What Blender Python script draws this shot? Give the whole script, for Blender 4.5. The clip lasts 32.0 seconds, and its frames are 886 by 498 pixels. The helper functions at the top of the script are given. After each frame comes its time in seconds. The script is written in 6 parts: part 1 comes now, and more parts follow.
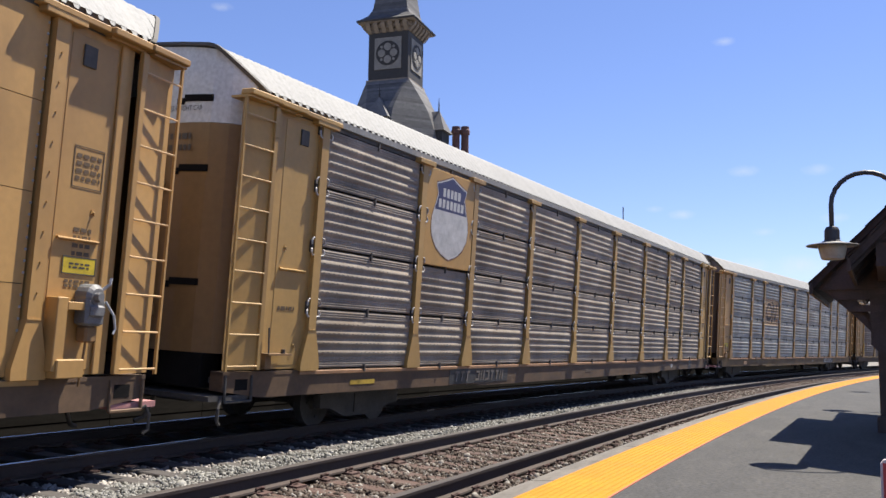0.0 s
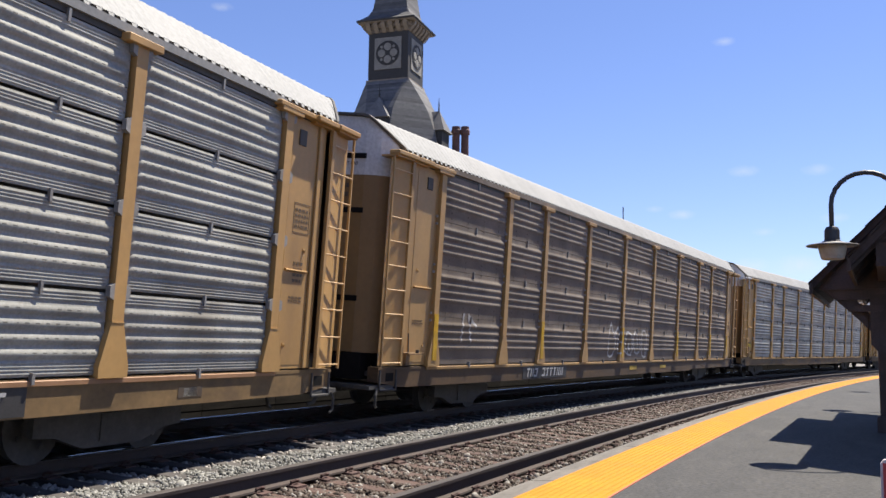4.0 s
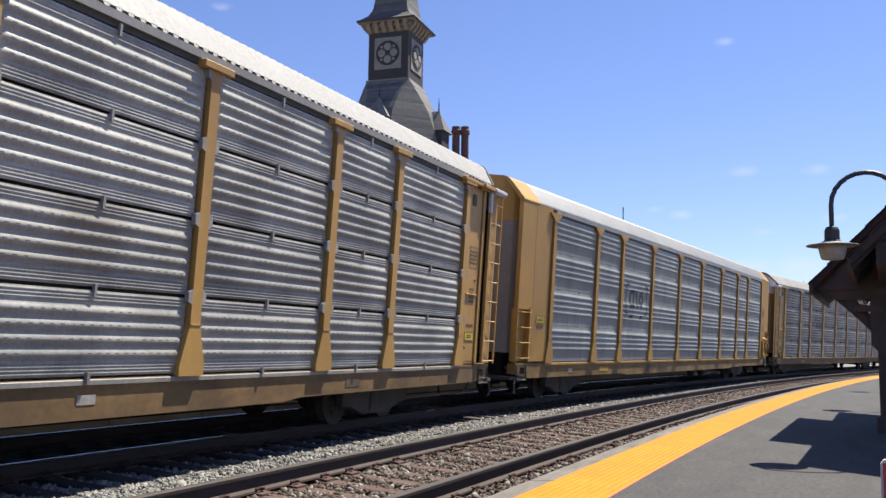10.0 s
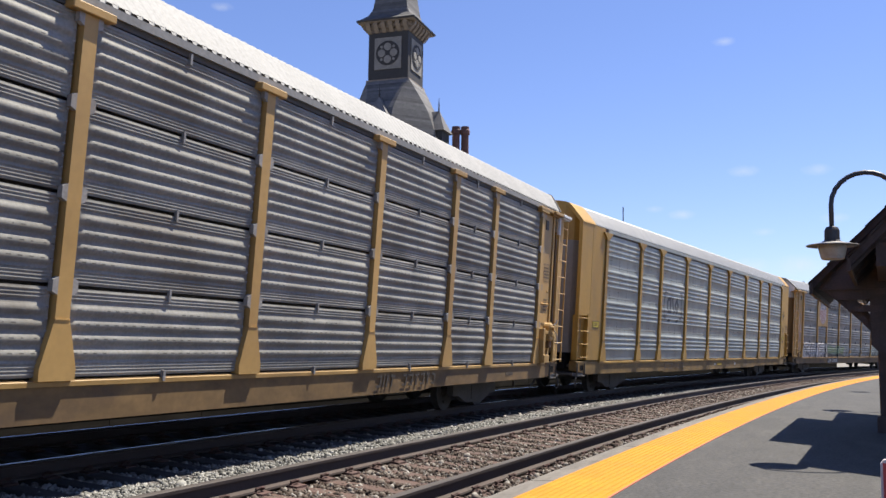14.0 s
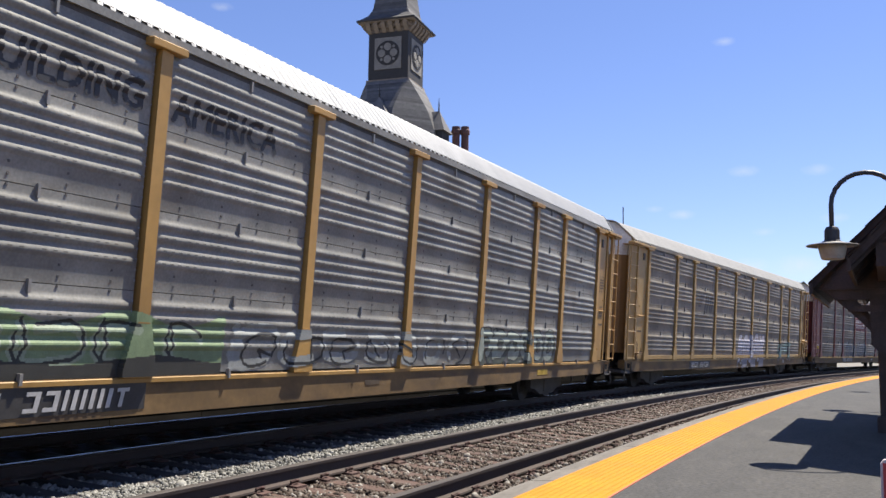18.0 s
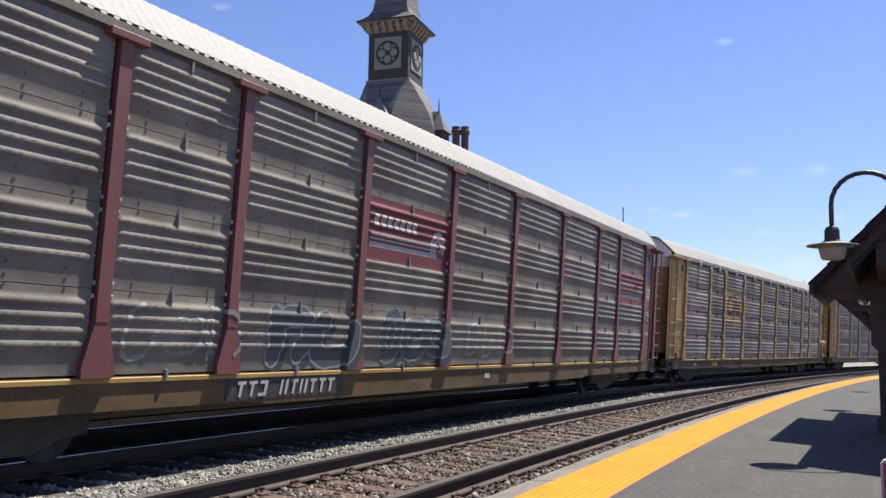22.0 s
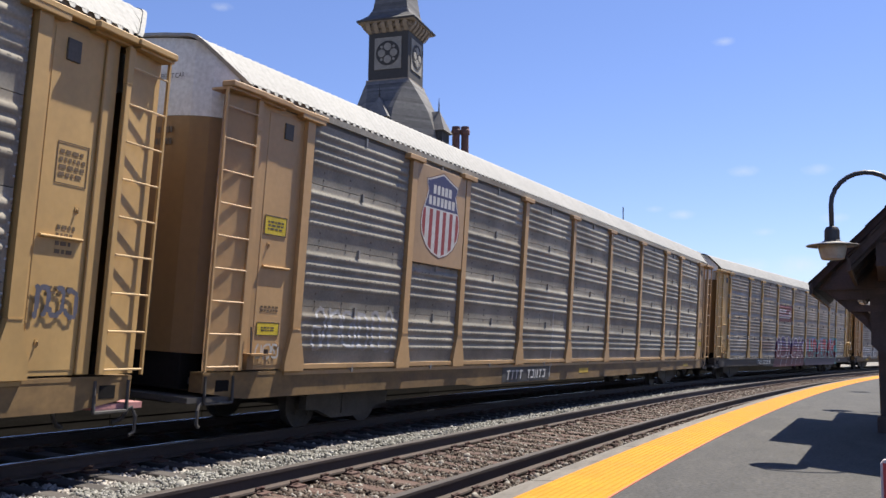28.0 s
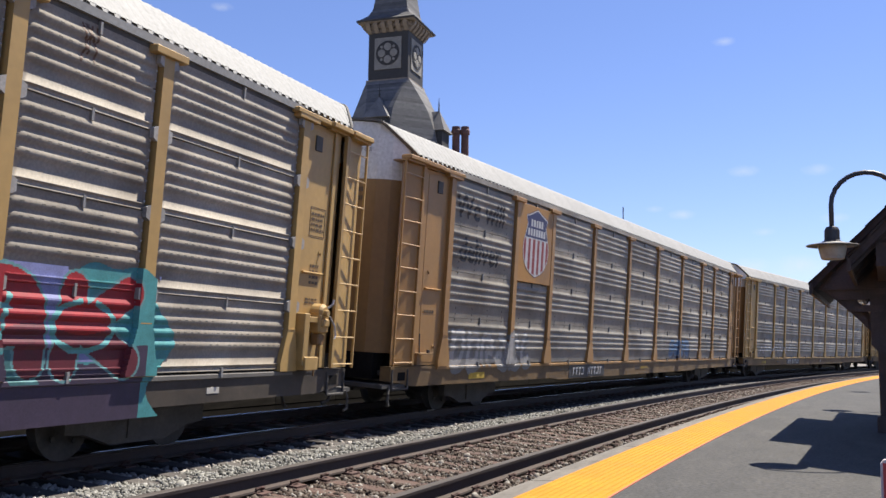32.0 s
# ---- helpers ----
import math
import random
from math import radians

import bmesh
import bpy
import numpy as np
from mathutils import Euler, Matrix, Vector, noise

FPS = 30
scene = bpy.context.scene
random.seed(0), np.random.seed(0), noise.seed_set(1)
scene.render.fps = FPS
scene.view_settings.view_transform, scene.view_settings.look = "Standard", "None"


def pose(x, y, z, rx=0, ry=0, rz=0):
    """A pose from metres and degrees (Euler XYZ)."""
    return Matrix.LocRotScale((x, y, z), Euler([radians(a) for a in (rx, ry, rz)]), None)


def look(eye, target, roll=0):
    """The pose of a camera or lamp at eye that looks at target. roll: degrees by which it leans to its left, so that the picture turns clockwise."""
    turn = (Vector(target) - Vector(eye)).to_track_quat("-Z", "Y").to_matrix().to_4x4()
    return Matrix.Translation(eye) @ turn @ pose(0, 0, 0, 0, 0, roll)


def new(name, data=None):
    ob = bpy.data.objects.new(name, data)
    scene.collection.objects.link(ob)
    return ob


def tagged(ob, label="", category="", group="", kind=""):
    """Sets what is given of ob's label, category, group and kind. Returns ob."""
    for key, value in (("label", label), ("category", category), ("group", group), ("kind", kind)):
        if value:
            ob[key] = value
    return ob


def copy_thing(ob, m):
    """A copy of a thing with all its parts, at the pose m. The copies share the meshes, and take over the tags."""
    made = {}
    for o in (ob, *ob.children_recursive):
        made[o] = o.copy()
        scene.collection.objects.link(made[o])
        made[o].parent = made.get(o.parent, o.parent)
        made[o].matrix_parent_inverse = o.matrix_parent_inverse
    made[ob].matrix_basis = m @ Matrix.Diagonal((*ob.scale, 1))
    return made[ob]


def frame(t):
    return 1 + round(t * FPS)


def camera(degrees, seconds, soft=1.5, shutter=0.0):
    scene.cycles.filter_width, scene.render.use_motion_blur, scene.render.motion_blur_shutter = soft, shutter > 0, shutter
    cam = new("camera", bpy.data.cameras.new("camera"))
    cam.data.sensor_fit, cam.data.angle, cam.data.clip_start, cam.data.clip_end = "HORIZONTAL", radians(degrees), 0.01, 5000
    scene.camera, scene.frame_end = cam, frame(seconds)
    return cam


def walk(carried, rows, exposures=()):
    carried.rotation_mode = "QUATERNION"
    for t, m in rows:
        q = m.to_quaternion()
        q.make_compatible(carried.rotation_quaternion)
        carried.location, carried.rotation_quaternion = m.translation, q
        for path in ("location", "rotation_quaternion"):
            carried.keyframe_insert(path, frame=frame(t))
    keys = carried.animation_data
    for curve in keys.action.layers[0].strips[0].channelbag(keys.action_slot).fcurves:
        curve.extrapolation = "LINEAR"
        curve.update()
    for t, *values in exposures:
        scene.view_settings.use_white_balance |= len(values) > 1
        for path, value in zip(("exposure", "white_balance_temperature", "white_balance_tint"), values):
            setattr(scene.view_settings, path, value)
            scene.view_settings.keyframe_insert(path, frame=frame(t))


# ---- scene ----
# ---------- camera ----------
cam = camera(51.684, 32.0)
EYE = (0.0, 0.0, 1.214)
VIEW = look(EYE, (0.919189, 0.379448, 1.214 + 0.105413), 0.7145)
walk(cam, [(0.0, VIEW), (32.0, VIEW)], [(0.0, 1.158), (32.0, 1.158)])

# ---------- daylight ----------
SUN = Vector((0.465, -0.25, 1.0)).normalized()
CLOUDS = [(0.9834, -0.0004, 0.1817, 0.021), (0.9805, 0.0693, 0.1839, 0.021), (0.9811, 0.1325, 0.1410, 0.019), (0.9461, 0.0834, 0.3128, 0.016), (0.9962, 0.0173, 0.0858, 0.040), (0.9941, 0.0658, 0.0868, 0.029), (0.9913, 0.0512, 0.1211, 0.016), (0.9910, -0.0156, 0.1328, 0.019), (0.7537, 0.5597, 0.3445, 0.016), (0.9761, 0.1597, 0.1476, 0.013)]
world = bpy.data.worlds.new("world")
scene.world = world
world.use_nodes = True
wn, wl = world.node_tree.nodes, world.node_tree.links
sky = wn.new("ShaderNodeTexSky")
sky.sky_type, sky.sun_disc = "NISHITA", False
sky.sun_elevation = math.asin(SUN.z)
sky.sun_rotation = math.atan2(SUN.x, SUN.y)
sky.air_density, sky.dust_density, sky.ozone_density = 1.0, 0.15, 4.0
tint = wn.new("ShaderNodeMix")
tint.data_type, tint.blend_type = "RGBA", "MULTIPLY"
tint.inputs[0].default_value = 1.0
tint.inputs[7].default_value = (1.02, 0.985, 1.24, 1)
wl.new(sky.outputs[0], tint.inputs[6])
# a few small fair-weather clouds, far off
way = wn.new("ShaderNodeTexCoord")
fluff = wn.new("ShaderNodeTexNoise")
fluff.inputs["Scale"].default_value, fluff.inputs["Detail"].default_value, fluff.inputs["Roughness"].default_value = 60.0, 6.0, 0.6
squash = wn.new("ShaderNodeMapping")
squash.inputs["Scale"].default_value = (1, 1, 2.6)
wl.new(way.outputs["Generated"], squash.inputs[0])
wl.new(way.outputs["Generated"], fluff.inputs[0])
total = None
for cx_, cy_, cz_, wide in CLOUDS:
    gap = wn.new("ShaderNodeVectorMath")
    gap.operation = "DISTANCE"
    n_ = math.sqrt(cx_ * cx_ + cy_ * cy_ + cz_ * cz_)
    gap.inputs[1].default_value = (cx_ / n_, cy_ / n_, 2.6 * cz_ / n_)
    wl.new(squash.outputs[0], gap.inputs[0])
    fall = wn.new("ShaderNodeMapRange")
    fall.inputs[1].default_value, fall.inputs[2].default_value, fall.inputs[3].default_value, fall.inputs[4].default_value = 0.0, wide, 1.0, 0.0
    wl.new(gap.outputs["Value"], fall.inputs[0])
    if total is None:
        total = fall.outputs[0]
    else:
        most = wn.new("ShaderNodeMath")
        most.operation = "MAXIMUM"
        wl.new(total, most.inputs[0])
        wl.new(fall.outputs[0], most.inputs[1])
        total = most.outputs[0]
both = wn.new("ShaderNodeMath")
both.operation = "MULTIPLY"
wl.new(total, both.inputs[0])
wl.new(fluff.outputs[0], both.inputs[1])
thick = wn.new("ShaderNodeMapRange")
thick.inputs[1].default_value, thick.inputs[2].default_value, thick.inputs[4].default_value = 0.10, 0.60, 0.36
wl.new(both.outputs[0], thick.inputs[0])
cloud = wn.new("ShaderNodeMix")
cloud.data_type = "RGBA"
cloud.inputs[7].default_value = (6.6, 6.9, 7.3, 1)
wl.new(thick.outputs[0], cloud.inputs[0])
wl.new(tint.outputs[2], cloud.inputs[6])
wl.new(cloud.outputs[2], wn["Background"].inputs[0])
wn["Background"].inputs[1].default_value = 0.058
lamp = bpy.data.lights.new("sun", "SUN")
lamp.energy, lamp.angle, lamp.color = 5.0, radians(0.55), (1.0, 0.93, 0.81)
sun = new("sun", lamp)
sun.matrix_world = look(SUN * 200, (0, 0, 0))

# ---------- track plan ----------
GAUGE, LEAN = 1.508, 0.0594
Y_NEAR, Y_FAR = 5.118 - GAUGE / 2, 7.826 + GAUGE / 2      # centre lines of the two tracks
Z_NEAR, Z_FAR = -GAUGE / 2 * LEAN, -0.04 + GAUGE / 2 * LEAN
Y_EDGE, Z_PLAT = 2.217, 0.112                            # track side of the yellow strip; platform top
BALLAST = -0.305
CAR_PITCH, TRUCK = 28.6, 10.05
_S = np.arange(-520.0, 640.5, 0.5)
_K = np.interp(_S, (-40, -15, 5, 20, 40, 60, 85, 120, 135), (0, 0.0010, 0.0053, 0.0034, 0.0040, 0.0031, 0.0022, 0.0022, 0))
_A = -np.concatenate([[0], np.cumsum((_K[1:] + _K[:-1]) / 2 * 0.5)])
_I0 = int(np.searchsorted(_S, 0.0))
_A = _A - _A[_I0]
_M = (_A[1:] + _A[:-1]) / 2
_X = np.concatenate([[0], np.cumsum(np.cos(_M) * 0.5)])
_Y = np.concatenate([[0], np.cumsum(np.sin(_M) * 0.5)])
_X, _Y = _X - _X[_I0], _Y - _Y[_I0]


def track(s, off):
    """x, y and heading at s metres along the line, off metres to its far side."""
    x, y, a = np.interp(s, _S, _X), np.interp(s, _S, _Y), np.interp(s, _S, _A)
    return x - np.sin(a) * off, y + np.cos(a) * off, a


def run(t):
    """Metres that the train has gone at t seconds."""
    return 13.352 * t - 7.5e-5 * t ** 3


# ---------- materials ----------
def nodes_of(name):
    m = bpy.data.materials.new(name)
    m.use_nodes = True
    return m, m.node_tree.nodes, m.node_tree.links, m.node_tree.nodes["Principled BSDF"]


def surface(name, col, rough=0.6, metal=0.0, dark=0.6, scale=3.0, stretch=(1, 1, 1), fine=40.0, bump=0.15, stain=None, stain_amount=0.35, spread=0.0, spec=0.5, grain=0.13):
    """A painted, metal or mineral surface: two scales of noise in the colour, stains and fine relief."""
    m, n, l, b = nodes_of(name)
    tc = n.new("ShaderNodeTexCoord")
    mp = n.new("ShaderNodeMapping")
    mp.inputs["Scale"].default_value = stretch
    oi = n.new("ShaderNodeObjectInfo")
    l.new(tc.outputs["Object"], mp.inputs[0])
    add = n.new("ShaderNodeVectorMath")
    add.operation = "MULTIPLY_ADD"
    comb = n.new("ShaderNodeCombineXYZ")
    for i in range(3):
        l.new(oi.outputs["Random"], comb.inputs[i])
    l.new(comb.outputs[0], add.inputs[0])
    add.inputs[1].default_value = (37.0, 23.0, 51.0)
    l.new(mp.outputs[0], add.inputs[2])
    big = n.new("ShaderNodeTexNoise")
    big.inputs["Scale"].default_value, big.inputs["Detail"].default_value, big.inputs["Roughness"].default_value = scale, 6.0, 0.62
    small = n.new("ShaderNodeTexNoise")
    small.inputs["Scale"].default_value, small.inputs["Detail"].default_value = fine, 3.0
    l.new(add.outputs[0], big.inputs[0])
    l.new(tc.outputs["Object"], small.inputs[0])
    r1 = n.new("ShaderNodeMapRange")
    r1.inputs[1].default_value, r1.inputs[2].default_value, r1.inputs[3].default_value, r1.inputs[4].default_value = 0.3, 0.68, dark, 1.12
    l.new(big.outputs[0], r1.inputs[0])
    r2 = n.new("ShaderNodeMapRange")
    r2.inputs[1].default_value, r2.inputs[2].default_value, r2.inputs[3].default_value, r2.inputs[4].default_value = 0.3, 0.7, 1 - grain, 1 + grain
    l.new(small.outputs[0], r2.inputs[0])
    mul = n.new("ShaderNodeMath")
    mul.operation = "MULTIPLY"
    l.new(r1.outputs[0], mul.inputs[0])
    l.new(r2.outputs[0], mul.inputs[1])
    last = mul.outputs[0]
    if spread:
        r3 = n.new("ShaderNodeMapRange")
        r3.inputs[3].default_value, r3.inputs[4].default_value = 1 - spread, 1 + spread
        l.new(oi.outputs["Random"], r3.inputs[0])
        m2 = n.new("ShaderNodeMath")
        m2.operation = "MULTIPLY"
        l.new(last, m2.inputs[0])
        l.new(r3.outputs[0], m2.inputs[1])
        last = m2.outputs[0]
    sc = n.new("ShaderNodeVectorMath")
    sc.operation = "SCALE"
    sc.inputs[0].default_value = col
    l.new(last, sc.inputs["Scale"])
    out = sc.outputs[0]
    if stain:
        st = n.new("ShaderNodeTexNoise")
        st.inputs["Scale"].default_value, st.inputs["Detail"].default_value, st.inputs["Distortion"].default_value = scale * 0.55, 8.0, 0.6
        l.new(add.outputs[0], st.inputs[0])
        rs = n.new("ShaderNodeMapRange")
        rs.inputs[1].default_value, rs.inputs[2].default_value, rs.inputs[4].default_value = 0.53, 0.72, stain_amount
        l.new(st.outputs[0], rs.inputs[0])
        mx = n.new("ShaderNodeMix")
        mx.data_type = "RGBA"
        l.new(rs.outputs[0], mx.inputs[0])
        l.new(out, mx.inputs[6])
        mx.inputs[7].default_value = (*stain, 1)
        out = mx.outputs[2]
    l.new(out, b.inputs["Base Color"])
    rr = n.new("ShaderNodeMapRange")
    rr.inputs[3].default_value, rr.inputs[4].default_value = max(0.05, rough - 0.12), min(1.0, rough + 0.12)
    l.new(big.outputs[0], rr.inputs[0])
    l.new(rr.outputs[0], b.inputs["Roughness"])
    b.inputs["Metallic"].default_value = metal
    b.inputs["Specular IOR Level"].default_value = spec
    if bump:
        bp = n.new("ShaderNodeBump")
        bp.inputs["Strength"].default_value, bp.inputs["Distance"].default_value = bump, 0.01
        l.new(small.outputs[0], bp.inputs["Height"])
        l.new(bp.outputs[0], b.inputs["Normal"])
    return m


_cache = {}


def paint(col, **kw):
    key = (tuple(col), tuple(sorted(kw.items())))
    if key not in _cache:
        _cache[key] = surface("paint", col, **kw)
    return _cache[key]


def car_paint(col):
    return paint(col, rough=0.55, dark=0.84, scale=1.1, stretch=(1.0, 1.0, 0.45), fine=12.0, bump=0.02, stain=(0.135, 0.075, 0.034), stain_amount=0.45, spread=0.05, grain=0.05)


def sheet_metal(col, rough, metal):
    """Galvanised sheet: the darker it is, the more it is streaked with grime."""
    worn = col[0] - col[2] > 0.022 and col[0] > 0.15
    return paint(col, rough=min(0.8, rough + 0.16), metal=metal * 0.35, dark=0.55 if worn else 0.78, scale=1.3, stretch=(0.8, 1.0, 0.9) if worn else (1.6, 1.0, 0.45), fine=30.0, bump=0.06, grain=0.14 if worn else 0.08,
                 stain=(col[0] * 0.50, col[1] * 0.43, col[2] * 0.36), stain_amount=0.7 if worn else 0.45, spread=0.10)


def pressed_sheet(col, rough, metal, rib):
    """Sheet metal with rows of small punched slots along the ribs, each row partly clogged."""
    key = ("pressed", tuple(col), rough, metal, rib)
    if key in _cache:
        return _cache[key]
    m = sheet_metal(col, rough, metal).copy()
    n, l = m.node_tree.nodes, m.node_tree.links
    b = n["Principled BSDF"]
    tc = n.new("ShaderNodeTexCoord")
    sep = n.new("ShaderNodeSeparateXYZ")
    l.new(tc.outputs["Object"], sep.inputs[0])

    def calc(op, a, k):
        q = n.new("ShaderNodeMath")
        q.operation = op
        if isinstance(a, (int, float)):
            q.inputs[0].default_value = a
        else:
            l.new(a, q.inputs[0])
        if isinstance(k, (int, float)):
            q.inputs[1].default_value = k
        else:
            l.new(k, q.inputs[1])
        return q.outputs[0]
    zz = calc("PINGPONG", calc("SUBTRACT", sep.outputs[2], rib + 0.064), 0.069)
    row = calc("LESS_THAN", zz, 0.0065)
    zone = calc("MULTIPLY", calc("GREATER_THAN", sep.outputs[2], rib), calc("LESS_THAN", sep.outputs[2], rib + 0.55))
    dash = calc("LESS_THAN", calc("PINGPONG", sep.outputs[0], 0.062), 0.026)
    ns = n.new("ShaderNodeTexNoise")
    ns.inputs["Scale"].default_value = 2.2
    l.new(tc.outputs["Object"], ns.inputs[0])
    some = calc("GREATER_THAN", ns.outputs[0], 0.47)
    hole = calc("MULTIPLY", calc("MULTIPLY", row, zone), calc("MULTIPLY", dash, some))
    mx = n.new("ShaderNodeMix")
    mx.data_type = "RGBA"
    src = b.inputs["Base Color"].links[0].from_socket
    l.new(calc("MULTIPLY", hole, 0.72), mx.inputs[0])
    l.new(src, mx.inputs[6])
    mx.inputs[7].default_value = (0.03, 0.028, 0.026, 1)
    l.new(mx.outputs[2], b.inputs["Base Color"])
    _cache[key] = m
    return m


def sill_paint_of(col):
    return paint(col, rough=0.75, dark=0.5, scale=1.6, stretch=(0.8, 1.0, 1.6), fine=14.0, bump=0.05, stain=(0.065, 0.041, 0.028), stain_amount=0.6, grain=0.10)


def flat_ink(col):
    return paint(col, rough=0.6, dark=0.75, scale=6.0, fine=60.0, bump=0.03)


# black of hoses and seals, also used to paint shade in gaps
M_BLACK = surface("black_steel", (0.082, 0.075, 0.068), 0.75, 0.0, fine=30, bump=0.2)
M_DARK = surface("grimy_underframe", (0.064, 0.059, 0.056), 0.9, 0.0, fine=20, bump=0.2)
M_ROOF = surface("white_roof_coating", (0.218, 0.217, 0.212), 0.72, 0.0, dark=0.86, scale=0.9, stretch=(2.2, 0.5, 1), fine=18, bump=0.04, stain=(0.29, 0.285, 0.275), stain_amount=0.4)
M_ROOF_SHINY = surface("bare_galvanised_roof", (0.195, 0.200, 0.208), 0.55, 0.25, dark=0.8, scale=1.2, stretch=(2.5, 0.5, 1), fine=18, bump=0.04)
M_WHITE = surface("white_end_paint", (0.528, 0.536, 0.544), 0.55, dark=0.92, scale=1.2, fine=20, bump=0.04, stain=(0.42, 0.37, 0.32), stain_amount=0.22)
M_CAST = surface("grey_cast_iron", (0.17, 0.17, 0.175), 0.6, 0.2, dark=0.7, fine=30, bump=0.2)
M_LEVER = surface("pale_galvanised_bar", (0.50, 0.50, 0.51), 0.5, 0.2, fine=30, bump=0.05)
M_TREAD = surface("worn_rail_head", (0.042, 0.032, 0.027), 0.72, 0.1, dark=0.8, scale=3.0, stretch=(0.1, 1, 1), fine=30, bump=0.02)
M_POLISHED = surface("polished_rail_head", (0.34, 0.325, 0.31), 0.24, 0.8, dark=0.85, scale=3.0, stretch=(0.1, 1, 1), fine=30, bump=0.01)
M_RAIL = surface("rusty_rail_web", (0.040, 0.027, 0.024), 0.8, 0.0, dark=0.75, scale=2.5, fine=45, bump=0.3)
M_FOOT = surface("dusty_rail_foot", (0.062, 0.044, 0.036), 0.9, 0.0, dark=0.55, scale=4, fine=50, bump=0.3)
M_CLIP = surface("rusty_clip", (0.072, 0.036, 0.028), 0.8, 0.1, fine=60, bump=0.3)
M_TIE = surface("weathered_tie", (0.078, 0.043, 0.032), 0.92, dark=0.55, scale=5, stretch=(5, 0.6, 2), fine=40, bump=0.6, stain=(0.15, 0.125, 0.105), spread=0.2)
M_TIE_DARK = surface("dark_tie", (0.062, 0.054, 0.050), 0.9, dark=0.55, scale=5, stretch=(5, 0.6, 2), fine=40, bump=0.6, spread=0.3)
M_WOOD = surface("dark_brown_timber", (0.085, 0.064, 0.058), 0.7, dark=0.6, scale=4, stretch=(1, 1, 0.3), fine=40, bump=0.3)
M_SHINGLE = surface("dark_shingle", (0.060, 0.045, 0.041), 0.85, dark=0.6, scale=4, fine=30, bump=0.4, spread=0.25)
M_RED = surface("faded_pink_deck", (0.36, 0.17, 0.165), 0.8, dark=0.7, fine=30, bump=0.2)
M_BACKDROP = surface("creosoted_timber", (0.022, 0.020, 0.018), 0.85, dark=0.5, scale=3, stretch=(0.4, 1, 3), fine=25, bump=0.4, spread=0.3, spec=0.05)
# near black: paints the shade inside openings, and colours the end sill
M_NEAR_BLACK = surface("dark_opening", (0.012, 0.011, 0.011), 0.95, fine=30, bump=0.1, spec=0.1)
M_LETTER = flat_ink((0.05, 0.045, 0.04))
M_LETTER_WHITE = flat_ink((0.72, 0.72, 0.72))


def stone_material(name, cols, rough=0.9):
    """Loose stones, each with a shade of its own."""
    m, n, l, b = nodes_of(name)
    g = n.new("ShaderNodeNewGeometry")
    ramp = n.new("ShaderNodeValToRGB")
    ramp.color_ramp.interpolation = "LINEAR"
    while len(ramp.color_ramp.elements) < len(cols):
        ramp.color_ramp.elements.new(0.5)
    for i, c in enumerate(cols):
        ramp.color_ramp.elements[i].position = i / (len(cols) - 1)
        ramp.color_ramp.elements[i].color = (*c, 1)
    l.new(g.outputs["Random Per Island"], ramp.inputs[0])
    tc = n.new("ShaderNodeTexCoord")
    ns = n.new("ShaderNodeTexNoise")
    ns.inputs["Scale"].default_value, ns.inputs["Detail"].default_value = 60.0, 4.0
    l.new(tc.outputs["Object"], ns.inputs[0])
    mx = n.new("ShaderNodeMix")
    mx.data_type, mx.blend_type = "RGBA", "MULTIPLY"
    mx.inputs[0].default_value = 0.6
    l.new(ramp.outputs[0], mx.inputs[6])
    l.new(ns.outputs[0], mx.inputs[7])
    gain = n.new("ShaderNodeVectorMath")
    gain.operation = "SCALE"
    gain.inputs["Scale"].default_value = 1.35
    l.new(mx.outputs[2], gain.inputs[0])
    l.new(gain.outputs[0], b.inputs["Base Color"])
    b.inputs["Roughness"].default_value = rough
    return m


M_GREY_STONE = stone_material("grey_ballast", [(0.058, 0.057, 0.050), (0.141, 0.138, 0.124), (0.209, 0.204, 0.187), (0.320, 0.311, 0.287)])
M_BROWN_STONE = stone_material("rusty_ballast", [(0.026, 0.014, 0.009), (0.050, 0.032, 0.021), (0.088, 0.066, 0.050), (0.26, 0.24, 0.21)])
# paler than the open ballast: the colour lifts the shade under the train
M_SHADE_LIFT_STONE = stone_material("grimy_ballast", [(0.124, 0.108, 0.098), (0.198, 0.177, 0.158), (0.297, 0.271, 0.243), (0.446, 0.410, 0.370)])
M_BED_SHADE_LIFT = surface("grimy_ballast_bed", (0.272, 0.245, 0.218), 0.95, dark=0.4, scale=14, fine=45, bump=1.0)
M_BED_GREY = surface("grey_ballast_bed", (0.069, 0.065, 0.060), 0.95, dark=0.4, scale=14, fine=45, bump=1.0)
M_BED_BROWN = surface("brown_ballast_bed", (0.050, 0.033, 0.024), 0.95, dark=0.45, scale=12, fine=45, bump=1.0)
M_EARTH = surface("gravel_yard", (0.179, 0.163, 0.142), 0.95, dark=0.6, scale=0.6, fine=9, bump=0.5, stain=(0.08, 0.10, 0.04), stain_amount=0.5)


def asphalt_material():
    m = surface("asphalt", (0.041, 0.039, 0.037), 0.88, dark=0.45, scale=2.6, stretch=(0.5, 1.5, 1), fine=26, bump=0.5, stain=(0.068, 0.064, 0.060), stain_amount=0.5, grain=0.5)
    return m


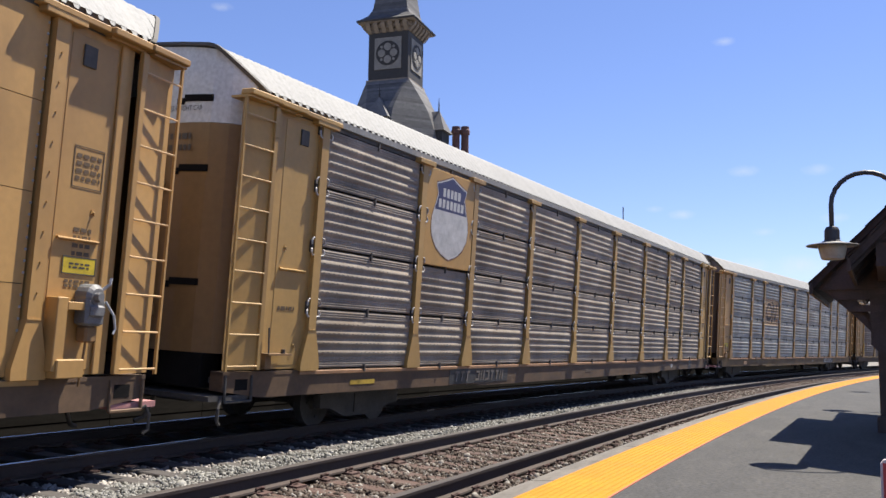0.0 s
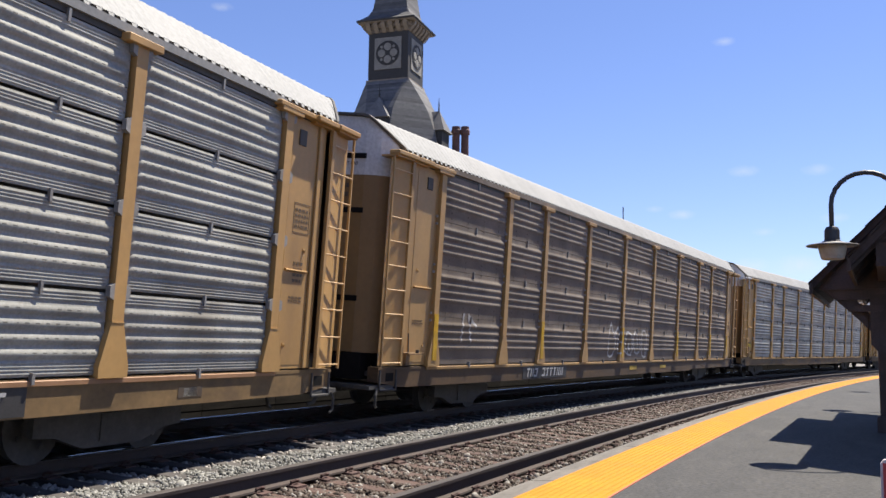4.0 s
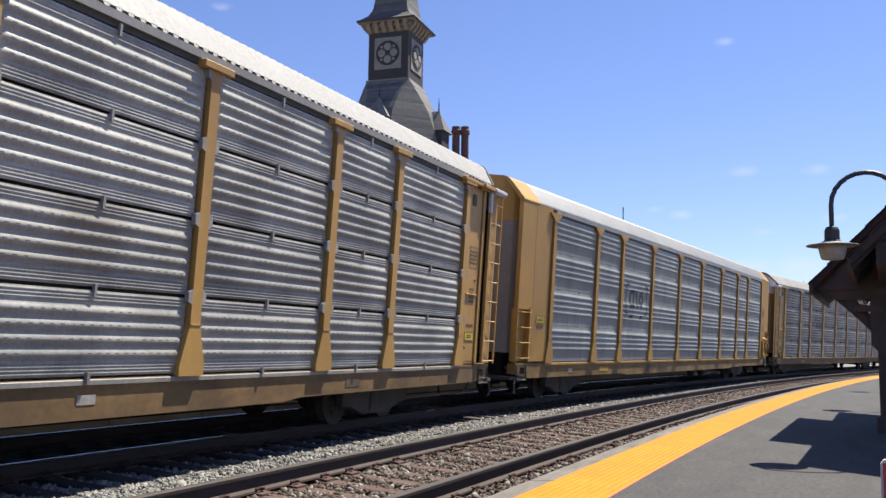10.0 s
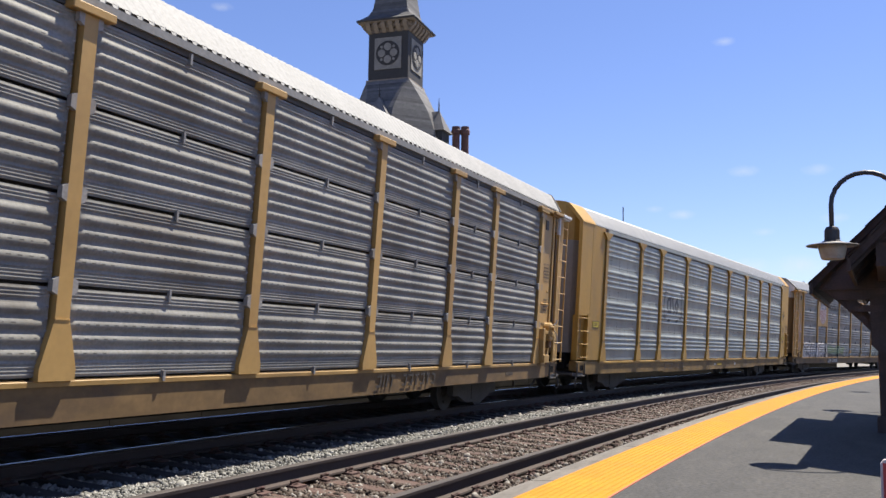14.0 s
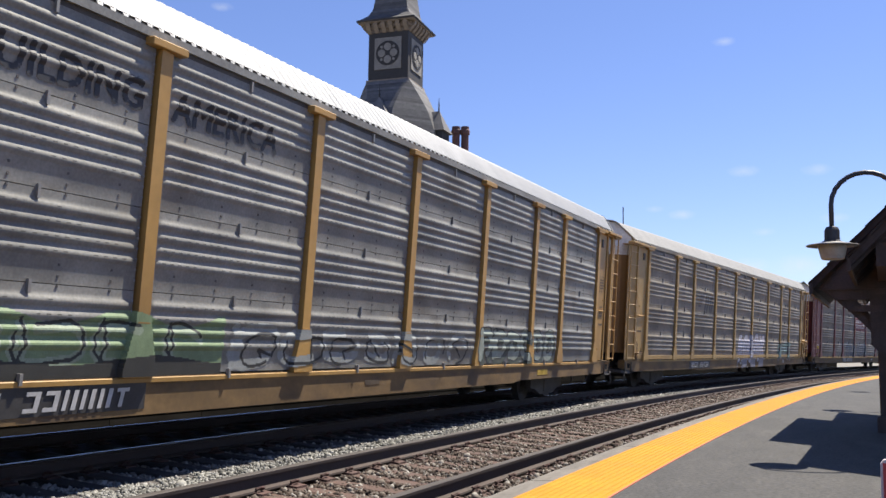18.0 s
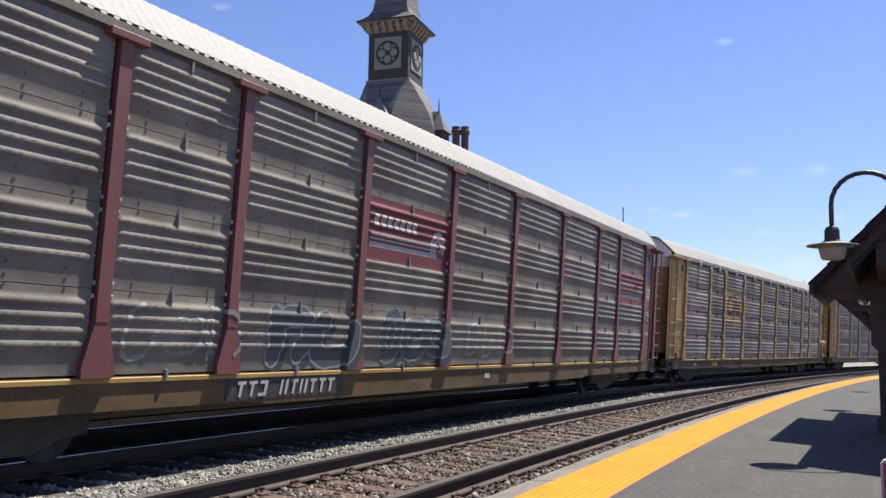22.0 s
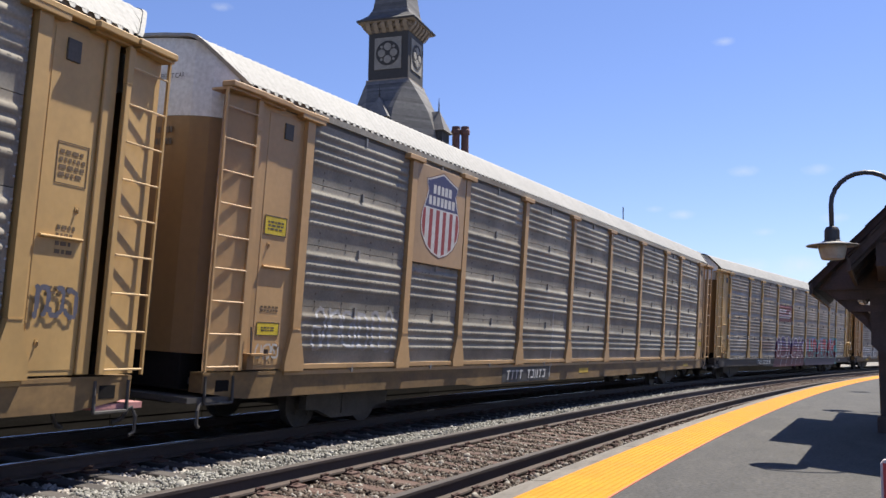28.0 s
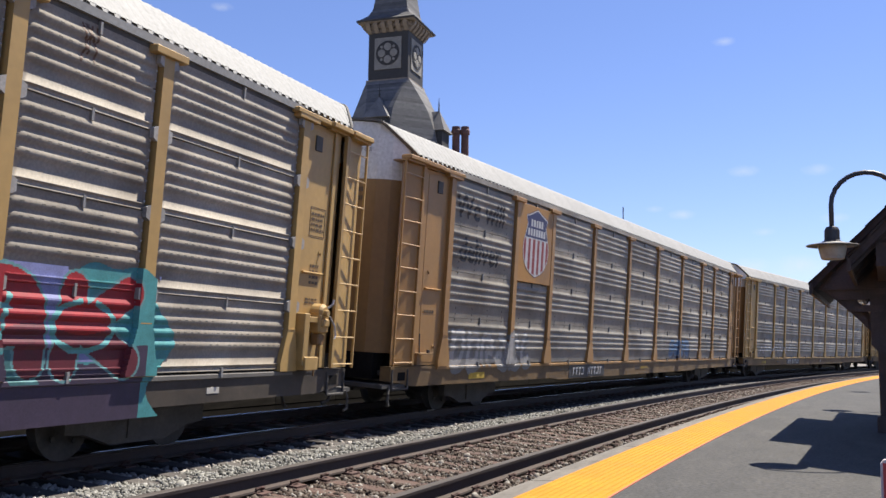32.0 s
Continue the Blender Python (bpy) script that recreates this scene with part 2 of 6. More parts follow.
M_ASPHALT = asphalt_material()
M_YELLOW = surface("yellow_tactile", (0.430, 0.180, 0.008), 0.75, dark=0.86, scale=2.0, fine=30, bump=0.1, stain=(0.30, 0.125, 0.008), stain_amount=0.3, spec=0.2)
M_CONCRETE = surface("platform_edge_concrete", (0.150, 0.134, 0.114), 0.9, dark=0.5, scale=3.0, stretch=(0.6, 2, 1), fine=30, bump=0.4, stain=(0.09, 0.081, 0.072), stain_amount=0.6, spread=0.08)
M_SLATE = surface("grey_slate", (0.122, 0.119, 0.119), 0.7, dark=0.65, scale=2.0, fine=12, bump=0.3, spread=0.3)
M_SLATE_BED = surface("slate_bed", (0.070, 0.069, 0.070), 0.8, fine=12, bump=0.2)
M_TRIM_DARK = surface("dark_timber_trim", (0.036, 0.034, 0.034), 0.7, dark=0.75, fine=20, bump=0.2)
M_STUCCO = surface("grey_cream_panel", (0.232, 0.221, 0.203), 0.85, dark=0.8, fine=15, bump=0.2)
M_CORNICE = surface("grey_cornice", (0.225, 0.184, 0.146), 0.8, dark=0.75, fine=15, bump=0.2)
M_BRICK = surface("red_chimney_brick", (0.130, 0.068, 0.060), 0.85, dark=0.7, fine=14, bump=0.3, spread=0.15)
M_LAMP = surface("black_lamp_iron", (0.055, 0.052, 0.055), 0.45, 0.3, fine=30, bump=0.05)
M_SHADE = surface("grey_enamel_shade", (0.180, 0.174, 0.162), 0.5, dark=0.85, fine=20, bump=0.03)
M_GLOBE = surface("frosted_globe", (0.403, 0.377, 0.325), 0.4, dark=0.9, fine=20, bump=0.02)
M_LEAF = surface("green_leaf", (0.038, 0.059, 0.021), 0.6, dark=0.6, scale=1, fine=5, bump=0.0, spread=0.3)
M_BARK = surface("brown_bark", (0.070, 0.052, 0.038), 0.9, dark=0.6, fine=12, bump=0.5)


# ---------- mesh building ----------
class Soup:
    """Corners and faces of one mesh, gathered piece by piece."""

    def __init__(self):
        self.v, self.f = [], []

    def add(self, verts, faces):
        k = len(self.v)
        self.v.extend(verts)
        self.f.extend([tuple(i + k for i in f) for f in faces])
        return self

    def box(self, x0, x1, y0, y1, z0, z1, c=0.0):
        """A block; c chamfers its upright and lengthwise edges."""
        if x0 > x1:
            x0, x1 = x1, x0
        if y0 > y1:
            y0, y1 = y1, y0
        if c <= 0:
            return self.add([(x0, y0, z0), (x1, y0, z0), (x1, y1, z0), (x0, y1, z0), (x0, y0, z1), (x1, y0, z1), (x1, y1, z1), (x0, y1, z1)],
                            [(0, 3, 2, 1), (4, 5, 6, 7), (0, 1, 5, 4), (1, 2, 6, 5), (2, 3, 7, 6), (3, 0, 4, 7)])
        rings = []
        for z, i in ((z0, c), (z0 + c, 0), (z1 - c, 0), (z1, c)):
            a, b2, d, e = x0 + i, x1 - i, y0 + i, y1 - i
            rings.append([(a + c, d, z), (b2 - c, d, z), (b2, d + c, z), (b2, e - c, z), (b2 - c, e, z), (a + c, e, z), (a, e - c, z), (a, d + c, z)])
        v = [p for r in rings for p in r]
        f = [tuple(range(7, -1, -1)), tuple(range(24, 32))]
        for r in range(3):
            for i in range(8):
                j = (i + 1) % 8
                f.append((r * 8 + i, r * 8 + j, r * 8 + 8 + j, r * 8 + 8 + i))
        return self.add(v, f)

    def prism(self, pts, d0, d1, axis="y"):
        """A polygon drawn out from d0 to d1: pts are (x, z) for y, (y, z) for x, (x, y) for z."""
        put = {"y": lambda a, b, d: (a, d, b), "x": lambda a, b, d: (d, a, b), "z": lambda a, b, d: (a, b, d)}[axis]
        k = len(pts)
        v = [put(a, b, d0) for a, b in pts] + [put(a, b, d1) for a, b in pts]
        f = [tuple(range(k)), tuple(range(2 * k - 1, k - 1, -1))]
        f += [(i, i + k, (i + 1) % k + k, (i + 1) % k) for i in range(k)]
        return self.add(v, f)

    def tube(self, pts, r, sides=6, caps=True):
        """A round bar along a chain of points; r may be one radius or one for each point."""
        pts = [Vector(p) for p in pts]
        rs = [r] * len(pts) if isinstance(r, (int, float)) else r
        v, f = [], []
        ref = None
        for i, p in enumerate(pts):
            d = (pts[min(i + 1, len(pts) - 1)] - pts[max(i - 1, 0)]).normalized()
            if ref is None:
                ref = Vector((0, 0, 1)) if abs(d.z) < 0.9 else Vector((1, 0, 0))
            u = (ref - d * ref.dot(d)).normalized()
            w = d.cross(u)
            ref = u
            v += [tuple(p + (u * math.cos(2 * math.pi * a / sides) + w * math.sin(2 * math.pi * a / sides)) * rs[i]) for a in range(sides)]
        for i in range(len(pts) - 1):
            for a in range(sides):
                b = (a + 1) % sides
                f.append((i * sides + a, i * sides + b, i * sides + sides + b, i * sides + sides + a))
        if caps:
            f += [tuple(range(sides - 1, -1, -1)), tuple(range((len(pts) - 1) * sides, len(pts) * sides))]
        return self.add(v, f)

    def lathe(self, profile, centre=(0, 0, 0), sides=16, axis="z"):
        """A turned shape from (radius, height) pairs."""
        v, f = [], []
        for r, h in profile:
            for a in range(sides):
                c, s = math.cos(2 * math.pi * a / sides) * r, math.sin(2 * math.pi * a / sides) * r
                q = (c, s, h) if axis == "z" else (c, h, s)
                v.append((q[0] + centre[0], q[1] + centre[1], q[2] + centre[2]))
        for i in range(len(profile) - 1):
            for a in range(sides):
                b = (a + 1) % sides
                f.append((i * sides + a, i * sides + b, i * sides + sides + b, i * sides + sides + a))
        f += [tuple(range(sides - 1, -1, -1)), tuple(range((len(profile) - 1) * sides, len(profile) * sides))]
        return self.add(v, f)

    def mesh(self, name, fix=True):
        me = bpy.data.meshes.new(name)
        me.from_pydata(self.v, [], self.f)
        if fix:
            bm = bmesh.new()
            bm.from_mesh(me)
            bmesh.ops.recalc_face_normals(bm, faces=bm.faces)
            bm.to_mesh(me)
            bm.free()
        me.update()
        return me


def smooth(me, on=True):
    me.polygons.foreach_set("use_smooth", [on] * len(me.polygons))
    return me


def part(name, shape, material, parent=None, label="", m=None):
    """ONE mesh object under a thing or a part; shape is a Soup or a shared mesh."""
    me = shape.mesh(name) if isinstance(shape, Soup) else shape
    ob = new(name, me)
    if not me.materials:
        me.materials.append(None)
    ob.material_slots[0].link = "OBJECT"
    ob.material_slots[0].material = material
    if parent is not None:
        ob.parent = parent
    if m is not None:
        ob.matrix_basis = m
    if label:
        tagged(ob, label)
    return ob


def thing(name, label, category, group="", kind="", m=None):
    ob = new(name)
    ob.empty_display_size = 0.3
    if m is not None:
        ob.matrix_basis = m
    return tagged(ob, label, category, group, kind)


def ribbon(s_list, section, lift=lambda s: 0.0):
    """A closed section of (offset, z) swept along the line through the stations s_list."""
    sp, k = Soup(), len(section)
    v, f = [], []
    for s in s_list:
        for off, z in section:
            x, y, _ = track(s, off)
            v.append((float(x), float(y), z + lift(s)))
    for i in range(len(s_list) - 1):
        for j in range(k):
            j2 = (j + 1) % k
            f.append((i * k + j, i * k + k + j, i * k + k + j2, i * k + j2))
    f += [tuple(range(k)), tuple(range(len(v) - 1, len(v) - k - 1, -1))]
    return sp.add(v, f)


def stations(a, b, near=1.0, far=10.0):
    out, s = [], a
    while s < b:
        out.append(s)
        s += near if -15 < s < 90 else far
    return out + [b]


# ---------- ground ----------
gs = Soup()
gx = [-4000, -600, -300, -120, -60, -20, 0, 20, 40, 60, 90, 120, 200, 350, 700, 4000]
gy = [-4000, -400, -100, -40, -15, 0, 15, 30, 45, 70, 110, 200, 500, 4000]
gs.add([(x, y, -0.62) for x in gx for y in gy],
       [(i * len(gy) + j, (i + 1) * len(gy) + j, (i + 1) * len(gy) + j + 1, i * len(gy) + j + 1) for i in range(len(gx) - 1) for j in range(len(gy) - 1)])
tagged(part("ground", gs, M_EARTH), "pale gravelly ground beyond the railway", "ground", kind="structure")

# ballast shoulders under both tracks, one bed
bed = ribbon(stations(-500, 620), [(Y_EDGE + 0.30, -0.62), (Y_EDGE + 0.30, -0.30), (5.35, BALLAST), (5.55, BALLAST - 0.01), (7.0, BALLAST - 0.02), (10.9, BALLAST + 0.02), (12.6, -0.62)])
tagged(part("ballast_bed", bed, M_BED_GREY), "crushed stone bed under both railway tracks", "ballast", kind="structure")
bed2 = ribbon(stations(-500, 620), [(Y_EDGE + 0.34, -0.45), (Y_EDGE + 0.34, -0.300), (3.58, -0.300), (5.18, -0.218), (5.19, -0.45)])
tagged(part("track_bed_infill", bed2, M_BED_BROWN), "rust-stained ballast between the rails of the near track", "ballast", kind="structure")

bed3 = ribbon(stations(-500, 620), [(7.02, -0.45), (7.02, BALLAST - 0.008), (10.8, BALLAST + 0.034), (10.8, -0.45)])
tagged(part("far_track_bed", bed3, M_BED_SHADE_LIFT), "oil-darkened ballast under the far track", "ballast", kind="structure")


# ---------- tracks ----------
def rail_section(off, top):
    """Half head, web and foot of a rail, turned with the lean of the track."""
    pts = [(-0.07, -0.172), (-0.07, -0.16), (-0.012, -0.14), (-0.010, -0.045), (-0.036, -0.035), (-0.037, -0.008), (-0.028, 0.0),
           (0.028, 0.0), (0.037, -0.008), (0.036, -0.035), (0.010, -0.045), (0.012, -0.14), (0.07, -0.16), (0.07, -0.172)]
    return [(off + a - b * LEAN, top + b + a * LEAN) for a, b in pts]


def build_track(name, label, centre, z, s0, s1, tie_mat, tie_lift, reach=1.28):
    t = thing(name, label, "railway track", kind="structure")
    for side in (-1, 1):
        off, top = centre + side * GAUGE / 2, z + side * GAUGE / 2 * LEAN
        sec = rail_section(off, top)
        rail = part("rail", ribbon(stations(s0, s1), sec), M_RAIL, t, "rusty brown steel rail")
        head = [sec[5], sec[6], sec[7], sec[8], (off + 0.031, top - 0.018), (off - 0.031, top - 0.018)]
        head = [(a, b + 0.002) for a, b in head]
        part("rail_head", ribbon(stations(s0, s1), head), M_TREAD if reach < 1.5 else M_POLISHED, rail, "worn shiny running surface")
        foot = [(off - 0.074 + 0.165 * LEAN, top - 0.174), (off - 0.072 + 0.165 * LEAN, top - 0.156), (off - 0.016 + 0.14 * LEAN, top - 0.137), (off + 0.016 + 0.14 * LEAN, top - 0.135), (off + 0.078 + 0.165 * LEAN, top - 0.152), (off + 0.080 + 0.165 * LEAN, top - 0.172)]
        part("rail_foot", ribbon(stations(-12, 90), foot), M_FOOT, rail, "dust-covered rail foot")
    rnd = random.Random(5)
    tie = Soup().box(-0.115, 0.115, -reach, 1.28, -0.16, 0.0, 0.012).mesh("tie")
    clips = Soup()
    s = 2.0 - 35 * 0.53
    while s < 88:
        x, y, a = track(s, centre)
        base = pose(float(x), float(y), z - 0.188, math.degrees(LEAN), 0, math.degrees(a)) @ pose(rnd.uniform(-0.015, 0.015), rnd.uniform(-0.04, 0.04), tie_lift + rnd.uniform(-0.012, 0.004), 0, 0, rnd.uniform(-1.2, 1.2))
        part("tie", tie, tie_mat, t, m=base)
        for side in (-1, 1):
            c = base @ Matrix.Translation((0, side * GAUGE / 2, 0.0))
            for q in (-1, 1):
                if s < 60:
                    loop = [(-0.05, q * 0.085, 0.02), (-0.055, q * 0.105, 0.055), (-0.02, q * 0.125, 0.070), (0.03, q * 0.125, 0.062), (0.055, q * 0.10, 0.045), (0.03, q * 0.075, 0.045), (-0.02, q * 0.07, 0.045)]
                    clips.tube([tuple(c @ Vector(p)) for p in loop], 0.014, 5)
                    clips.add([tuple(c @ Vector((dx, q * dy, dz))) for dx in (-0.09, 0.09) for dy, dz in ((0.06, 0.0), (0.19, 0.0), (0.19, 0.02), (0.06, 0.026))],
                              [(0, 1, 2, 3), (7, 6, 5, 4), (0, 4, 5, 1), (1, 5, 6, 2), (2, 6, 7, 3), (3, 7, 4, 0)])
        s += 0.53
    tagged(part("rail_clip", clips, M_CLIP, t, "rusty spring clips and tie plates"), kind="stuff")
    return t


build_track("railway_track", "near railway track with rusty rails and brown ties", Y_NEAR, Z_NEAR, -500, 620, M_TIE, 0.0)
build_track("railway_track", "far railway track in the shade of the train", Y_FAR, Z_FAR, -500, 620, M_TIE_DARK, 0.0, 1.80)


# ---------- loose ballast ----------
def stones(name, label, mat, count, s_of, off_range, z_of, size, seed):
    """Crushed stones: low hulls of twenty faces, scattered over a strip of the bed."""
    rs = np.random.RandomState(seed)
    g = (1 + 5 ** 0.5) / 2
    ico = np.array([(-1, g, 0), (1, g, 0), (-1, -g, 0), (1, -g, 0), (0, -1, g), (0, 1, g), (0, -1, -g), (0, 1, -g), (g, 0, -1), (g, 0, 1), (-g, 0, -1), (-g, 0, 1)]) / 1.9
    tri = np.array([(0, 11, 5), (0, 5, 1), (0, 1, 7), (0, 7, 10), (0, 10, 11), (1, 5, 9), (5, 11, 4), (11, 10, 2), (10, 7, 6), (7, 1, 8), (3, 9, 4), (3, 4, 2), (3, 2, 6), (3, 6, 8), (3, 8, 9), (4, 9, 5), (2, 4, 11), (6, 2, 10), (8, 6, 7), (9, 8, 1)])
    s = s_of(rs.rand(count))
    off = off_range[0] + rs.rand(count) * (off_range[1] - off_range[0])
    # the ties keep most of their tops clear
    on_tie = (np.abs(np.mod(s - 2.0 + 0.265, 0.53) - 0.265) < 0.135) & (((np.abs(off - Y_NEAR) < 1.29) & (rs.rand(count) < 0.45)) | ((np.abs(off - Y_FAR) < 1.82) & (rs.rand(count) < 0.80)))
    s = np.where(on_tie, s + 0.265, s)
    x, y, a = track(s, off)
    z = z_of(off) + rs.uniform(-0.012, 0.016, count)
    v = ico[None] * (1 + rs.uniform(-0.42, 0.42, (count, 12, 1)))
    v = v * (size * np.exp(rs.normal(0, 0.28, (count, 1, 1)))) * rs.uniform(0.65, 1.2, (count, 1, 3))
    th = rs.rand(count) * 6.283
    ph = rs.rand(count) * 3.1
    c, sn, c2, s2 = np.cos(th), np.sin(th), np.cos(ph), np.sin(ph)
    vx, vy, vz = v[..., 0], v[..., 1], v[..., 2]
    vy, vz = vy * c2[:, None] - vz * s2[:, None], vy * s2[:, None] + vz * c2[:, None]
    vx, vy = vx * c[:, None] - vy * sn[:, None], vx * sn[:, None] + vy * c[:, None]
    v = np.stack([vx + x[:, None], vy + y[:, None], vz + z[:, None]], -1).reshape(-1, 3)
    f = (tri[None] + (np.arange(count) * 12)[:, None, None]).reshape(-1, 3)
    me = bpy.data.meshes.new(name)
    me.vertices.add(len(v))
    me.vertices.foreach_set("co", v.ravel())
    me.loops.add(f.size)
    me.loops.foreach_set("vertex_index", f.ravel().astype(np.int32))
    me.polygons.add(len(f))
    me.polygons.foreach_set("loop_start", np.arange(0, f.size, 3, dtype=np.int32))
    me.update(calc_edges=True)
    return tagged(part(name, me, mat), label, "gravel", kind="stuff")


def nearer(lo, hi, power):
    return lambda u: lo + (hi - lo) * u ** power


stones("ballast_stone", "clean pale grey crushed ballast between the tracks", M_GREY_STONE, 54000, nearer(4.5, 60, 1.8), (5.22, 7.08), lambda o: BALLAST + 0.012 - 0.004 * (o - 5.2), 0.0195, 3)
stones("ballast_stone", "oil-darkened crushed ballast along the far track", M_SHADE_LIFT_STONE, 9000, nearer(4.5, 60, 1.8), (7.02, 8.1), lambda o: BALLAST + 0.0 * o, 0.024, 13)
stones("ballast_stone", "rust-brown crushed ballast between the near rails", M_BROWN_STONE, 25000, nearer(4.5, 55, 1.7), (3.70, 5.04), lambda o: -0.252 + (o - 4.364) * LEAN, 0.020, 4)
stones("ballast_stone", "rust-brown crushed ballast beside the platform edge", M_BROWN_STONE, 10000, nearer(4.5, 45, 1.7), (Y_EDGE + 0.36, 3.5), lambda o: -0.285 + 0.0 * o, 0.022, 6)
stones("ballast_stone", "dark crushed ballast under the train", M_SHADE_LIFT_STONE, 6000, nearer(5, 60, 1.6), (8.1, 11.2), lambda o: BALLAST + 0.02 + 0.0 * o, 0.030, 8)

# ---------- platform ----------
plat = ribbon(stations(-40, 140), [(-30, -0.6), (-30, Z_PLAT - 0.02), (Y_EDGE - 0.618, Z_PLAT), (Y_EDGE - 0.618, -0.6)])
tagged(part("platform", plat, M_ASPHALT), "dark grey asphalt station platform", "platform", kind="structure")
strip = ribbon(stations(-40, 140, 0.5), [(Y_EDGE - 0.61, Z_PLAT - 0.3), (Y_EDGE - 0.61, Z_PLAT + 0.004), (Y_EDGE, Z_PLAT + 0.004), (Y_EDGE, Z_PLAT - 0.3)])
yel = tagged(part("tactile_strip", strip, M_YELLOW), "bright yellow tactile warning strip along the platform edge", "tactile paving", kind="structure")
domes = Soup()
for i in range(620):
    s = 6.0 + i * 0.055
    for j in range(10):
        x, y, _ = track(s, Y_EDGE - 0.035 - j * 0.06)
        x, y = float(x), float(y)
        z0, z1 = Z_PLAT + 0.004, Z_PLAT + 0.0072
        domes.add([(x - .013, y - .013, z0), (x + .013, y - .013, z0), (x + .013, y + .013, z0), (x - .013, y + .013, z0), (x - .007, y - .007, z1), (x + .007, y - .007, z1), (x + .007, y + .007, z1), (x - .007, y + .007, z1)],
                  [(4, 5, 6, 7), (0, 1, 5, 4), (1, 2, 6, 5), (2, 3, 7, 6), (3, 0, 4, 7)])
dm = domes.mesh("truncated_dome", fix=False)
tagged(part("truncated_dome", dm, M_YELLOW, yel), kind="stuff")
red = ribbon(stations(-40, 140, 0.5), [(Y_EDGE - 0.630, Z_PLAT - 0.1), (Y_EDGE - 0.630, Z_PLAT + 0.006), (Y_EDGE - 0.612, Z_PLAT + 0.006), (Y_EDGE - 0.612, Z_PLAT - 0.1)])
part("strip_border", red, flat_ink((0.36, 0.10, 0.04)), yel, "rust-red joint along the strip")
edge = thing("platform_edge", "worn grey concrete edging beside the yellow strip", "kerb", kind="structure")
for i in range(62):
    a, b = -6 + i * 1.5, -6 + i * 1.5 + 1.488
    part("edging_block", ribbon([a, (a + b) / 2, b], [(Y_EDGE + 0.004, -0.5), (Y_EDGE + 0.004, Z_PLAT - 0.01), (Y_EDGE + 0.02, Z_PLAT - 0.004), (Y_EDGE + 0.235, Z_PLAT - 0.02), (Y_EDGE + 0.26, Z_PLAT - 0.05), (Y_EDGE + 0.26, -0.5)]), M_CONCRETE, edge)

# added near-black plank backdrop beyond the far track, darkening the view under the train
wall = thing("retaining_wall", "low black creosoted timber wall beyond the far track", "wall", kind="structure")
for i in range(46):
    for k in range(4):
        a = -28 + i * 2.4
        part("plank", ribbon([a, a + 1.2, a + 2.385], [(12.7, -0.62 + k * 0.42), (12.66 - 0.008 * (k % 2), -0.61 + k * 0.42), (12.66 - 0.008 * (k % 2), -0.21 + k * 0.42), (12.85, -0.205 + k * 0.42), (12.85, -0.62 + k * 0.42)]), M_BACKDROP, wall)

# ---------- auto rack cars: shared meshes ----------
POSTS = (-12.28, -9.34, -7.33, -4.47, -1.47, 1.47, 4.47, 7.33, 9.34, 12.28)
Z_LOW, Z_HIGH, SIDE = 0.97, 4.45, 1.575
TIER = (Z_HIGH - Z_LOW) / 4


def tier_profile(style):
    """(height, outward) along one sheet: flat, four rounded ribs, flat."""
    p = [(0.0, 0.0)]
    if style == "flat":
        return p + [(TIER - 0.008, 0.0)]
    if style == "ribbed":
        for k in range(4):
            p += [(0.012 + k * 0.034, 0.0), (0.022 + k * 0.034, 0.010), (0.032 + k * 0.034, 0.010), (0.042 + k * 0.034, 0.001)]
    if style == "channel":
        p = [(0.0, 0.022), (0.012, 0.024), (0.015, 0.012), (0.060, 0.012), (0.063, 0.026), (0.075, 0.024), (0.077, 0.0)]
    h = RIB_START[style]
    for i in range(4):
        p += [(h, 0.0), (h + 0.010, 0.006), (h + 0.024, 0.018), (h + 0.040, 0.026), (h + 0.056, 0.029), (h + 0.074, 0.026), (h + 0.094, 0.014), (h + 0.112, 0.003)]
        h += 0.138
    p += [(h, 0.0)]
    if style == "ribbed":
        for k in range(3):
            p += [(0.722 + k * 0.034, 0.0), (0.732 + k * 0.034, 0.010), (0.742 + k * 0.034, 0.010), (0.752 + k * 0.034, 0.001)]
    return p + [(TIER - (0.036 if style == "ribbed" else 0.008), 0.0)]


RIB_START = {"ribbed": 0.158, "channel": 0.250, "plain": 0.245}
PROFILE = {k: tier_profile(k) for k in ("ribbed", "channel", "plain", "flat")}


def sheet_mesh(width, style):
    """One pressed sheet of a side panel, its ribs run out before the ends; outward is -y."""
    pr = PROFILE[style]
    cols = [(0.0, 0.0), (0.035, 0.0), (0.085, 1.0), (width - 0.085, 1.0), (width - 0.035, 0.0), (width, 0.0)]
    v = [(x - width / 2, -o * k, z) for x, k in cols for z, o in pr]
    n = len(pr)
    f = [(i * n + j, (i + 1) * n + j, (i + 1) * n + j + 1, i * n + j + 1) for i in range(len(cols) - 1) for j in range(n - 1)]
    for row, z in ((0, pr[0][0]), (n - 1, pr[-1][0])):
        k0 = len(v)
        v += [v[i * n + row] for i in range(len(cols))] + [(width / 2, 0.03, z), (-width / 2, 0.03, z)]
        cap = tuple(range(k0, k0 + len(cols) + 2))
        f.append(cap[::-1] if row == 0 else cap)
    k0 = len(v)
    f.append((k0 - 1, k0 - 2, k0 - 4 - len(cols), k0 - 3 - len(cols)))
    me = Soup().add(v, f).mesh("sheet", fix=False)
    if style != "flat":
        me.polygons.foreach_set("use_smooth", [True] * (len(f) - 3) + [False] * 3)
    return me


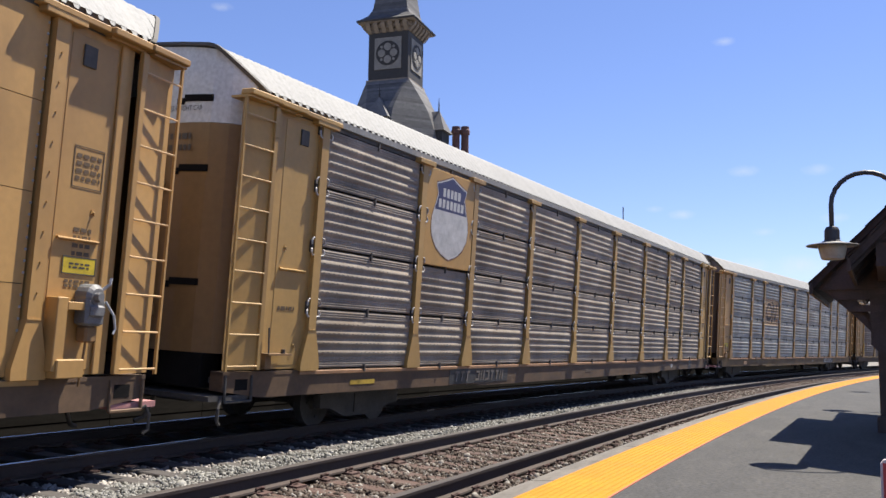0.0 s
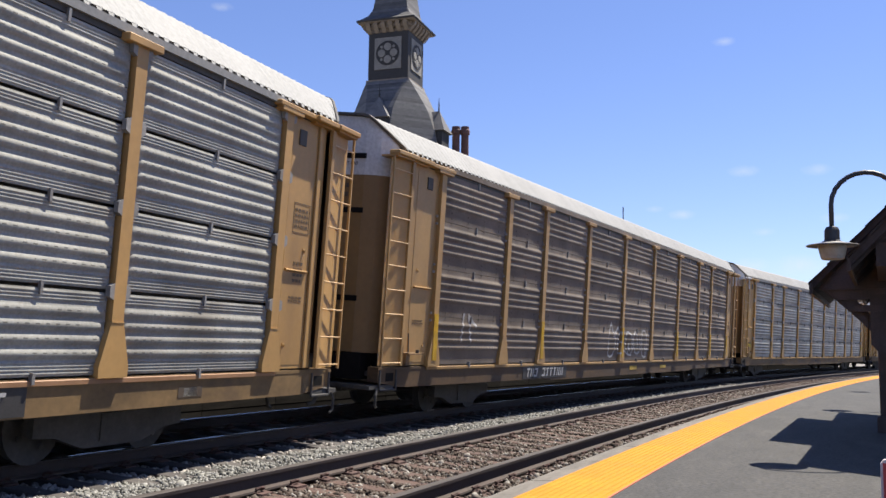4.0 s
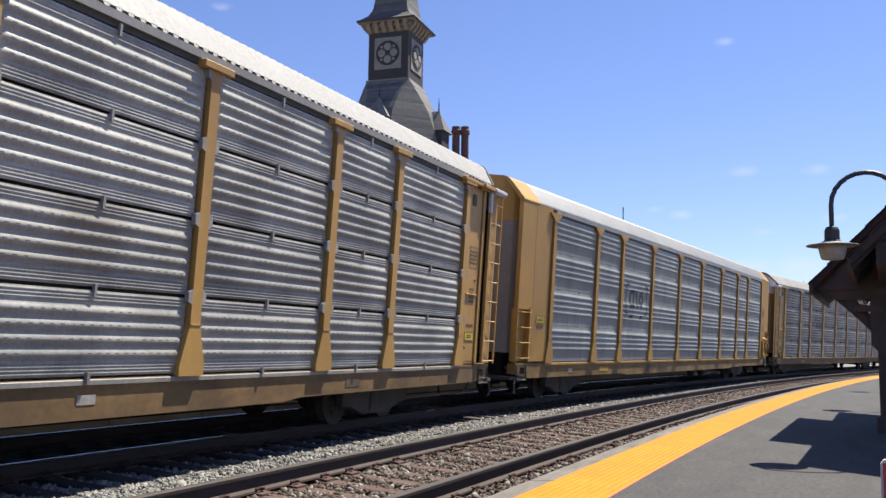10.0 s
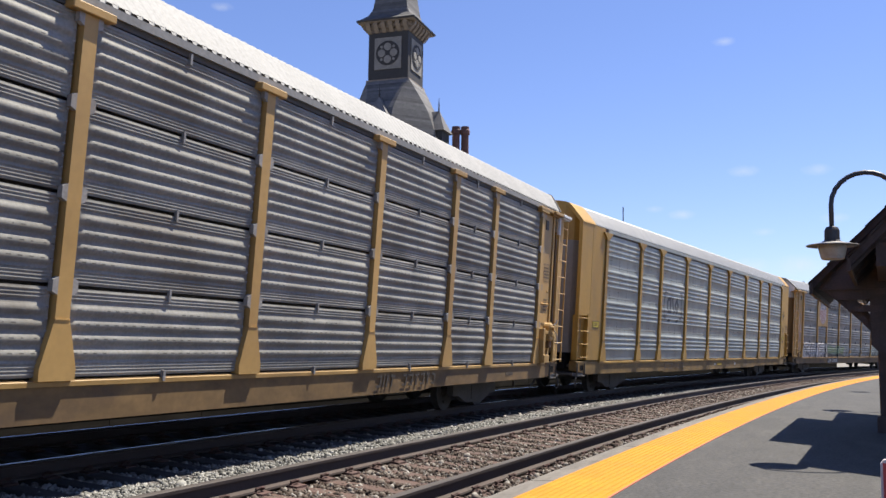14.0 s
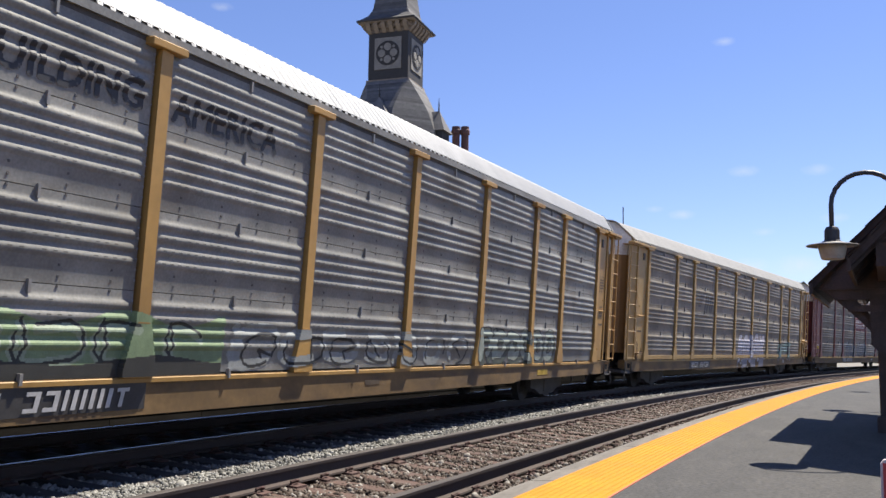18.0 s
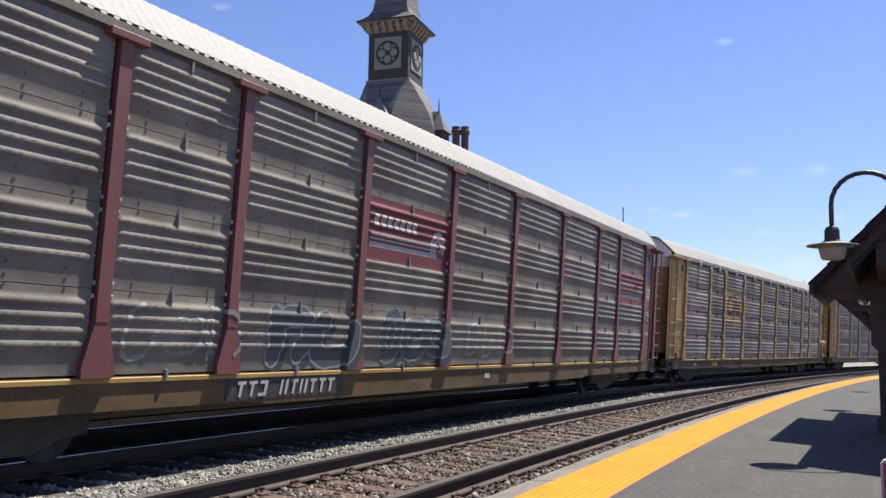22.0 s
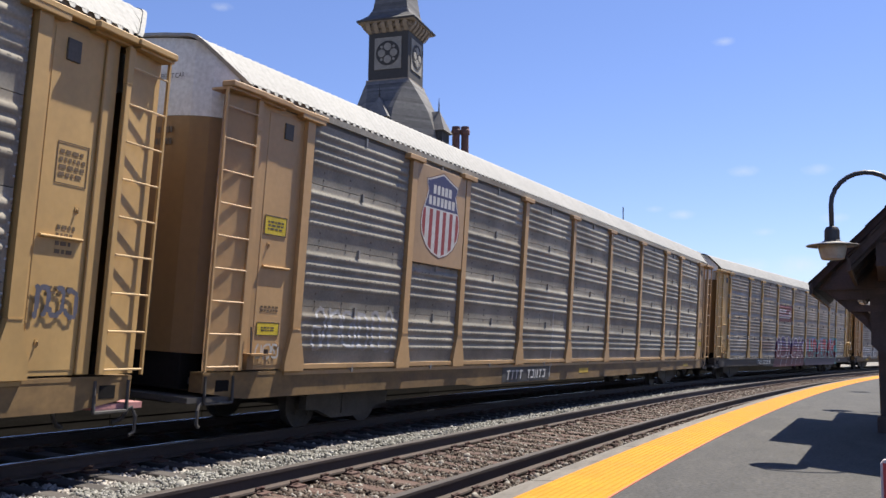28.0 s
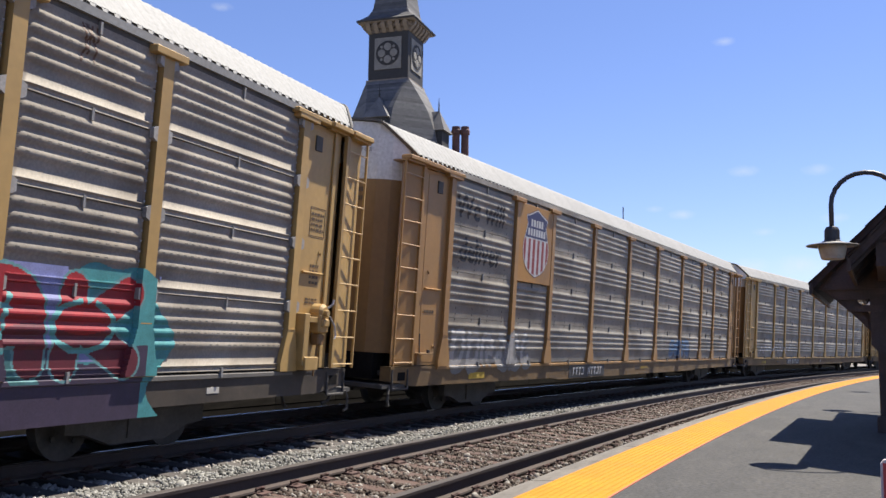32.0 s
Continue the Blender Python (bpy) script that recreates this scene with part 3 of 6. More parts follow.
BAYS = [(POSTS[i] + 0.115, POSTS[i + 1] - 0.115) for i in range(9)]
SHEETS = {}
for st in ("ribbed", "channel", "plain", "flat"):
    for a, b in BAYS:
        w = round(b - a, 2)
        if (st, w) not in SHEETS:
            SHEETS[st, w] = sheet_mesh(w, st)


def side_at(x, z, style):
    """How far the near side stands out at x, z: panels, posts and sill."""
    d = np.zeros(np.shape(x))
    h = np.mod(z - Z_LOW, TIER)
    pr = PROFILE[style]
    d = np.interp(h, [q[0] for q in pr], [q[1] for q in pr])
    for q in POSTS:
        near = np.abs(x - q)
        halfw = 0.10 + 0.13 * np.clip((1.5 - z) / 0.5, 0, 1)
        d = np.where(near < 0.20, d * np.clip((near - 0.13) / 0.07, 0, 1), d)
        d = np.where(near < halfw + 0.02, 0.068, d)
    d = np.where(np.abs(x) > 12.46, 0.02, d)
    d = np.where(z < Z_LOW - 0.03, 0.034, d)
    d = np.where(z < 0.885, 1.586 - SIDE, d)
    return SIDE + d


def mirror_section(half):
    return half + [(-a, b) for a, b in half[::-1]]


ROOF_HALF = [(-1.602, 4.590), (-1.570, 4.645), (-1.40, 4.845), (-1.22, 5.045), (-1.15, 5.100), (-1.05, 5.130), (-0.60, 5.170), (-0.02, 5.205)]
ROOF_SEC = mirror_section(ROOF_HALF)


def roof_end(z):
    """Where the roof ends at height z: the eaves stop short of the crown."""
    return float(np.interp(z, (4.59, 5.10, 5.21), (13.55, 14.09, 14.15)))


def roof_mesh(deep, late=False):
    """Pressed roof sheets with flat-topped ribs across the car, which scallop the eaves."""
    k, pitch = len(ROOF_SEC), 0.17
    v, f, count = [], [], 0
    for i in range(int(28.4 / pitch)):
        for dx, wave in ((0.0, 1.0), (0.066, 1.0), (0.092, -1.0), (0.146, -1.0)):
            for y, z in ROOF_SEC:
                w = wave * deep
                n = Vector((y * 1.1, (z - 3.6))).normalized()
                lim = 13.45 if late else roof_end(z)
                foot = ((0.012 if late else 0.032) if wave > 0 else -0.004) if z < 4.60 else 0.0
                v.append((max(-lim, min(lim, -14.19 + i * pitch + dx)), y + n.x * w - math.copysign(foot * 0.3, y), z + n.y * w + foot))
            count += 1
    for i in range(count - 1):
        for j in range(k - 1):
            f.append((i * k + j, i * k + j + 1, (i + 1) * k + j + 1, (i + 1) * k + j))
    return Soup().add(v, f).mesh("roof", fix=False)


ROOF, ROOF_DEEP = roof_mesh(0.003), roof_mesh(0.006, True)


def post_mesh(cap):
    s = Soup()
    s.prism([(-0.085, 1.50), (0.085, 1.50), (0.085, 4.42), (-0.085, 4.42)], -1.640, -1.53)
    s.prism([(-0.21, Z_LOW - 0.03), (0.21, Z_LOW - 0.03), (0.215, 1.05), (0.087, 1.51), (-0.087, 1.51), (-0.215, 1.05)], -1.644, -1.53)
    s.box(-0.087, 0.087, -1.650, -1.60, 1.503, 1.516)
    if cap == "none":
        s.box(-0.085, 0.085, -1.640, -1.53, 4.42, 4.47)
        for sg in (-1, 1):
            s.box(sg * 0.09, sg * 0.17, -1.62, -1.56, 4.36, 4.43)
    elif cap == "flat":
        s.box(-0.27, 0.27, -1.685, -1.55, 4.405, 4.49, 0.008)
    else:
        s.prism([(-0.085, 4.29), (0.085, 4.29), (0.16, 4.37), (0.31, 4.455), (0.31, 4.49), (-0.31, 4.49), (-0.31, 4.455), (-0.16, 4.37)], -1.652, -1.53)
    return s.mesh("post")


POST = {"flat": post_mesh("flat"), "gusset": post_mesh("gusset"), "none": post_mesh("none")}


DOOR_PLAN = ((-1.50, 13.70), (-1.43, 13.80), (-1.30, 13.94), (-1.08, 14.06), (-0.78, 14.12), (-0.015, 14.15))


def door_at(y):
    """How far the end doors bulge out at y."""
    return float(np.interp(-abs(y), [q[0] for q in DOOR_PLAN], [q[1] for q in DOOR_PLAN]))


def bulged(low, high):
    """A curved door panel from low to high, or up to the roof."""
    ys = sorted({round(y0 + (y1 - y0) * k / n, 4) for (y0, _), (y1, _) in zip(DOOR_PLAN[:-1], DOOR_PLAN[1:]) for n in (4 if y1 > -0.1 else 2,) for k in range(n + 1)})
    v, f = [], []
    for y in ys:
        top = high if high else float(np.interp(y, [q[0] for q in ROOF_HALF], [q[1] for q in ROOF_HALF])) - 0.035
        v += [(door_at(y), y, low), (door_at(y), y, top), (door_at(y) - 0.045, y, top), (door_at(y) - 0.045, y, low)]
    for i in range(len(ys) - 1):
        for a in range(4):
            b = (a + 1) % 4
            f.append((4 * i + a, 4 * i + 4 + a, 4 * i + 4 + b, 4 * i + b))
    n = 4 * (len(ys) - 1)
    f += [(0, 1, 2, 3), (n + 3, n + 2, n + 1, n)]
    s = Soup().add(v, f)
    return s


def shared_meshes():
    d = {}
    # solid black block stands in for the unlit inside of the rack
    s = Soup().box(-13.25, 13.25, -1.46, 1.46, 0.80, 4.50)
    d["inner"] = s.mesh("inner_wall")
    # side sill, deeper between the trucks
    s = Soup().prism([(-14.0, 0.70), (-13.2, 0.60), (-6.9, 0.59), (-6.45, 0.545), (6.45, 0.545), (6.9, 0.59), (13.2, 0.60), (14.0, 0.70), (14.0, 0.93), (-14.0, 0.93)], -1.585, -1.38)
    s.box(-14.0, 14.0, -1.590, -1.38, 0.90, 0.945)
    d["sill"] = s.mesh("side_sill")
    s = Soup().box(-13.9, 13.9, -1.5, 1.5, 0.78, 0.86)
    s.box(-13.2, 13.2, -0.32, 0.32, 0.42, 0.80)
    for x in (-10.05, 10.05):
        s.box(x - 0.3, x + 0.3, -1.3, 1.3, 0.55, 0.80)
    for x in (-6, -2, 2, 6):
        s.box(x - 0.08, x + 0.08, -1.48, 1.48, 0.55, 0.80)
    d["frame"] = s.mesh("underframe")
    # lip under the panels with its bolts
    s = Soup().prism([(-1.606, 0.885), (-1.606, 0.930), (-1.598, 0.938), (-1.50, 0.942), (-1.50, 0.885)], -12.45, 12.45, "x")
    d["lip"] = s.mesh("panel_lip")
    s, clip = Soup(), Soup()
    for a, b in BAYS:
        c = (a + b) / 2
        clip.box(c - 0.018, c + 0.018, -1.622, -1.575, 0.90, 1.010)
        for t in range(1, 5):
            z = Z_LOW + t * TIER - 0.02
            clip.box(c - 0.016, c + 0.016, -1.608, -1.57, z - 0.08, z + 0.05)
        for t in range(4):
            for q in range(7):
                z = Z_LOW + t * TIER + 0.10 + q * 0.11
                for x in (a + 0.012, b - 0.012):
                    s.add([(x - 0.013, -SIDE - 0.001, z - 0.013), (x + 0.013, -SIDE - 0.001, z - 0.013), (x + 0.013, -SIDE - 0.001, z + 0.013), (x - 0.013, -SIDE - 0.001, z + 0.013), (x, -SIDE - 0.018, z)],
                          [(0, 1, 4), (1, 2, 4), (2, 3, 4), (3, 0, 4)])
    d["bolts"], d["clips"] = s.mesh("panel_bolt"), clip.mesh("panel_clip")
    s = Soup()
    for x in POSTS:
        for t in (0.85, 1.72, 2.58, 3.4):
            for sg in (-1, 1):
                s.prism([(x + sg * 0.085, Z_LOW + t - 0.085), (x + sg * 0.15, Z_LOW + t - 0.055), (x + sg * 0.15, Z_LOW + t + 0.055), (x + sg * 0.085, Z_LOW + t + 0.085)], -1.640, -1.58)
    d["lugs"] = s.mesh("post_lug")
    # pale bent hooks over a small dark box beside each post
    s, dark_box = Soup(), Soup()
    for x in POSTS:
        for t in (0.85, 1.72, 2.58, 3.4):
            for sg in (-1, 1):
                z = Z_LOW + t
                for k in (-1, 1):
                    s.tube([(x + sg * 0.086, -1.628, z + k * 0.125), (x + sg * 0.128, -1.640, z + k * 0.120), (x + sg * 0.150, -1.640, z + k * 0.085), (x + sg * 0.150, -1.632, z + k * 0.045), (x + sg * 0.130, -1.622, z + k * 0.035)], 0.014, 5)
                dark_box.box(x + sg * 0.087, x + sg * 0.128, -1.622, -1.57, z - 0.085, z + 0.085, 0.006)
    d["loops"], d["hinges"] = s.mesh("post_hook"), dark_box.mesh("post_hinge")
    s = Soup()
    for x in POSTS:
        for t in (1, 2, 3):
            for sg, dz in ((-1, 0.03), (1, 0.03), (-1, -0.10), (1, -0.10)):
                s.box(x + sg * 0.105, x + sg * 0.14, -1.612, -1.57, Z_LOW + t * TIER + dz, Z_LOW + t * TIER + dz + 0.045, 0.006)
    d["nuts"] = s.mesh("post_nut")
    # white angle below the eaves
    s = Soup().box(-12.2, 12.2, -1.612, -1.54, 4.497, 4.588)
    d["trim"] = s.mesh("eaves_trim")
    # black strip paints the shade behind the scalloped roof edge
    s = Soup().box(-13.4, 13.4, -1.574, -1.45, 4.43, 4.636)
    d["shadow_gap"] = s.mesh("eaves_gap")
    s = Soup()
    for a, b in BAYS:
        for t in range(1, 4):
            z = Z_LOW + t * TIER
            k = 4 if b - a > 2.2 else 3
            for q in range(k):
                x = a + (b - a) * (q + 0.5) / k
                for dz in (-0.035, 0.06, 0.17):
                    s.box(x - 0.012, x + 0.012, -SIDE - 0.007, -SIDE, z + dz, z + dz + 0.024)
    d["seams"] = s.mesh("panel_seam")
    # rim at a roof end
    k = len(ROOF_SEC)
    out = [(a * 1.010, b + 0.014) for a, b in ROOF_SEC]
    inn = [(a * 0.982, b - 0.022) for a, b in ROOF_SEC]
    v, f = [], []
    for x in (0.0, 0.07):
        v += [(x + roof_end(q[1]), a, b) for ring in (out, inn) for q, (a, b) in zip(ROOF_SEC, ring)]
    for j in range(k - 1):
        f += [(j, j + 1, 2 * k + j + 1, 2 * k + j), (k + j, 3 * k + j, 3 * k + j + 1, k + j + 1), (2 * k + j, 2 * k + j + 1, 3 * k + j + 1, 3 * k + j), (j, k + j, k + j + 1, j + 1)]
    d["rim"] = Soup().add(v, f).mesh("roof_rim")
    d["door_top"] = bulged(4.12, None).mesh("door_top")
    d["door_leaf"] = bulged(1.16, 4.116).mesh("door_leaf")
    d["door_rib"] = Soup().box(0.0, 0.05, -0.035, 0.035, 1.18, 4.95, 0.01).mesh("door_rib")
    # raised near-black strips paint the shade of the vent slots
    s = Soup()
    for z0, z1, y0, y1 in ((-0.045, 0.045, -1.10, -0.68), (-0.085, 0.0, -0.678, -0.56)):
        v = [(door_at(y) + q, y, z) for q in (0.004, 0.020) for y in (y0, (y0 + y1) / 2, y1) for z in (z0, z1)]
        s.add(v, [(0, 1, 3, 2), (2, 3, 5, 4), (6, 8, 9, 7), (8, 10, 11, 9), (0, 6, 7, 1), (4, 5, 11, 10), (0, 2, 8, 6), (2, 4, 10, 8), (1, 7, 9, 3), (3, 9, 11, 5)])
    d["slots"] = s.mesh("door_vent")
    x = door_at(-0.42)
    s = Soup().tube([(x + 0.02, -0.42, 1.2), (x + 0.02, -0.42, 4.9)], 0.010, 6)
    s.box(x, x + 0.045, -0.47, -0.37, 1.6, 1.75).box(x, x + 0.045, -0.47, -0.37, 3.2, 3.35)
    d["lock_rod"] = s.mesh("locking_bar")
    # end bay: flat sheet, raised panel, recess, ladder plate that falls back towards the end
    d["end_sheet"] = Soup().prism([(12.36, 0.97), (13.24, 0.97), (13.24, 4.44), (12.36, 4.44)], -1.575, -1.44).mesh("end_sheet")
    d["end_panel"] = Soup().box(12.46, 13.12, -1.580, -1.57, 1.02, 4.36, 0.003).mesh("end_panel")
    d["ledge"] = Soup().prism([(-1.580, 2.30), (-1.580, 2.335), (-1.612, 2.330), (-1.618, 2.318), (-1.612, 2.306)], 12.50, 13.06, "x").mesh("ledge")
    s = Soup()
    for x, z in ((12.96, 2.62), (12.62, 1.30)):
        s.tube([(x, -1.575, z), (x, -1.598, z - 0.004), (x, -1.602, z - 0.04)], 0.010, 5)
        s.box(x - 0.028, x + 0.028, -1.588, -1.575, z - 0.022, z + 0.022)
    d["hooks"] = s.mesh("cable_hook")
    s = Soup()
    for q in range(9):
        s.box(12.272, 12.288, -1.652, -1.636, 1.75 + q * 0.29, 1.766 + q * 0.29)
    d["post_bolts"] = s.mesh("post_bolt")
    d["pilaster"] = Soup().box(13.14, 13.24, -1.61, -1.576, 0.97, 4.44, 0.01).mesh("pilaster")
    s = Soup().box(13.24, 13.42, -1.44, -1.36, 0.95, 4.44)
    d["recess"] = s.mesh("door_recess")
    d["corner_strip"] = Soup().box(13.242, 13.345, -1.585, -1.44, 0.97, 4.44, 0.004).mesh("corner_fill")
    d["corner_fill"] = Soup().box(13.242, 13.42, -1.60, -1.44, 0.97, 4.44, 0.004).mesh("corner_fill")
    s = Soup().add([(13.42, -1.645, 0.97), (13.42, -1.645, 4.42), (14.02, -1.575, 4.42), (14.02, -1.575, 0.97), (13.42, -1.615, 0.97), (13.42, -1.615, 4.42), (14.0, -1.555, 4.42), (14.0, -1.555, 0.97)],
                   [(0, 3, 2, 1), (4, 5, 6, 7), (0, 1, 5, 4), (3, 7, 6, 2), (1, 2, 6, 5), (0, 4, 7, 3)])
    d["plate"] = s.mesh("ladder_plate")
    d["inner_stile"] = Soup().box(13.39, 13.47, -1.675, -1.62, 0.97, 4.42, 0.006).mesh("ladder_stile")
    s = Soup().box(14.04, 14.07, -1.678, -1.645, 0.96, 4.44)
    d["stile"] = s.mesh("ladder_stile")
    d["rung"] = Soup().tube([(13.44, -1.65, 0), (13.47, -1.672, 0), (14.03, -1.672, 0), (14.06, -1.65, 0)], 0.011, 6).mesh("rung")
    d["short_rung"] = Soup().tube([(13.44, -1.60, 0), (13.46, -1.675, 0), (14.00, -1.675, 0), (14.02, -1.60, 0)], 0.012, 6).mesh("rung")
    s = Soup().box(11.95, 12.86, -1.690, -1.56, 4.462, 4.530, 0.01).box(12.862, 13.44, -1.745, -1.56, 4.455, 4.530, 0.01)
    s.box(12.90, 13.44, -1.66, -1.56, 4.425, 4.453)
    d["top_rail"] = s.mesh("top_rail")
    s = Soup().box(13.44, 14.07, -1.765, -1.56, 4.455, 4.53, 0.012).box(13.50, 14.06, -1.72, -1.40, 4.425, 4.453)
    d["rail_cap"] = s.mesh("rail_end")
    d["stile_top"] = Soup().box(13.385, 13.475, -1.680, -1.617, 4.02, 4.424, 0.006).mesh("stile_top")
    # block just proud of the sill, painting the shade of an opening
    d["pocket"] = Soup().box(13.52, 13.76, -1.588, -1.43, 0.71, 0.85).mesh("sill_pocket")
    # black block laid on the sheet paints the shade of a vent hole
    d["bay_vent"] = Soup().box(12.62, 12.80, -1.60, -1.57, 4.06, 4.28, 0.006).mesh("bay_vent")
    d["end_sill"] = Soup().box(13.725, 14.06, -1.26, 1.26, 0.72, 1.158, 0.01).box(14.06, 14.14, -0.5, 0.5, 0.76, 1.15, 0.03).mesh("end_sill")
    s = Soup().box(12.86, 13.34, -1.76, -1.60, 1.16, 1.185).box(13.22, 13.34, -1.70, -1.60, 0.98, 1.17)
    d["side_step"] = s.mesh("side_step")
    d["step_rod"] = Soup().tube([(13.28, -1.70, 1.17), (13.31, -1.70, 1.52)], 0.011, 6).mesh("step_rod")
    d["step_knob"] = Soup().tube([(12.98, -1.70, 1.18), (12.98, -1.70, 1.24)], 0.03, 8).mesh("step_knob")
    s = Soup().box(13.50, 14.22, -1.578, 1.578, 0.585, 0.650)
    d["end_deck"] = s.mesh("end_platform")
    s = Soup()
    for a, b in (((13.45, -1.585, 0.90), (13.45, -1.60, 0.57)), ((13.45, -1.60, 0.57), (13.95, -1.60, 0.57)), ((13.95, -1.60, 0.57), (13.95, -1.585, 0.90))):
        s.tube([a, b], 0.02, 6)
    d["stirrup"] = s.mesh("stirrup_step")
    s = Soup().tube([(13.95, -1.55, 0.55), (14.03, -1.6, 0.60), (14.08, -1.62, 0.50), (14.08, -1.62, 0.34), (14.02, -1.60, 0.30)], 0.022, 6)
    d["uncoupling"] = s.mesh("uncoupling_lever")
    s = Soup().box(13.4, 14.1, -0.14, 0.14, 0.50, 0.74).box(14.1, 14.36, -0.17, 0.17, 0.52, 0.80, 0.03)
    d["coupler"] = s.mesh("coupler")
    hose = [(14.0, -0.45, 0.55), (14.06, -0.47, 0.42), (14.15, -0.45, 0.28), (14.27, -0.42, 0.24)]
    d["hose"] = Soup().tube(hose, 0.028, 6).mesh("air_hose")
    # trucks
    fr = [(-1.15, 0.30), (-1.15, 0.50), (-0.95, 0.56), (-0.45, 0.56), (0.45, 0.56), (0.95, 0.56), (1.15, 0.50), (1.15, 0.30), (0.85, 0.28), (0.45, 0.14), (-0.45, 0.14), (-0.85, 0.28)]
    d["truck_frame"] = Soup().prism(fr, -1.10, -0.97).box(-0.22, 0.22, -1.12, -0.95, 0.2, 0.5).mesh("truck_frame")
    s = Soup()
    for x in (-0.12, 0.0, 0.12):
        s.lathe([(0.055, 0.22), (0.055, 0.46)], (x, -1.06, 0), 8)
    d["spring"] = s.mesh("spring_group")
    w = [(0.05, -0.085), (0.30, -0.075), (0.36, -0.085), (0.36, 0.04), (0.385, 0.045), (0.385, 0.07), (0.30, 0.06), (0.12, 0.03), (0.08, 0.07), (0.05, 0.07)]
    d["wheel"] = smooth(Soup().lathe(w, (0, 0, 0), 24, "y").mesh("wheel"), False)
    s = Soup()
    s.lathe([(0.07, -0.75), (0.07, 0.75)], (0, 0, 0), 10, "y")
    for a in range(4):
        c, q = math.cos(a * math.pi / 2), math.sin(a * math.pi / 2)
        s.tube([(c * 0.22, -0.845, q * 0.22), (c * 0.22, -0.825, q * 0.22)], 0.035, 6)
    d["axle"] = s.mesh("axle")
    # hand brake housing on a bracket
    s = Soup().box(12.46, 12.60, -1.735, -1.582, 1.02, 1.74, 0.008).box(12.602, 12.84, -1.730, -1.582, 1.62, 1.70, 0.006)
    s.box(12.50, 12.86, -1.76, -1.60, 0.955, 1.14, 0.01)
    d["brake_bracket"] = s.mesh("brake_bracket")
    s = Soup().lathe([(0.0, -1.775), (0.09, -1.77), (0.13, -1.73), (0.13, -1.585)], (12.95, 0, 1.76), 16, "y")
    s.box(12.82, 13.08, -1.765, -1.585, 1.47, 1.75, 0.025).box(12.85, 13.05, -1.80, -1.70, 1.56, 1.68, 0.02)
    s.lathe([(0.045, -1.83), (0.05, -1.80), (0.05, -1.76)], (12.93, 0, 1.76), 10, "y")
    d["brake_gear"] = s.mesh("brake_housing")
    d["brake_drum"] = Soup().box(12.86, 13.02, -1.74, -1.60, 1.30, 1.468, 0.02).tube([(12.93, -1.68, 1.31), (12.91, -1.66, 0.86)], 0.013, 6).mesh("brake_drum")
    s = Soup().tube([(12.98, -1.79, 1.84), (13.02, -1.84, 1.90), (13.03, -1.84, 1.96)], 0.016, 6).tube([(13.04, -1.79, 1.72), (13.12, -1.84, 1.58), (13.15, -1.845, 1.45), (13.12, -1.845, 1.40)], 0.013, 6)
    d["brake_lever"] = s.mesh("brake_lever")
    # smooth ends of the later cars
    s = Soup().prism([(12.42, 0.98), (13.30, 0.98), (13.30, 4.598), (12.42, 4.598)], -1.60, -1.52)
    d["smooth_sheet"] = s.mesh("end_sheet")
    s = Soup().prism([(13.306, 2.15), (14.05, 2.15), (14.05, 4.598), (13.306, 4.598)], -1.598, -1.50)
    s.prism([(13.306, 0.98), (13.40, 0.98), (13.40, 2.15), (13.306, 2.15)], -1.598, -1.50)
    d["smooth_corner"] = s.mesh("corner_sheet")
    d["corner_recess"] = Soup().box(13.40, 14.04, -1.50, -1.44, 0.98, 2.15).mesh("ladder_recess")
    d["corner_post"] = Soup().box(14.01, 14.05, -1.60, -1.505, 0.98, 2.15).mesh("corner_post")
    k = len(ROOF_SEC)
    v, f = [], []
    for x in (13.15, 14.05):
        v += [(x, a * 1.004, b + 0.010) for a, b in ROOF_SEC]
    f = [(j, j + 1, k + j + 1, k + j) for j in range(k - 1)]
    v += [(x, a * 0.96, b - 0.05) for x in (13.15, 14.05) for a, b in ROOF_SEC]
    f += [(2 * k + j, 3 * k + j, 3 * k + j + 1, 2 * k + j + 1) for j in range(k - 1)] + [(k + j, k + j + 1, 3 * k + j + 1, 3 * k + j) for j in range(k - 1)]
    d["roof_cap"] = Soup().add(v, f).mesh("roof_cap")
    return d


G = shared_meshes()
TURN = pose(0, 0, 0, 0, 0, 180)
FLIP = Matrix.Diagonal((-1, 1, 1, 1))
FAR = Matrix.Diagonal((1, -1, 1, 1))


def flipped(me, m):
    """The mirrored copy of a shared mesh, made once."""
    key = (me.name, m[0][0] < 0, m[1][1] < 0)
    if key not in _cache:
        c = me.copy()
        c.transform(m)
        c.flip_normals()
        _cache[key] = c
    return _cache[key]


def text_mesh(words, size, squeeze=1.0):
    cu = bpy.data.curves.new("words", "FONT")
    cu.body, cu.size, cu.align_x, cu.align_y = words, size, "CENTER", "CENTER"
    cu.resolution_u = 2
    ob = bpy.data.objects.new("words", cu)
    scene.collection.objects.link(ob)
    me = bpy.data.meshes.new_from_object(ob.evaluated_get(bpy.context.evaluated_depsgraph_get()))
    bpy.data.objects.remove(ob)
    me.transform(Matrix.Diagonal((squeeze, 1, 1, 1)))
    me.materials.clear()
    return me


ON_LEFT_END = pose(0, 0, 0, 90, 0, -90)


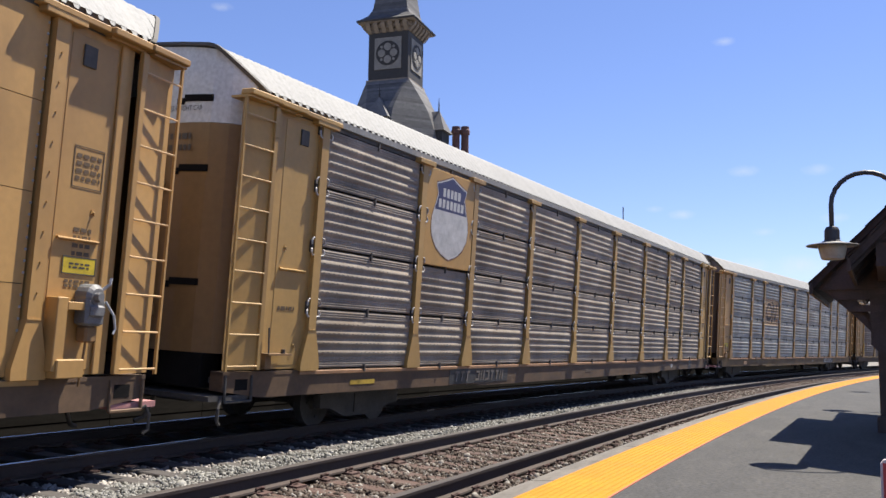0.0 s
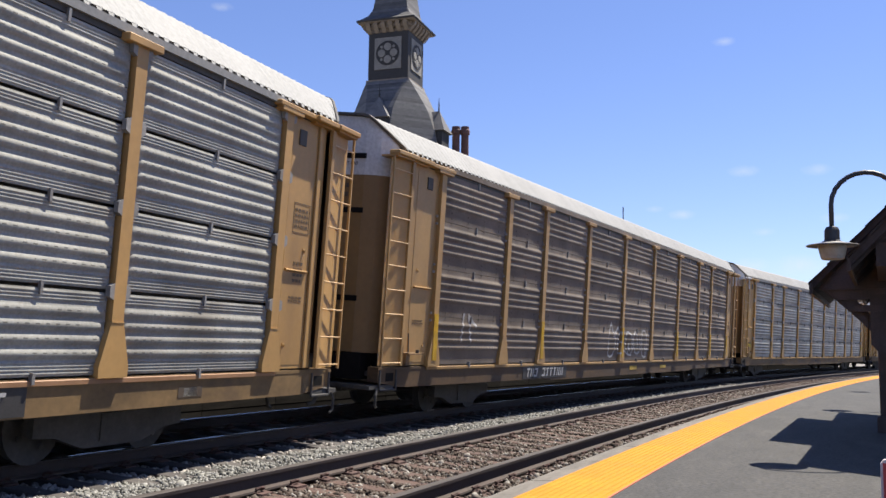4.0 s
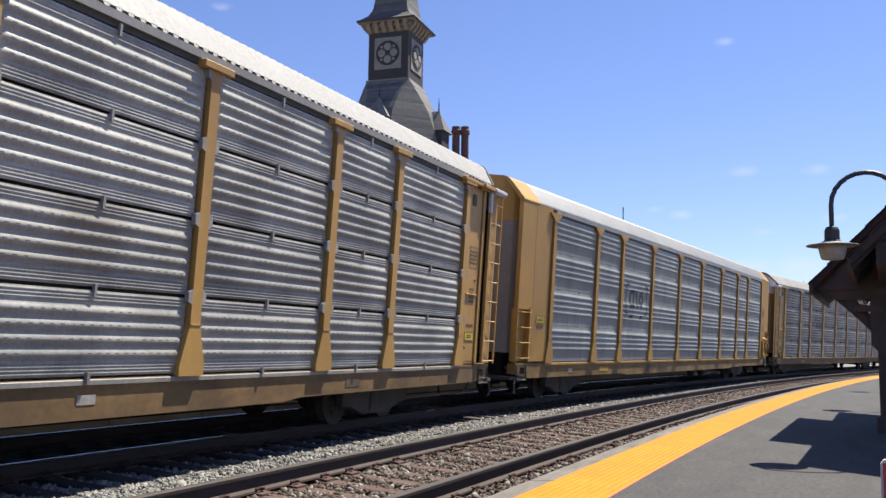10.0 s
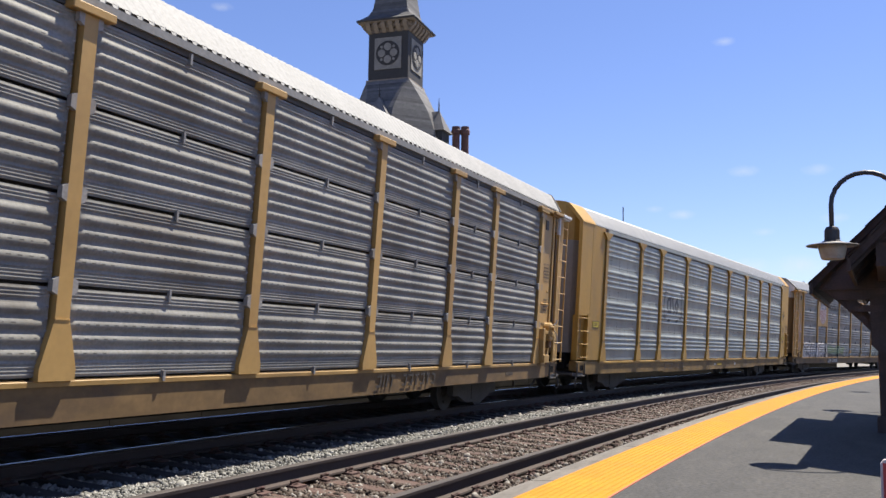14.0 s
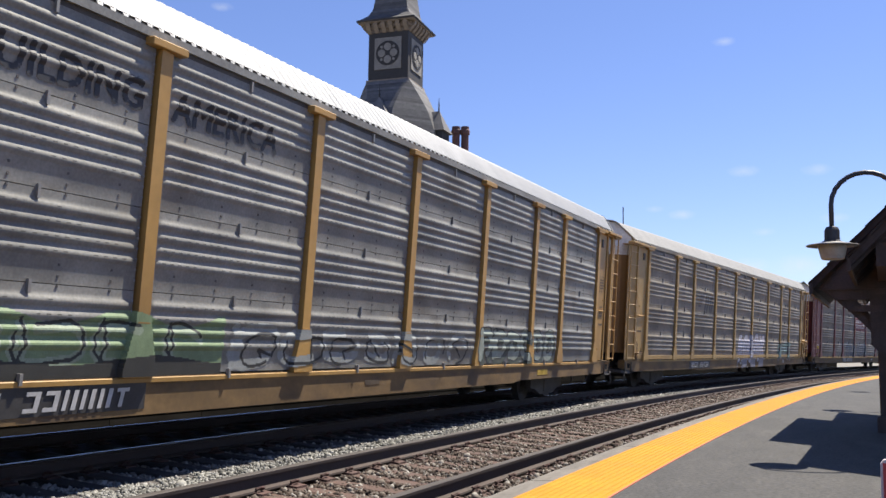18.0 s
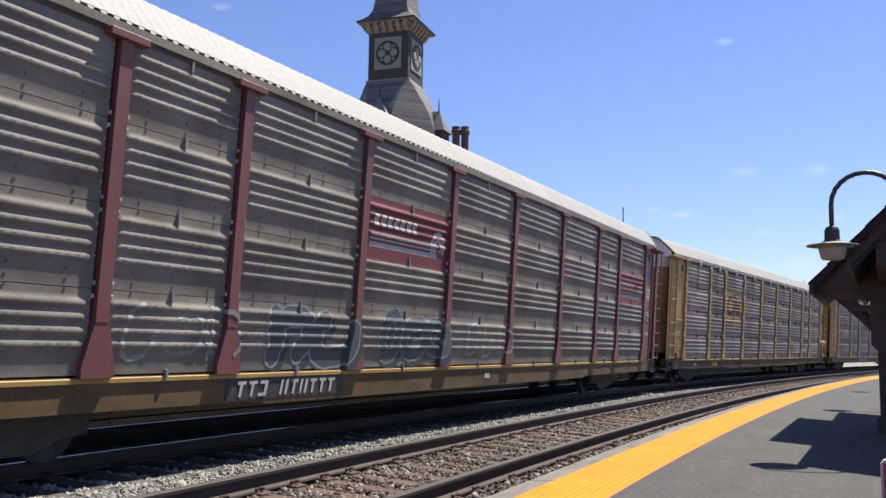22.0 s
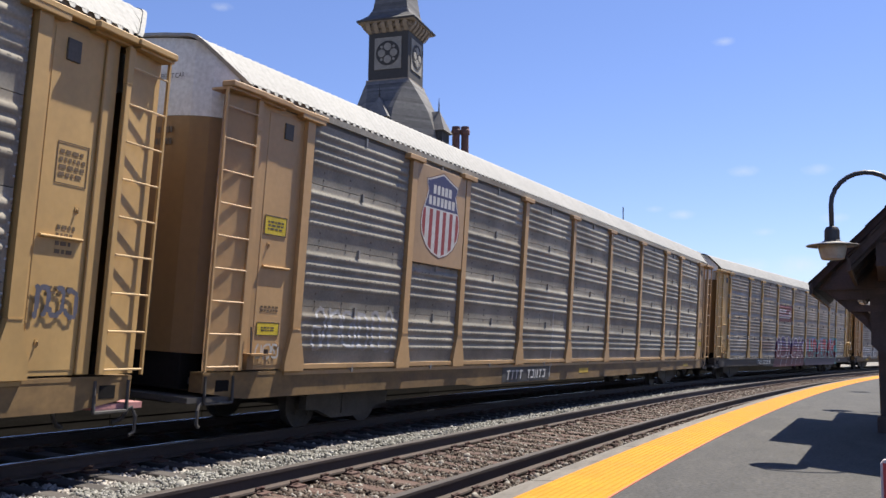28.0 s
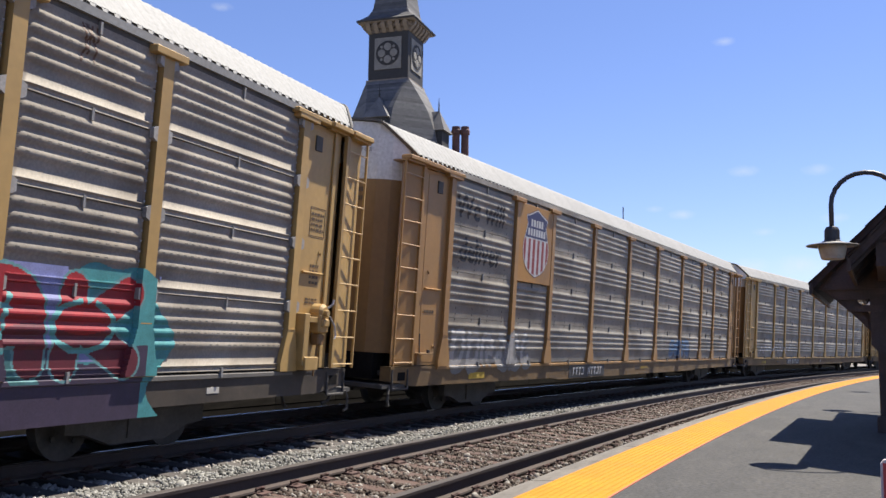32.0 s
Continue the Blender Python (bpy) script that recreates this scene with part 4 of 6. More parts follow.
def bars(rows, width, height, seed=1):
    """Lines of writing that cannot be read, as short flat strokes in the x, z plane."""
    rnd = random.Random(seed)
    s = Soup()
    for r in range(rows):
        z = height / 2 - (r + 0.5) * height / rows
        x = -width / 2
        while x < width / 2 - 0.02:
            w = rnd.uniform(0.03, 0.09) if height < 0.2 or rows > 1 else rnd.uniform(0.07, 0.11)
            w = min(w, width / 2 - x)
            s.box(x, x + w, -0.002, 0.0, z - height / rows * 0.26, z + height / rows * 0.26)
            x += w + (0.022 if height < 0.2 or rows > 1 else 0.05)
    return s


def slanted_bars(width, height, gap_after, seed):
    """A slanting row of thick strokes, two to a character, that stands for a number on the sill."""
    rnd = random.Random(seed)
    s, n = Soup(), 10
    step = width / n
    for i in range(n):
        if i == gap_after:
            continue
        x, w, h = -width / 2 + i * step, step * 0.74, height / 2
        lean = lambda z: z * 0.22
        kind = rnd.randrange(3)
        cuts = [(0.0, 0.30, -h, h), (w * 0.66 / w, 1.0, -h, h)] if kind == 0 else [(0.0, 1.0, h * 0.6, h), (0.34, 0.66, -h, h * 0.6)] if kind == 1 else [(0.0, 1.0, h * 0.6, h), (0.0, 1.0, -h, -h * 0.6), (0.66, 1.0, -h * 0.6, h * 0.6)]
        for a, b, z0, z1 in cuts:
            s.prism([(x + a * w + lean(z0), z0), (x + b * w + lean(z0), z0), (x + b * w + lean(z1), z1), (x + a * w + lean(z1), z1)], -0.002, 0.0)
    return s


def frame_lines(w, h, t=0.012):
    s = Soup()
    s.box(-w / 2, w / 2, -0.002, 0, h / 2 - t, h / 2).box(-w / 2, w / 2, -0.002, 0, -h / 2, -h / 2 + t)
    s.box(-w / 2, -w / 2 + t, -0.002, 0, -h / 2 + t, h / 2 - t).box(w / 2 - t, w / 2, -0.002, 0, -h / 2 + t, h / 2 - t)
    return s


# ---------- markings that follow the ribs ----------
def marking(parent, name, label, box, layers, style, flat=None, res=0.014):
    """Paint on the near side within box (x0, x1, z0, z1). layers: (test(x, z), colour), later ones on top. flat: depth of a plain plate."""
    x0, x1, z0, z1 = box
    xs = set(np.round(np.arange(x0, x1 + res, res), 4))
    zs = set(np.round(np.arange(z0, z1 + res, res), 4))
    if flat is None:
        for t in range(-1, 5):
            for h, _ in PROFILE[style]:
                z = round(Z_LOW + t * TIER + h, 4)
                if z0 < z < z1:
                    zs.add(z)
    xs, zs = np.array(sorted(xs)), np.array(sorted(zs))
    X, Z = np.meshgrid((xs[1:] + xs[:-1]) / 2, (zs[1:] + zs[:-1]) / 2, indexing="ij")
    pick = np.full(X.shape, -1)
    for i, (test, _) in enumerate(layers):
        pick[test(X, Z)] = i
    VX, VZ = np.meshgrid(xs, zs, indexing="ij")
    VY = -(side_at(VX, VZ, style) + 0.006) if flat is None else np.full(VX.shape, -flat)
    co = np.stack([VX, VY, VZ], -1).reshape(-1, 3)
    nz = len(zs)
    for i, (_, col) in enumerate(layers):
        a, b = np.nonzero(pick == i)
        if not len(a):
            continue
        q = np.stack([a * nz + b, (a + 1) * nz + b, (a + 1) * nz + b + 1, a * nz + b + 1], 1)
        used, inv = np.unique(q.ravel(), return_inverse=True)
        me = bpy.data.meshes.new(name)
        me.from_pydata(co[used].tolist(), [], inv.reshape(-1, 4).tolist())
        me.update()
        tagged(part(name, me, flat_ink(col), parent, label), kind="stuff")


def near_line(X, Z, pts):
    """Distance from each place to a chain of points."""
    d = np.full(X.shape, 99.0)
    for (ax, az), (bx, bz) in zip(pts[:-1], pts[1:]):
        ux, uz = bx - ax, bz - az
        t = np.clip(((X - ax) * ux + (Z - az) * uz) / (ux * ux + uz * uz + 1e-9), 0, 1)
        d = np.minimum(d, np.hypot(X - ax - t * ux, Z - az - t * uz))
    return d


def rect(x0, x1, z0, z1):
    return lambda X, Z: (X >= x0) & (X <= x1) & (Z >= z0) & (Z <= z1)


def strokes(lines, width):
    return lambda X, Z: np.min([near_line(X, Z, l) for l in lines], axis=0) < width


def fat_letters(x0, x1, z0, z1, count, seed):
    """Chains of points for count swelling, looping sprayed shapes side by side; no alphabet."""
    rnd = random.Random(seed)
    w, h = (x1 - x0) / count, z1 - z0
    out = []
    for i in range(count):
        cx, cz = x0 + w * (i + 0.5), (z0 + z1) / 2 + rnd.uniform(-0.04, 0.04) * h
        rx, rz = w * rnd.uniform(0.30, 0.42), h * rnd.uniform(0.38, 0.48)
        a0, span = rnd.uniform(0, 6.28), rnd.uniform(3.6, 6.0) * rnd.choice((-1, 1))
        ring = []
        for k in range(13):
            a = a0 + span * k / 12
            g = 1 + 0.16 * math.sin(2 * a + i) + rnd.uniform(-0.05, 0.05)
            ring.append((cx + rx * g * math.copysign(abs(math.cos(a)) ** 0.75, math.cos(a)), cz + rz * g * math.copysign(abs(math.sin(a)) ** 0.75, math.sin(a))))
        out.append(ring)
        k = rnd.randrange(3)
        if k == 0:
            out.append([ring[-1], (cx + rnd.uniform(-0.3, 0.3) * rx, cz), (cx + rx * 0.2, cz - rz * 0.5)])
        elif k == 1:
            out.append([(cx - rx * 0.9, cz + rz), (cx - rx * 0.7, cz), (cx - rx * 0.95, cz - rz)])
    return out


def bow(cx, cz, rx, rz, a0, a1, n=11):
    """Points of an arc, its angles in degrees."""
    return [(cx + rx * math.cos(radians(a0 + (a1 - a0) * k / n)), cz + rz * math.sin(radians(a0 + (a1 - a0) * k / n))) for k in range(n + 1)]


def bubble(kind, x, z, w, h):
    """Chains for one swollen sprayed shape of width w and height h about x, z."""
    l, r, b, t = x - w / 2, x + w / 2, z - h / 2, z + h / 2
    return {
        "ring": [bow(x, z, w * 0.46, h * 0.5, 100, 430)],
        "double": [[(l, b), (l + w * 0.05, t)], bow(l, z + h * 0.25, w * 0.75, h * 0.25, 90, -90), bow(l, z - h * 0.25, w * 0.95, h * 0.25, 90, -90)],
        "zigzag": [[(l, b), (l + w * 0.1, t), (r - w * 0.15, b), (r, t)]],
        "arch": [[(l, b)] + bow(x, z + h * 0.1, w * 0.45, h * 0.4, 180, 0) + [(r, b)], [(l + w * 0.1, z - h * 0.1), (r - w * 0.1, z - h * 0.06)]],
        "fork": [[(l, b), (l + w * 0.08, t)], [(r, t), (l + w * 0.25, z), (r, b)]],
        "cup": [[(l, t), (l, z)] + bow(x, z - h * 0.1, w * 0.45, h * 0.4, 180, 360) + [(r, t)]],
        "hook": [bow(x, z + h * 0.25, w * 0.45, h * 0.25, 20, 250) + bow(x, z - h * 0.25, w * 0.45, h * 0.25, 90, -150)],
    }[kind]


def row_of(kinds, x0, x1, z0, z1, seed=1):
    rnd = random.Random(seed)
    step = (x1 - x0) / len(kinds)
    out = []
    for i, k in enumerate(kinds):
        dz = rnd.uniform(-0.04, 0.04)
        out += bubble(k, x0 + step * (i + 0.5), (z0 + z1) / 2 + dz, step * 0.66, (z1 - z0) * rnd.uniform(0.92, 1.04))
    return out


def two_tone(lines, width, upper, lower, edge, split, outline=0.045):
    """A swollen outline filled with one colour above the split and another below."""
    body = strokes(lines, width)
    return [(strokes(lines, width + outline), edge), (body, lower), (lambda X, Z: body(X, Z) & (Z > split + 0.05 * np.sin(X * 5)), upper)]


def humps(x0, x1, top, step, sink):
    """The upper edge of a row of rounded humps."""
    return lambda X: top - sink * (1 - np.abs(np.sin((X - x0) / step * math.pi)) ** 0.45) - 0.05 * (X - x0) / (x1 - x0)


def throw_up(x0, x1, top, low, step, fill, line):
    """A dark filled scrawl of humps with thick pale lines between them."""
    edge = humps(x0, x1, top, step, 0.16)
    inside = lambda X, Z: (Z < edge(X)) & (Z > low) & (X > x0 + 0.1 * np.sin(Z * 3)) & (X < x1 - 0.25 * np.clip(Z - 1.5, 0, 1))
    n = int((x1 - x0) / step)
    cuts = []
    for i in range(1, n + 1):
        xs = x0 + i * step
        cuts.append([(xs - 0.02, top - 0.12), (xs + 0.08, top - 0.45), (xs + (0.30 if i % 2 else 0.02), top - 0.52), (xs + (0.26 if i % 2 else -0.05), low + 0.25), (xs + (0.12 if i % 2 else -0.15), low + 0.08)])
    foot = lambda X: 0.80 + 0.09 * np.abs(np.sin(X * 3.4))
    return [(inside, fill), (lambda X, Z: (Z > foot(X)) & (Z < low + 0.03) & (X > x0) & (X < x1 - 0.2), line),
            (lambda X, Z: (np.abs(Z - edge(X)) < 0.038) & (X > x0) & (X < x1 - 0.1), line), (strokes(cuts, 0.032), line)]


def tag_lines(x0, x1, z0, z1, seed, turns=9):
    """A quick scrawl."""
    rnd = random.Random(seed)
    pts = []
    for i in range(turns):
        x = x0 + (x1 - x0) * i / (turns - 1) + rnd.uniform(-0.05, 0.05)
        pts.append((x, z0 + (z1 - z0) * (rnd.uniform(0.6, 1.0) if i % 2 else rnd.uniform(0.0, 0.4))))
    return [pts]


def piece(fill, edge, shade, lines, width, outline=0.05, drop=(0.09, -0.09)):
    """Layers for a graffiti piece: cast shade, outline, fill."""
    return [(lambda X, Z: strokes(lines, width + outline)(X - drop[0], Z - drop[1]), shade), (strokes(lines, width + outline), edge), (strokes(lines, width), fill)]


YELLOW = (0.391, 0.224, 0.062)
INK_NAVY, INK_RED, INK_PALE = (0.026, 0.029, 0.098), (0.222, 0.023, 0.026), (0.456, 0.450, 0.443)


SHIELD_V = (-1.0, -0.96, -0.90, -0.75, -0.5, -0.25, 0.0, 0.35, 0.55, 0.66, 0.78, 0.80, 0.90, 1.0)
SHIELD_U = (0.0, 0.16, 0.40, 0.70, 0.94, 1.0, 0.97, 0.80, 0.73, 0.80, 0.82, 0.68, 0.33, 0.0)


def shield_layers(xc, zc, w, h, striped):
    """A plain heraldic shield: dark chief over a pale or striped field, with two rows of bars."""
    def inside(grow):
        def test(X, Z):
            u, v = (X - xc) / (w / 2 + grow), (Z - zc) / (h / 2 + grow)
            half = np.interp(v, SHIELD_V, SHIELD_U)
            return np.abs(u) < half
        return test
    fld = inside(0)
    lay = [(inside(0.045), (0.104, 0.033, 0.033)), (inside(0.028), (0.469, 0.456, 0.429)), (fld, INK_PALE), (lambda X, Z: fld(X, Z) & (Z > zc + h * 0.07), INK_NAVY)]
    if striped:
        lay.append((lambda X, Z: fld(X, Z) & (Z < zc + h * 0.055) & (np.mod((X - xc) / (w / 11) + 0.5, 2) > 1), INK_RED))
    for r, n in ((0.30, 5), (0.16, 7)):
        for i in range(n):
            c = xc + (i - (n - 1) / 2) * w * 0.105
            lay.append((rect(c - w * 0.038, c + w * 0.038, zc + h * (r - 0.055), zc + h * (r + 0.055)), INK_PALE))
    return lay


# ---------- one car ----------
def rack_car(spec):
    style, col = spec["style"], spec["col"]
    (pr, pg, pb), rough, metal = spec["panel"]
    body, panel = car_paint(col), pressed_sheet((pr * 0.97, pg, pb * 0.98) if spec.get("late") else (pr * 1.03, pg * 1.01, pb * 0.92), rough, metal, RIB_START.get(style, 0.2))
    if style == "flat":
        panel = car_paint(spec["panel"][0])
    late = spec.get("late", False)
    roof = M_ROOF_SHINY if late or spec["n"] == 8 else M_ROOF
    post_paint = car_paint(spec.get("post", col))
    rung_paint = car_paint(tuple(min(0.72, q * 1.15 + 0.07) for q in col))
    c = thing("autorack_car", spec["label"], "railroad car", "cars of the train")
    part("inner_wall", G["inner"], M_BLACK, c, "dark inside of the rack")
    part("underframe", G["frame"], M_DARK, c, "grimy black underframe")
    sill_paint = sill_paint_of(spec.get("sill", (0.24, 0.145, 0.045) if late else (0.125, 0.074, 0.040) if spec["n"] in (-1, 0, 2, 11) else (0.19, 0.115, 0.045)))
    foot_paint = sill_paint if late else sill_paint_of((0.22, 0.125, 0.05))
    for m in (None, FAR):
        pick = (lambda k: G[k]) if m is None else (lambda k: flipped(G[k], FAR))
        part("side_sill", pick("sill"), sill_paint, c, "dirty yellow side sill")
        part("panel_lip", pick("lip"), sheet_metal((0.27, 0.255, 0.235), 0.5, 0.2) if spec["n"] == 4 else sheet_metal((0.13, 0.12, 0.11), 0.6, 0.1) if spec["n"] == 14 else car_paint(spec.get("lip", tuple(q * 0.85 for q in col))), c)
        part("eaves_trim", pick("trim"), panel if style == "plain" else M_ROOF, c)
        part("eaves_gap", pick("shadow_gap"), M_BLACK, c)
        for x in POSTS:
            pm = POST[spec.get("cap", "gusset" if late else "flat")]
            part("post", pm if m is None else flipped(pm, FAR), post_paint, c, m=pose(x, 0, 0))
    pan = part("panel_bolt", G["bolts"], sheet_metal((0.32, 0.32, 0.32), 0.5, 0.4), c, "rows of pale bolts")
    tagged(pan, kind="stuff")
    if spec.get("kick"):
        for a, b in BAYS:
            part("kick_plate", Soup().box(a + 0.01, b - 0.05, -1.622, -1.60, 0.965, 1.09 if spec["n"] == 9 else 1.035, 0.004), post_paint, c, "yellow kick plate along the panel foot")
    if style in ("ribbed", "channel") or not late:
        tagged(part("panel_clip", G["clips"], sheet_metal((0.105, 0.095, 0.088) if spec["n"] in (0, 11) else (0.25, 0.245, 0.24), 0.5, 0.4), c), kind="stuff")
    if style in ("ribbed", "channel") and not late:
        if spec["n"] == 0:
            tagged(part("post_hook", G["loops"], flat_ink((0.46, 0.44, 0.42)), c, "pale bent hooks beside the posts"), kind="stuff")
            tagged(part("post_hinge", G["hinges"], M_DARK, c), kind="stuff")
        else:
            tagged(part("post_lug", G["lugs"], sheet_metal((0.30, 0.285, 0.27), 0.6, 0.2), c), kind="stuff")
    if spec["n"] == 11:
        for a, b in BAYS:
            part("eave_bracket", Soup().box((a + b) / 2 - 0.085, (a + b) / 2 + 0.085, -1.668, -1.60, 4.375, 4.56, 0.012), flat_ink((0.40, 0.39, 0.375)), c, "pale bracket under the eaves")
    if spec["n"] in (2, 10):
        tagged(part("post_nut", G["nuts"], sheet_metal((0.44, 0.43, 0.41), 0.5, 0.2), c, "pale nuts beside the posts"), kind="stuff")
    if style == "plain":
        tagged(part("panel_seam", G["seams"], sheet_metal((pr * 0.45, pg * 0.42, pb * 0.40), 0.6, 0.1), c, "dark seams on the flat bands"), kind="stuff")
    for i, (a, b) in enumerate(BAYS):
        me = SHEETS[style, round(b - a, 2)]
        for t in range(4):
            part("panel_sheet", me, spec.get("bay_paint", {}).get(i, panel), c, m=pose((a + b) / 2, -SIDE, Z_LOW + t * TIER))
            part("panel_sheet", me, panel, c, m=pose((a + b) / 2, SIDE, Z_LOW + t * TIER, 0, 0, 180))
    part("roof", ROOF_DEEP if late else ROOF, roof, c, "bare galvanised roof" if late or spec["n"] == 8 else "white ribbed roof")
    for e in (1, -1):
        for side in (1, -1):
            m = Matrix.Diagonal((e, side, 1, 1))
            g = (lambda k: G[k]) if e == side == 1 else (lambda k, m=m: flipped(G[k], m) if m.determinant() < 0 else turned(G[k]))
            if late:
                part("end_sheet", g("smooth_sheet"), body, c)
                part("corner_sheet", g("smooth_corner"), body, c)
                part("ladder_recess", g("corner_recess"), body, c)
                part("corner_post", g("corner_post"), body, c)
                lad = part("ladder_stile", g("stile_short"), body, c)
                for z in (1.06, 1.40, 1.74, 2.08):
                    part("rung", g("short_rung"), body, lad, m=pose(0, 0, z))
            else:
                part("end_sheet", g("end_sheet"), body, c)
                if e == side == 1:
                    # black back puts the shade of this recess into its colour
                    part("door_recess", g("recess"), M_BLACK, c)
                    part("pilaster", g("pilaster"), body, c)
                    part("corner_fill", g("corner_strip"), body, c)
                else:
                    part("corner_fill", g("corner_fill"), body, c)
                part("end_panel", g("end_panel"), body, c)
                if side == 1:
                    part("ledge", g("ledge"), body, c)
                    part("cable_hook", g("hooks"), body, c)
                    if spec["n"] < 0:
                        tagged(part("post_bolt", g("post_bolts"), body, c), kind="stuff")
                part("ladder_plate", g("plate"), body, c)
                part("ladder_stile", g("inner_stile"), body, c)
                lad = part("ladder_stile", g("stile"), body, c)
                for r in range(9):
                    part("rung", g("rung"), rung_paint, lad, m=pose(0, 0, 1.02 + r * 0.40))
                part("top_rail", g("top_rail"), body, c)
                pale = M_WHITE if spec["n"] in (3, 4, 6) else body
                part("rail_end", g("rail_cap"), pale, c)
                part("stile_top", g("stile_top"), pale, c)
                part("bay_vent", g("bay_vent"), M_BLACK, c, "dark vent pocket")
            part("sill_pocket", g("pocket"), M_NEAR_BLACK, c, "dark opening in the sill")
            part("stirrup_step", g("stirrup"), sill_paint if spec["n"] < 0 else M_DARK, c, "bent steel step")
            # door paint darkened below the body colour, standing in for shade between cars
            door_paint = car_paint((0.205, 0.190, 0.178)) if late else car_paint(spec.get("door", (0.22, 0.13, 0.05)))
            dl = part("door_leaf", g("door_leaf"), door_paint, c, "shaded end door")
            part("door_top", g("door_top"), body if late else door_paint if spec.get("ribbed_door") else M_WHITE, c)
            if spec.get("ribbed_door"):
                for q in range(6):
                    # ribs coloured dark: the shading between the door plates is in the paint
                    part("door_rib", g("door_rib"), M_DARK, dl, m=pose(e * door_at(0.13 + q * 0.21), -side * (0.13 + q * 0.21), 0))
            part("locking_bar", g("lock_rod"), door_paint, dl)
            if not late:
                for z in ((4.44, 3.52, 2.05)[spec["n"] % 2:] if spec["n"] in (-1, 0, 1, 2, 3, 14) else ()):
                    part("door_vent", g("slots"), M_NEAR_BLACK, dl, "dark vent slot", m=pose(0, 0, z))
        m = Matrix.Diagonal((e, 1, 1, 1))
        g = (lambda k: G[k]) if e == 1 else (lambda k: flipped(G[k], FLIP))
        if late:
            part("roof_cap", g("roof_cap"), body, c, "yellow roof end")
        else:
            bare = (spec["n"], e) in ((8, -1), (8, 1), (9, -1), (12, 1), (13, -1))
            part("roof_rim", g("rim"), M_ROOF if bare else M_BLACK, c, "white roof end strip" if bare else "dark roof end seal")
        part("end_sill", g("end_sill"), M_NEAR_BLACK, c, "dark end sill")
        part("end_platform", g("end_deck"), M_RED if (spec["n"], e) in ((-1, 1), (0, 1), (1, -1), (12, 1)) else M_DARK, c, "worn end platform")
        part("coupler", g("coupler"), M_DARK, c, "rusty coupler")
        part("air_hose", g("hose"), M_BLACK, c)
        part("uncoupling_lever", g("uncoupling"), M_DARK, c)
        for k in (-1, 1):
            tx = e * TRUCK
            sd = (lambda q: G[q]) if k == -1 else (lambda q: flipped(G[q], FAR))
            part("truck_frame", sd("truck_frame"), M_DARK, c, "grimy truck side frame", m=pose(tx, 0, 0))
            part("spring_group", sd("spring"), M_DARK, c, m=pose(tx, 0, 0))
        for k in (-0.87, 0.87):
            ax = part("axle", G["axle"], M_DARK, c, "turning wheelset", m=pose(e * TRUCK + k, 0, 0.36))
            for q in (-1, 1):
                w = part("wheel", G["wheel"] if q == 1 else flipped(G["wheel"], FAR), M_DARK, ax, m=pose(0, q * 0.735, 0))
            AXLES.append((ax, e * TRUCK + k))
    if not late:
        st = part("side_step", flipped(G["side_step"], FLIP), foot_paint, c, "small step beside the ladder")
        part("step_rod", flipped(G["step_rod"], FLIP), M_DARK, st)
        part("step_knob", flipped(G["step_knob"], FLIP), M_DARK, st)
    if spec.get("brake"):
        part("brake_bracket", G["brake_bracket"], body, c)
        bh = part("brake_housing", G["brake_gear"], M_CAST if spec["n"] < 0 else body, c, "cast hand brake housing")
        part("brake_lever", G["brake_lever"], M_LEVER, bh, "pale release lever")
        part("brake_drum", G["brake_drum"], foot_paint, bh, "rusty chain drum")
    if spec["n"] == 7:
        for z in (1.66, 1.26):
            pl = part("placard", Soup().box(13.58, 13.84, -1.506, -1.502, z - 0.13, z + 0.13), M_WHITE, c, "white safety placard in the ladder recess")
            if z > 1.5:
                part("ban_ring", Soup().tube([(0.08 * math.cos(a), 0.0, 0.08 * math.sin(a)) for a in np.linspace(0, 2 * math.pi, 19)], 0.010, 5).prism([(-0.058, 0.042), (-0.042, 0.058), (0.058, -0.042), (0.042, -0.058)], 0.0, 0.003), flat_ink((0.30, 0.03, 0.03)), pl, "red ring and bar", m=pose(13.71, -1.5095, z))
            else:
                part("diamond", Soup().prism([(-0.07, 0), (0, -0.07), (0.07, 0), (0, 0.07)], -0.003, 0.0), M_LETTER, pl, "dark diamond", m=pose(13.71, -1.5065, z))
        tagged(part("data_stencil", bars(4, 0.44, 0.34, 88), flat_ink((0.105, 0.068, 0.036)), c, m=pose(13.70, -1.602, 2.42)), kind="stuff")
    # stencilled data and plates on the end bays
    for e in (-1, 1):
        xc = e * 12.84
        seed = spec["n"] * 3 + e + 7
        rnd = random.Random(seed)
        y = -1.583 if not late else -1.603
        ink = M_LETTER_WHITE if spec["n"] == 10 else flat_ink((0.105, 0.068, 0.036))
        if e == 1:
            part("data_box", frame_lines(0.42, 0.42), ink, c, m=pose(xc, y, 3.05))
            tagged(part("data_stencil", bars(4, 0.34, 0.30, seed), ink, c, "unreadable stencilled data", m=pose(xc, y, 3.05)), kind="stuff")
            tagged(part("data_stencil", bars(4, 0.24, 0.32, seed + 1), ink, c, m=pose(xc, y, 2.30)), kind="stuff")
        tagged(part("data_stencil", bars(1 + rnd.randrange(2), 0.36, 0.10, seed + 2), ink, c, m=pose(xc, y, 1.72 + rnd.uniform(-0.1, 0.25))), kind="stuff")
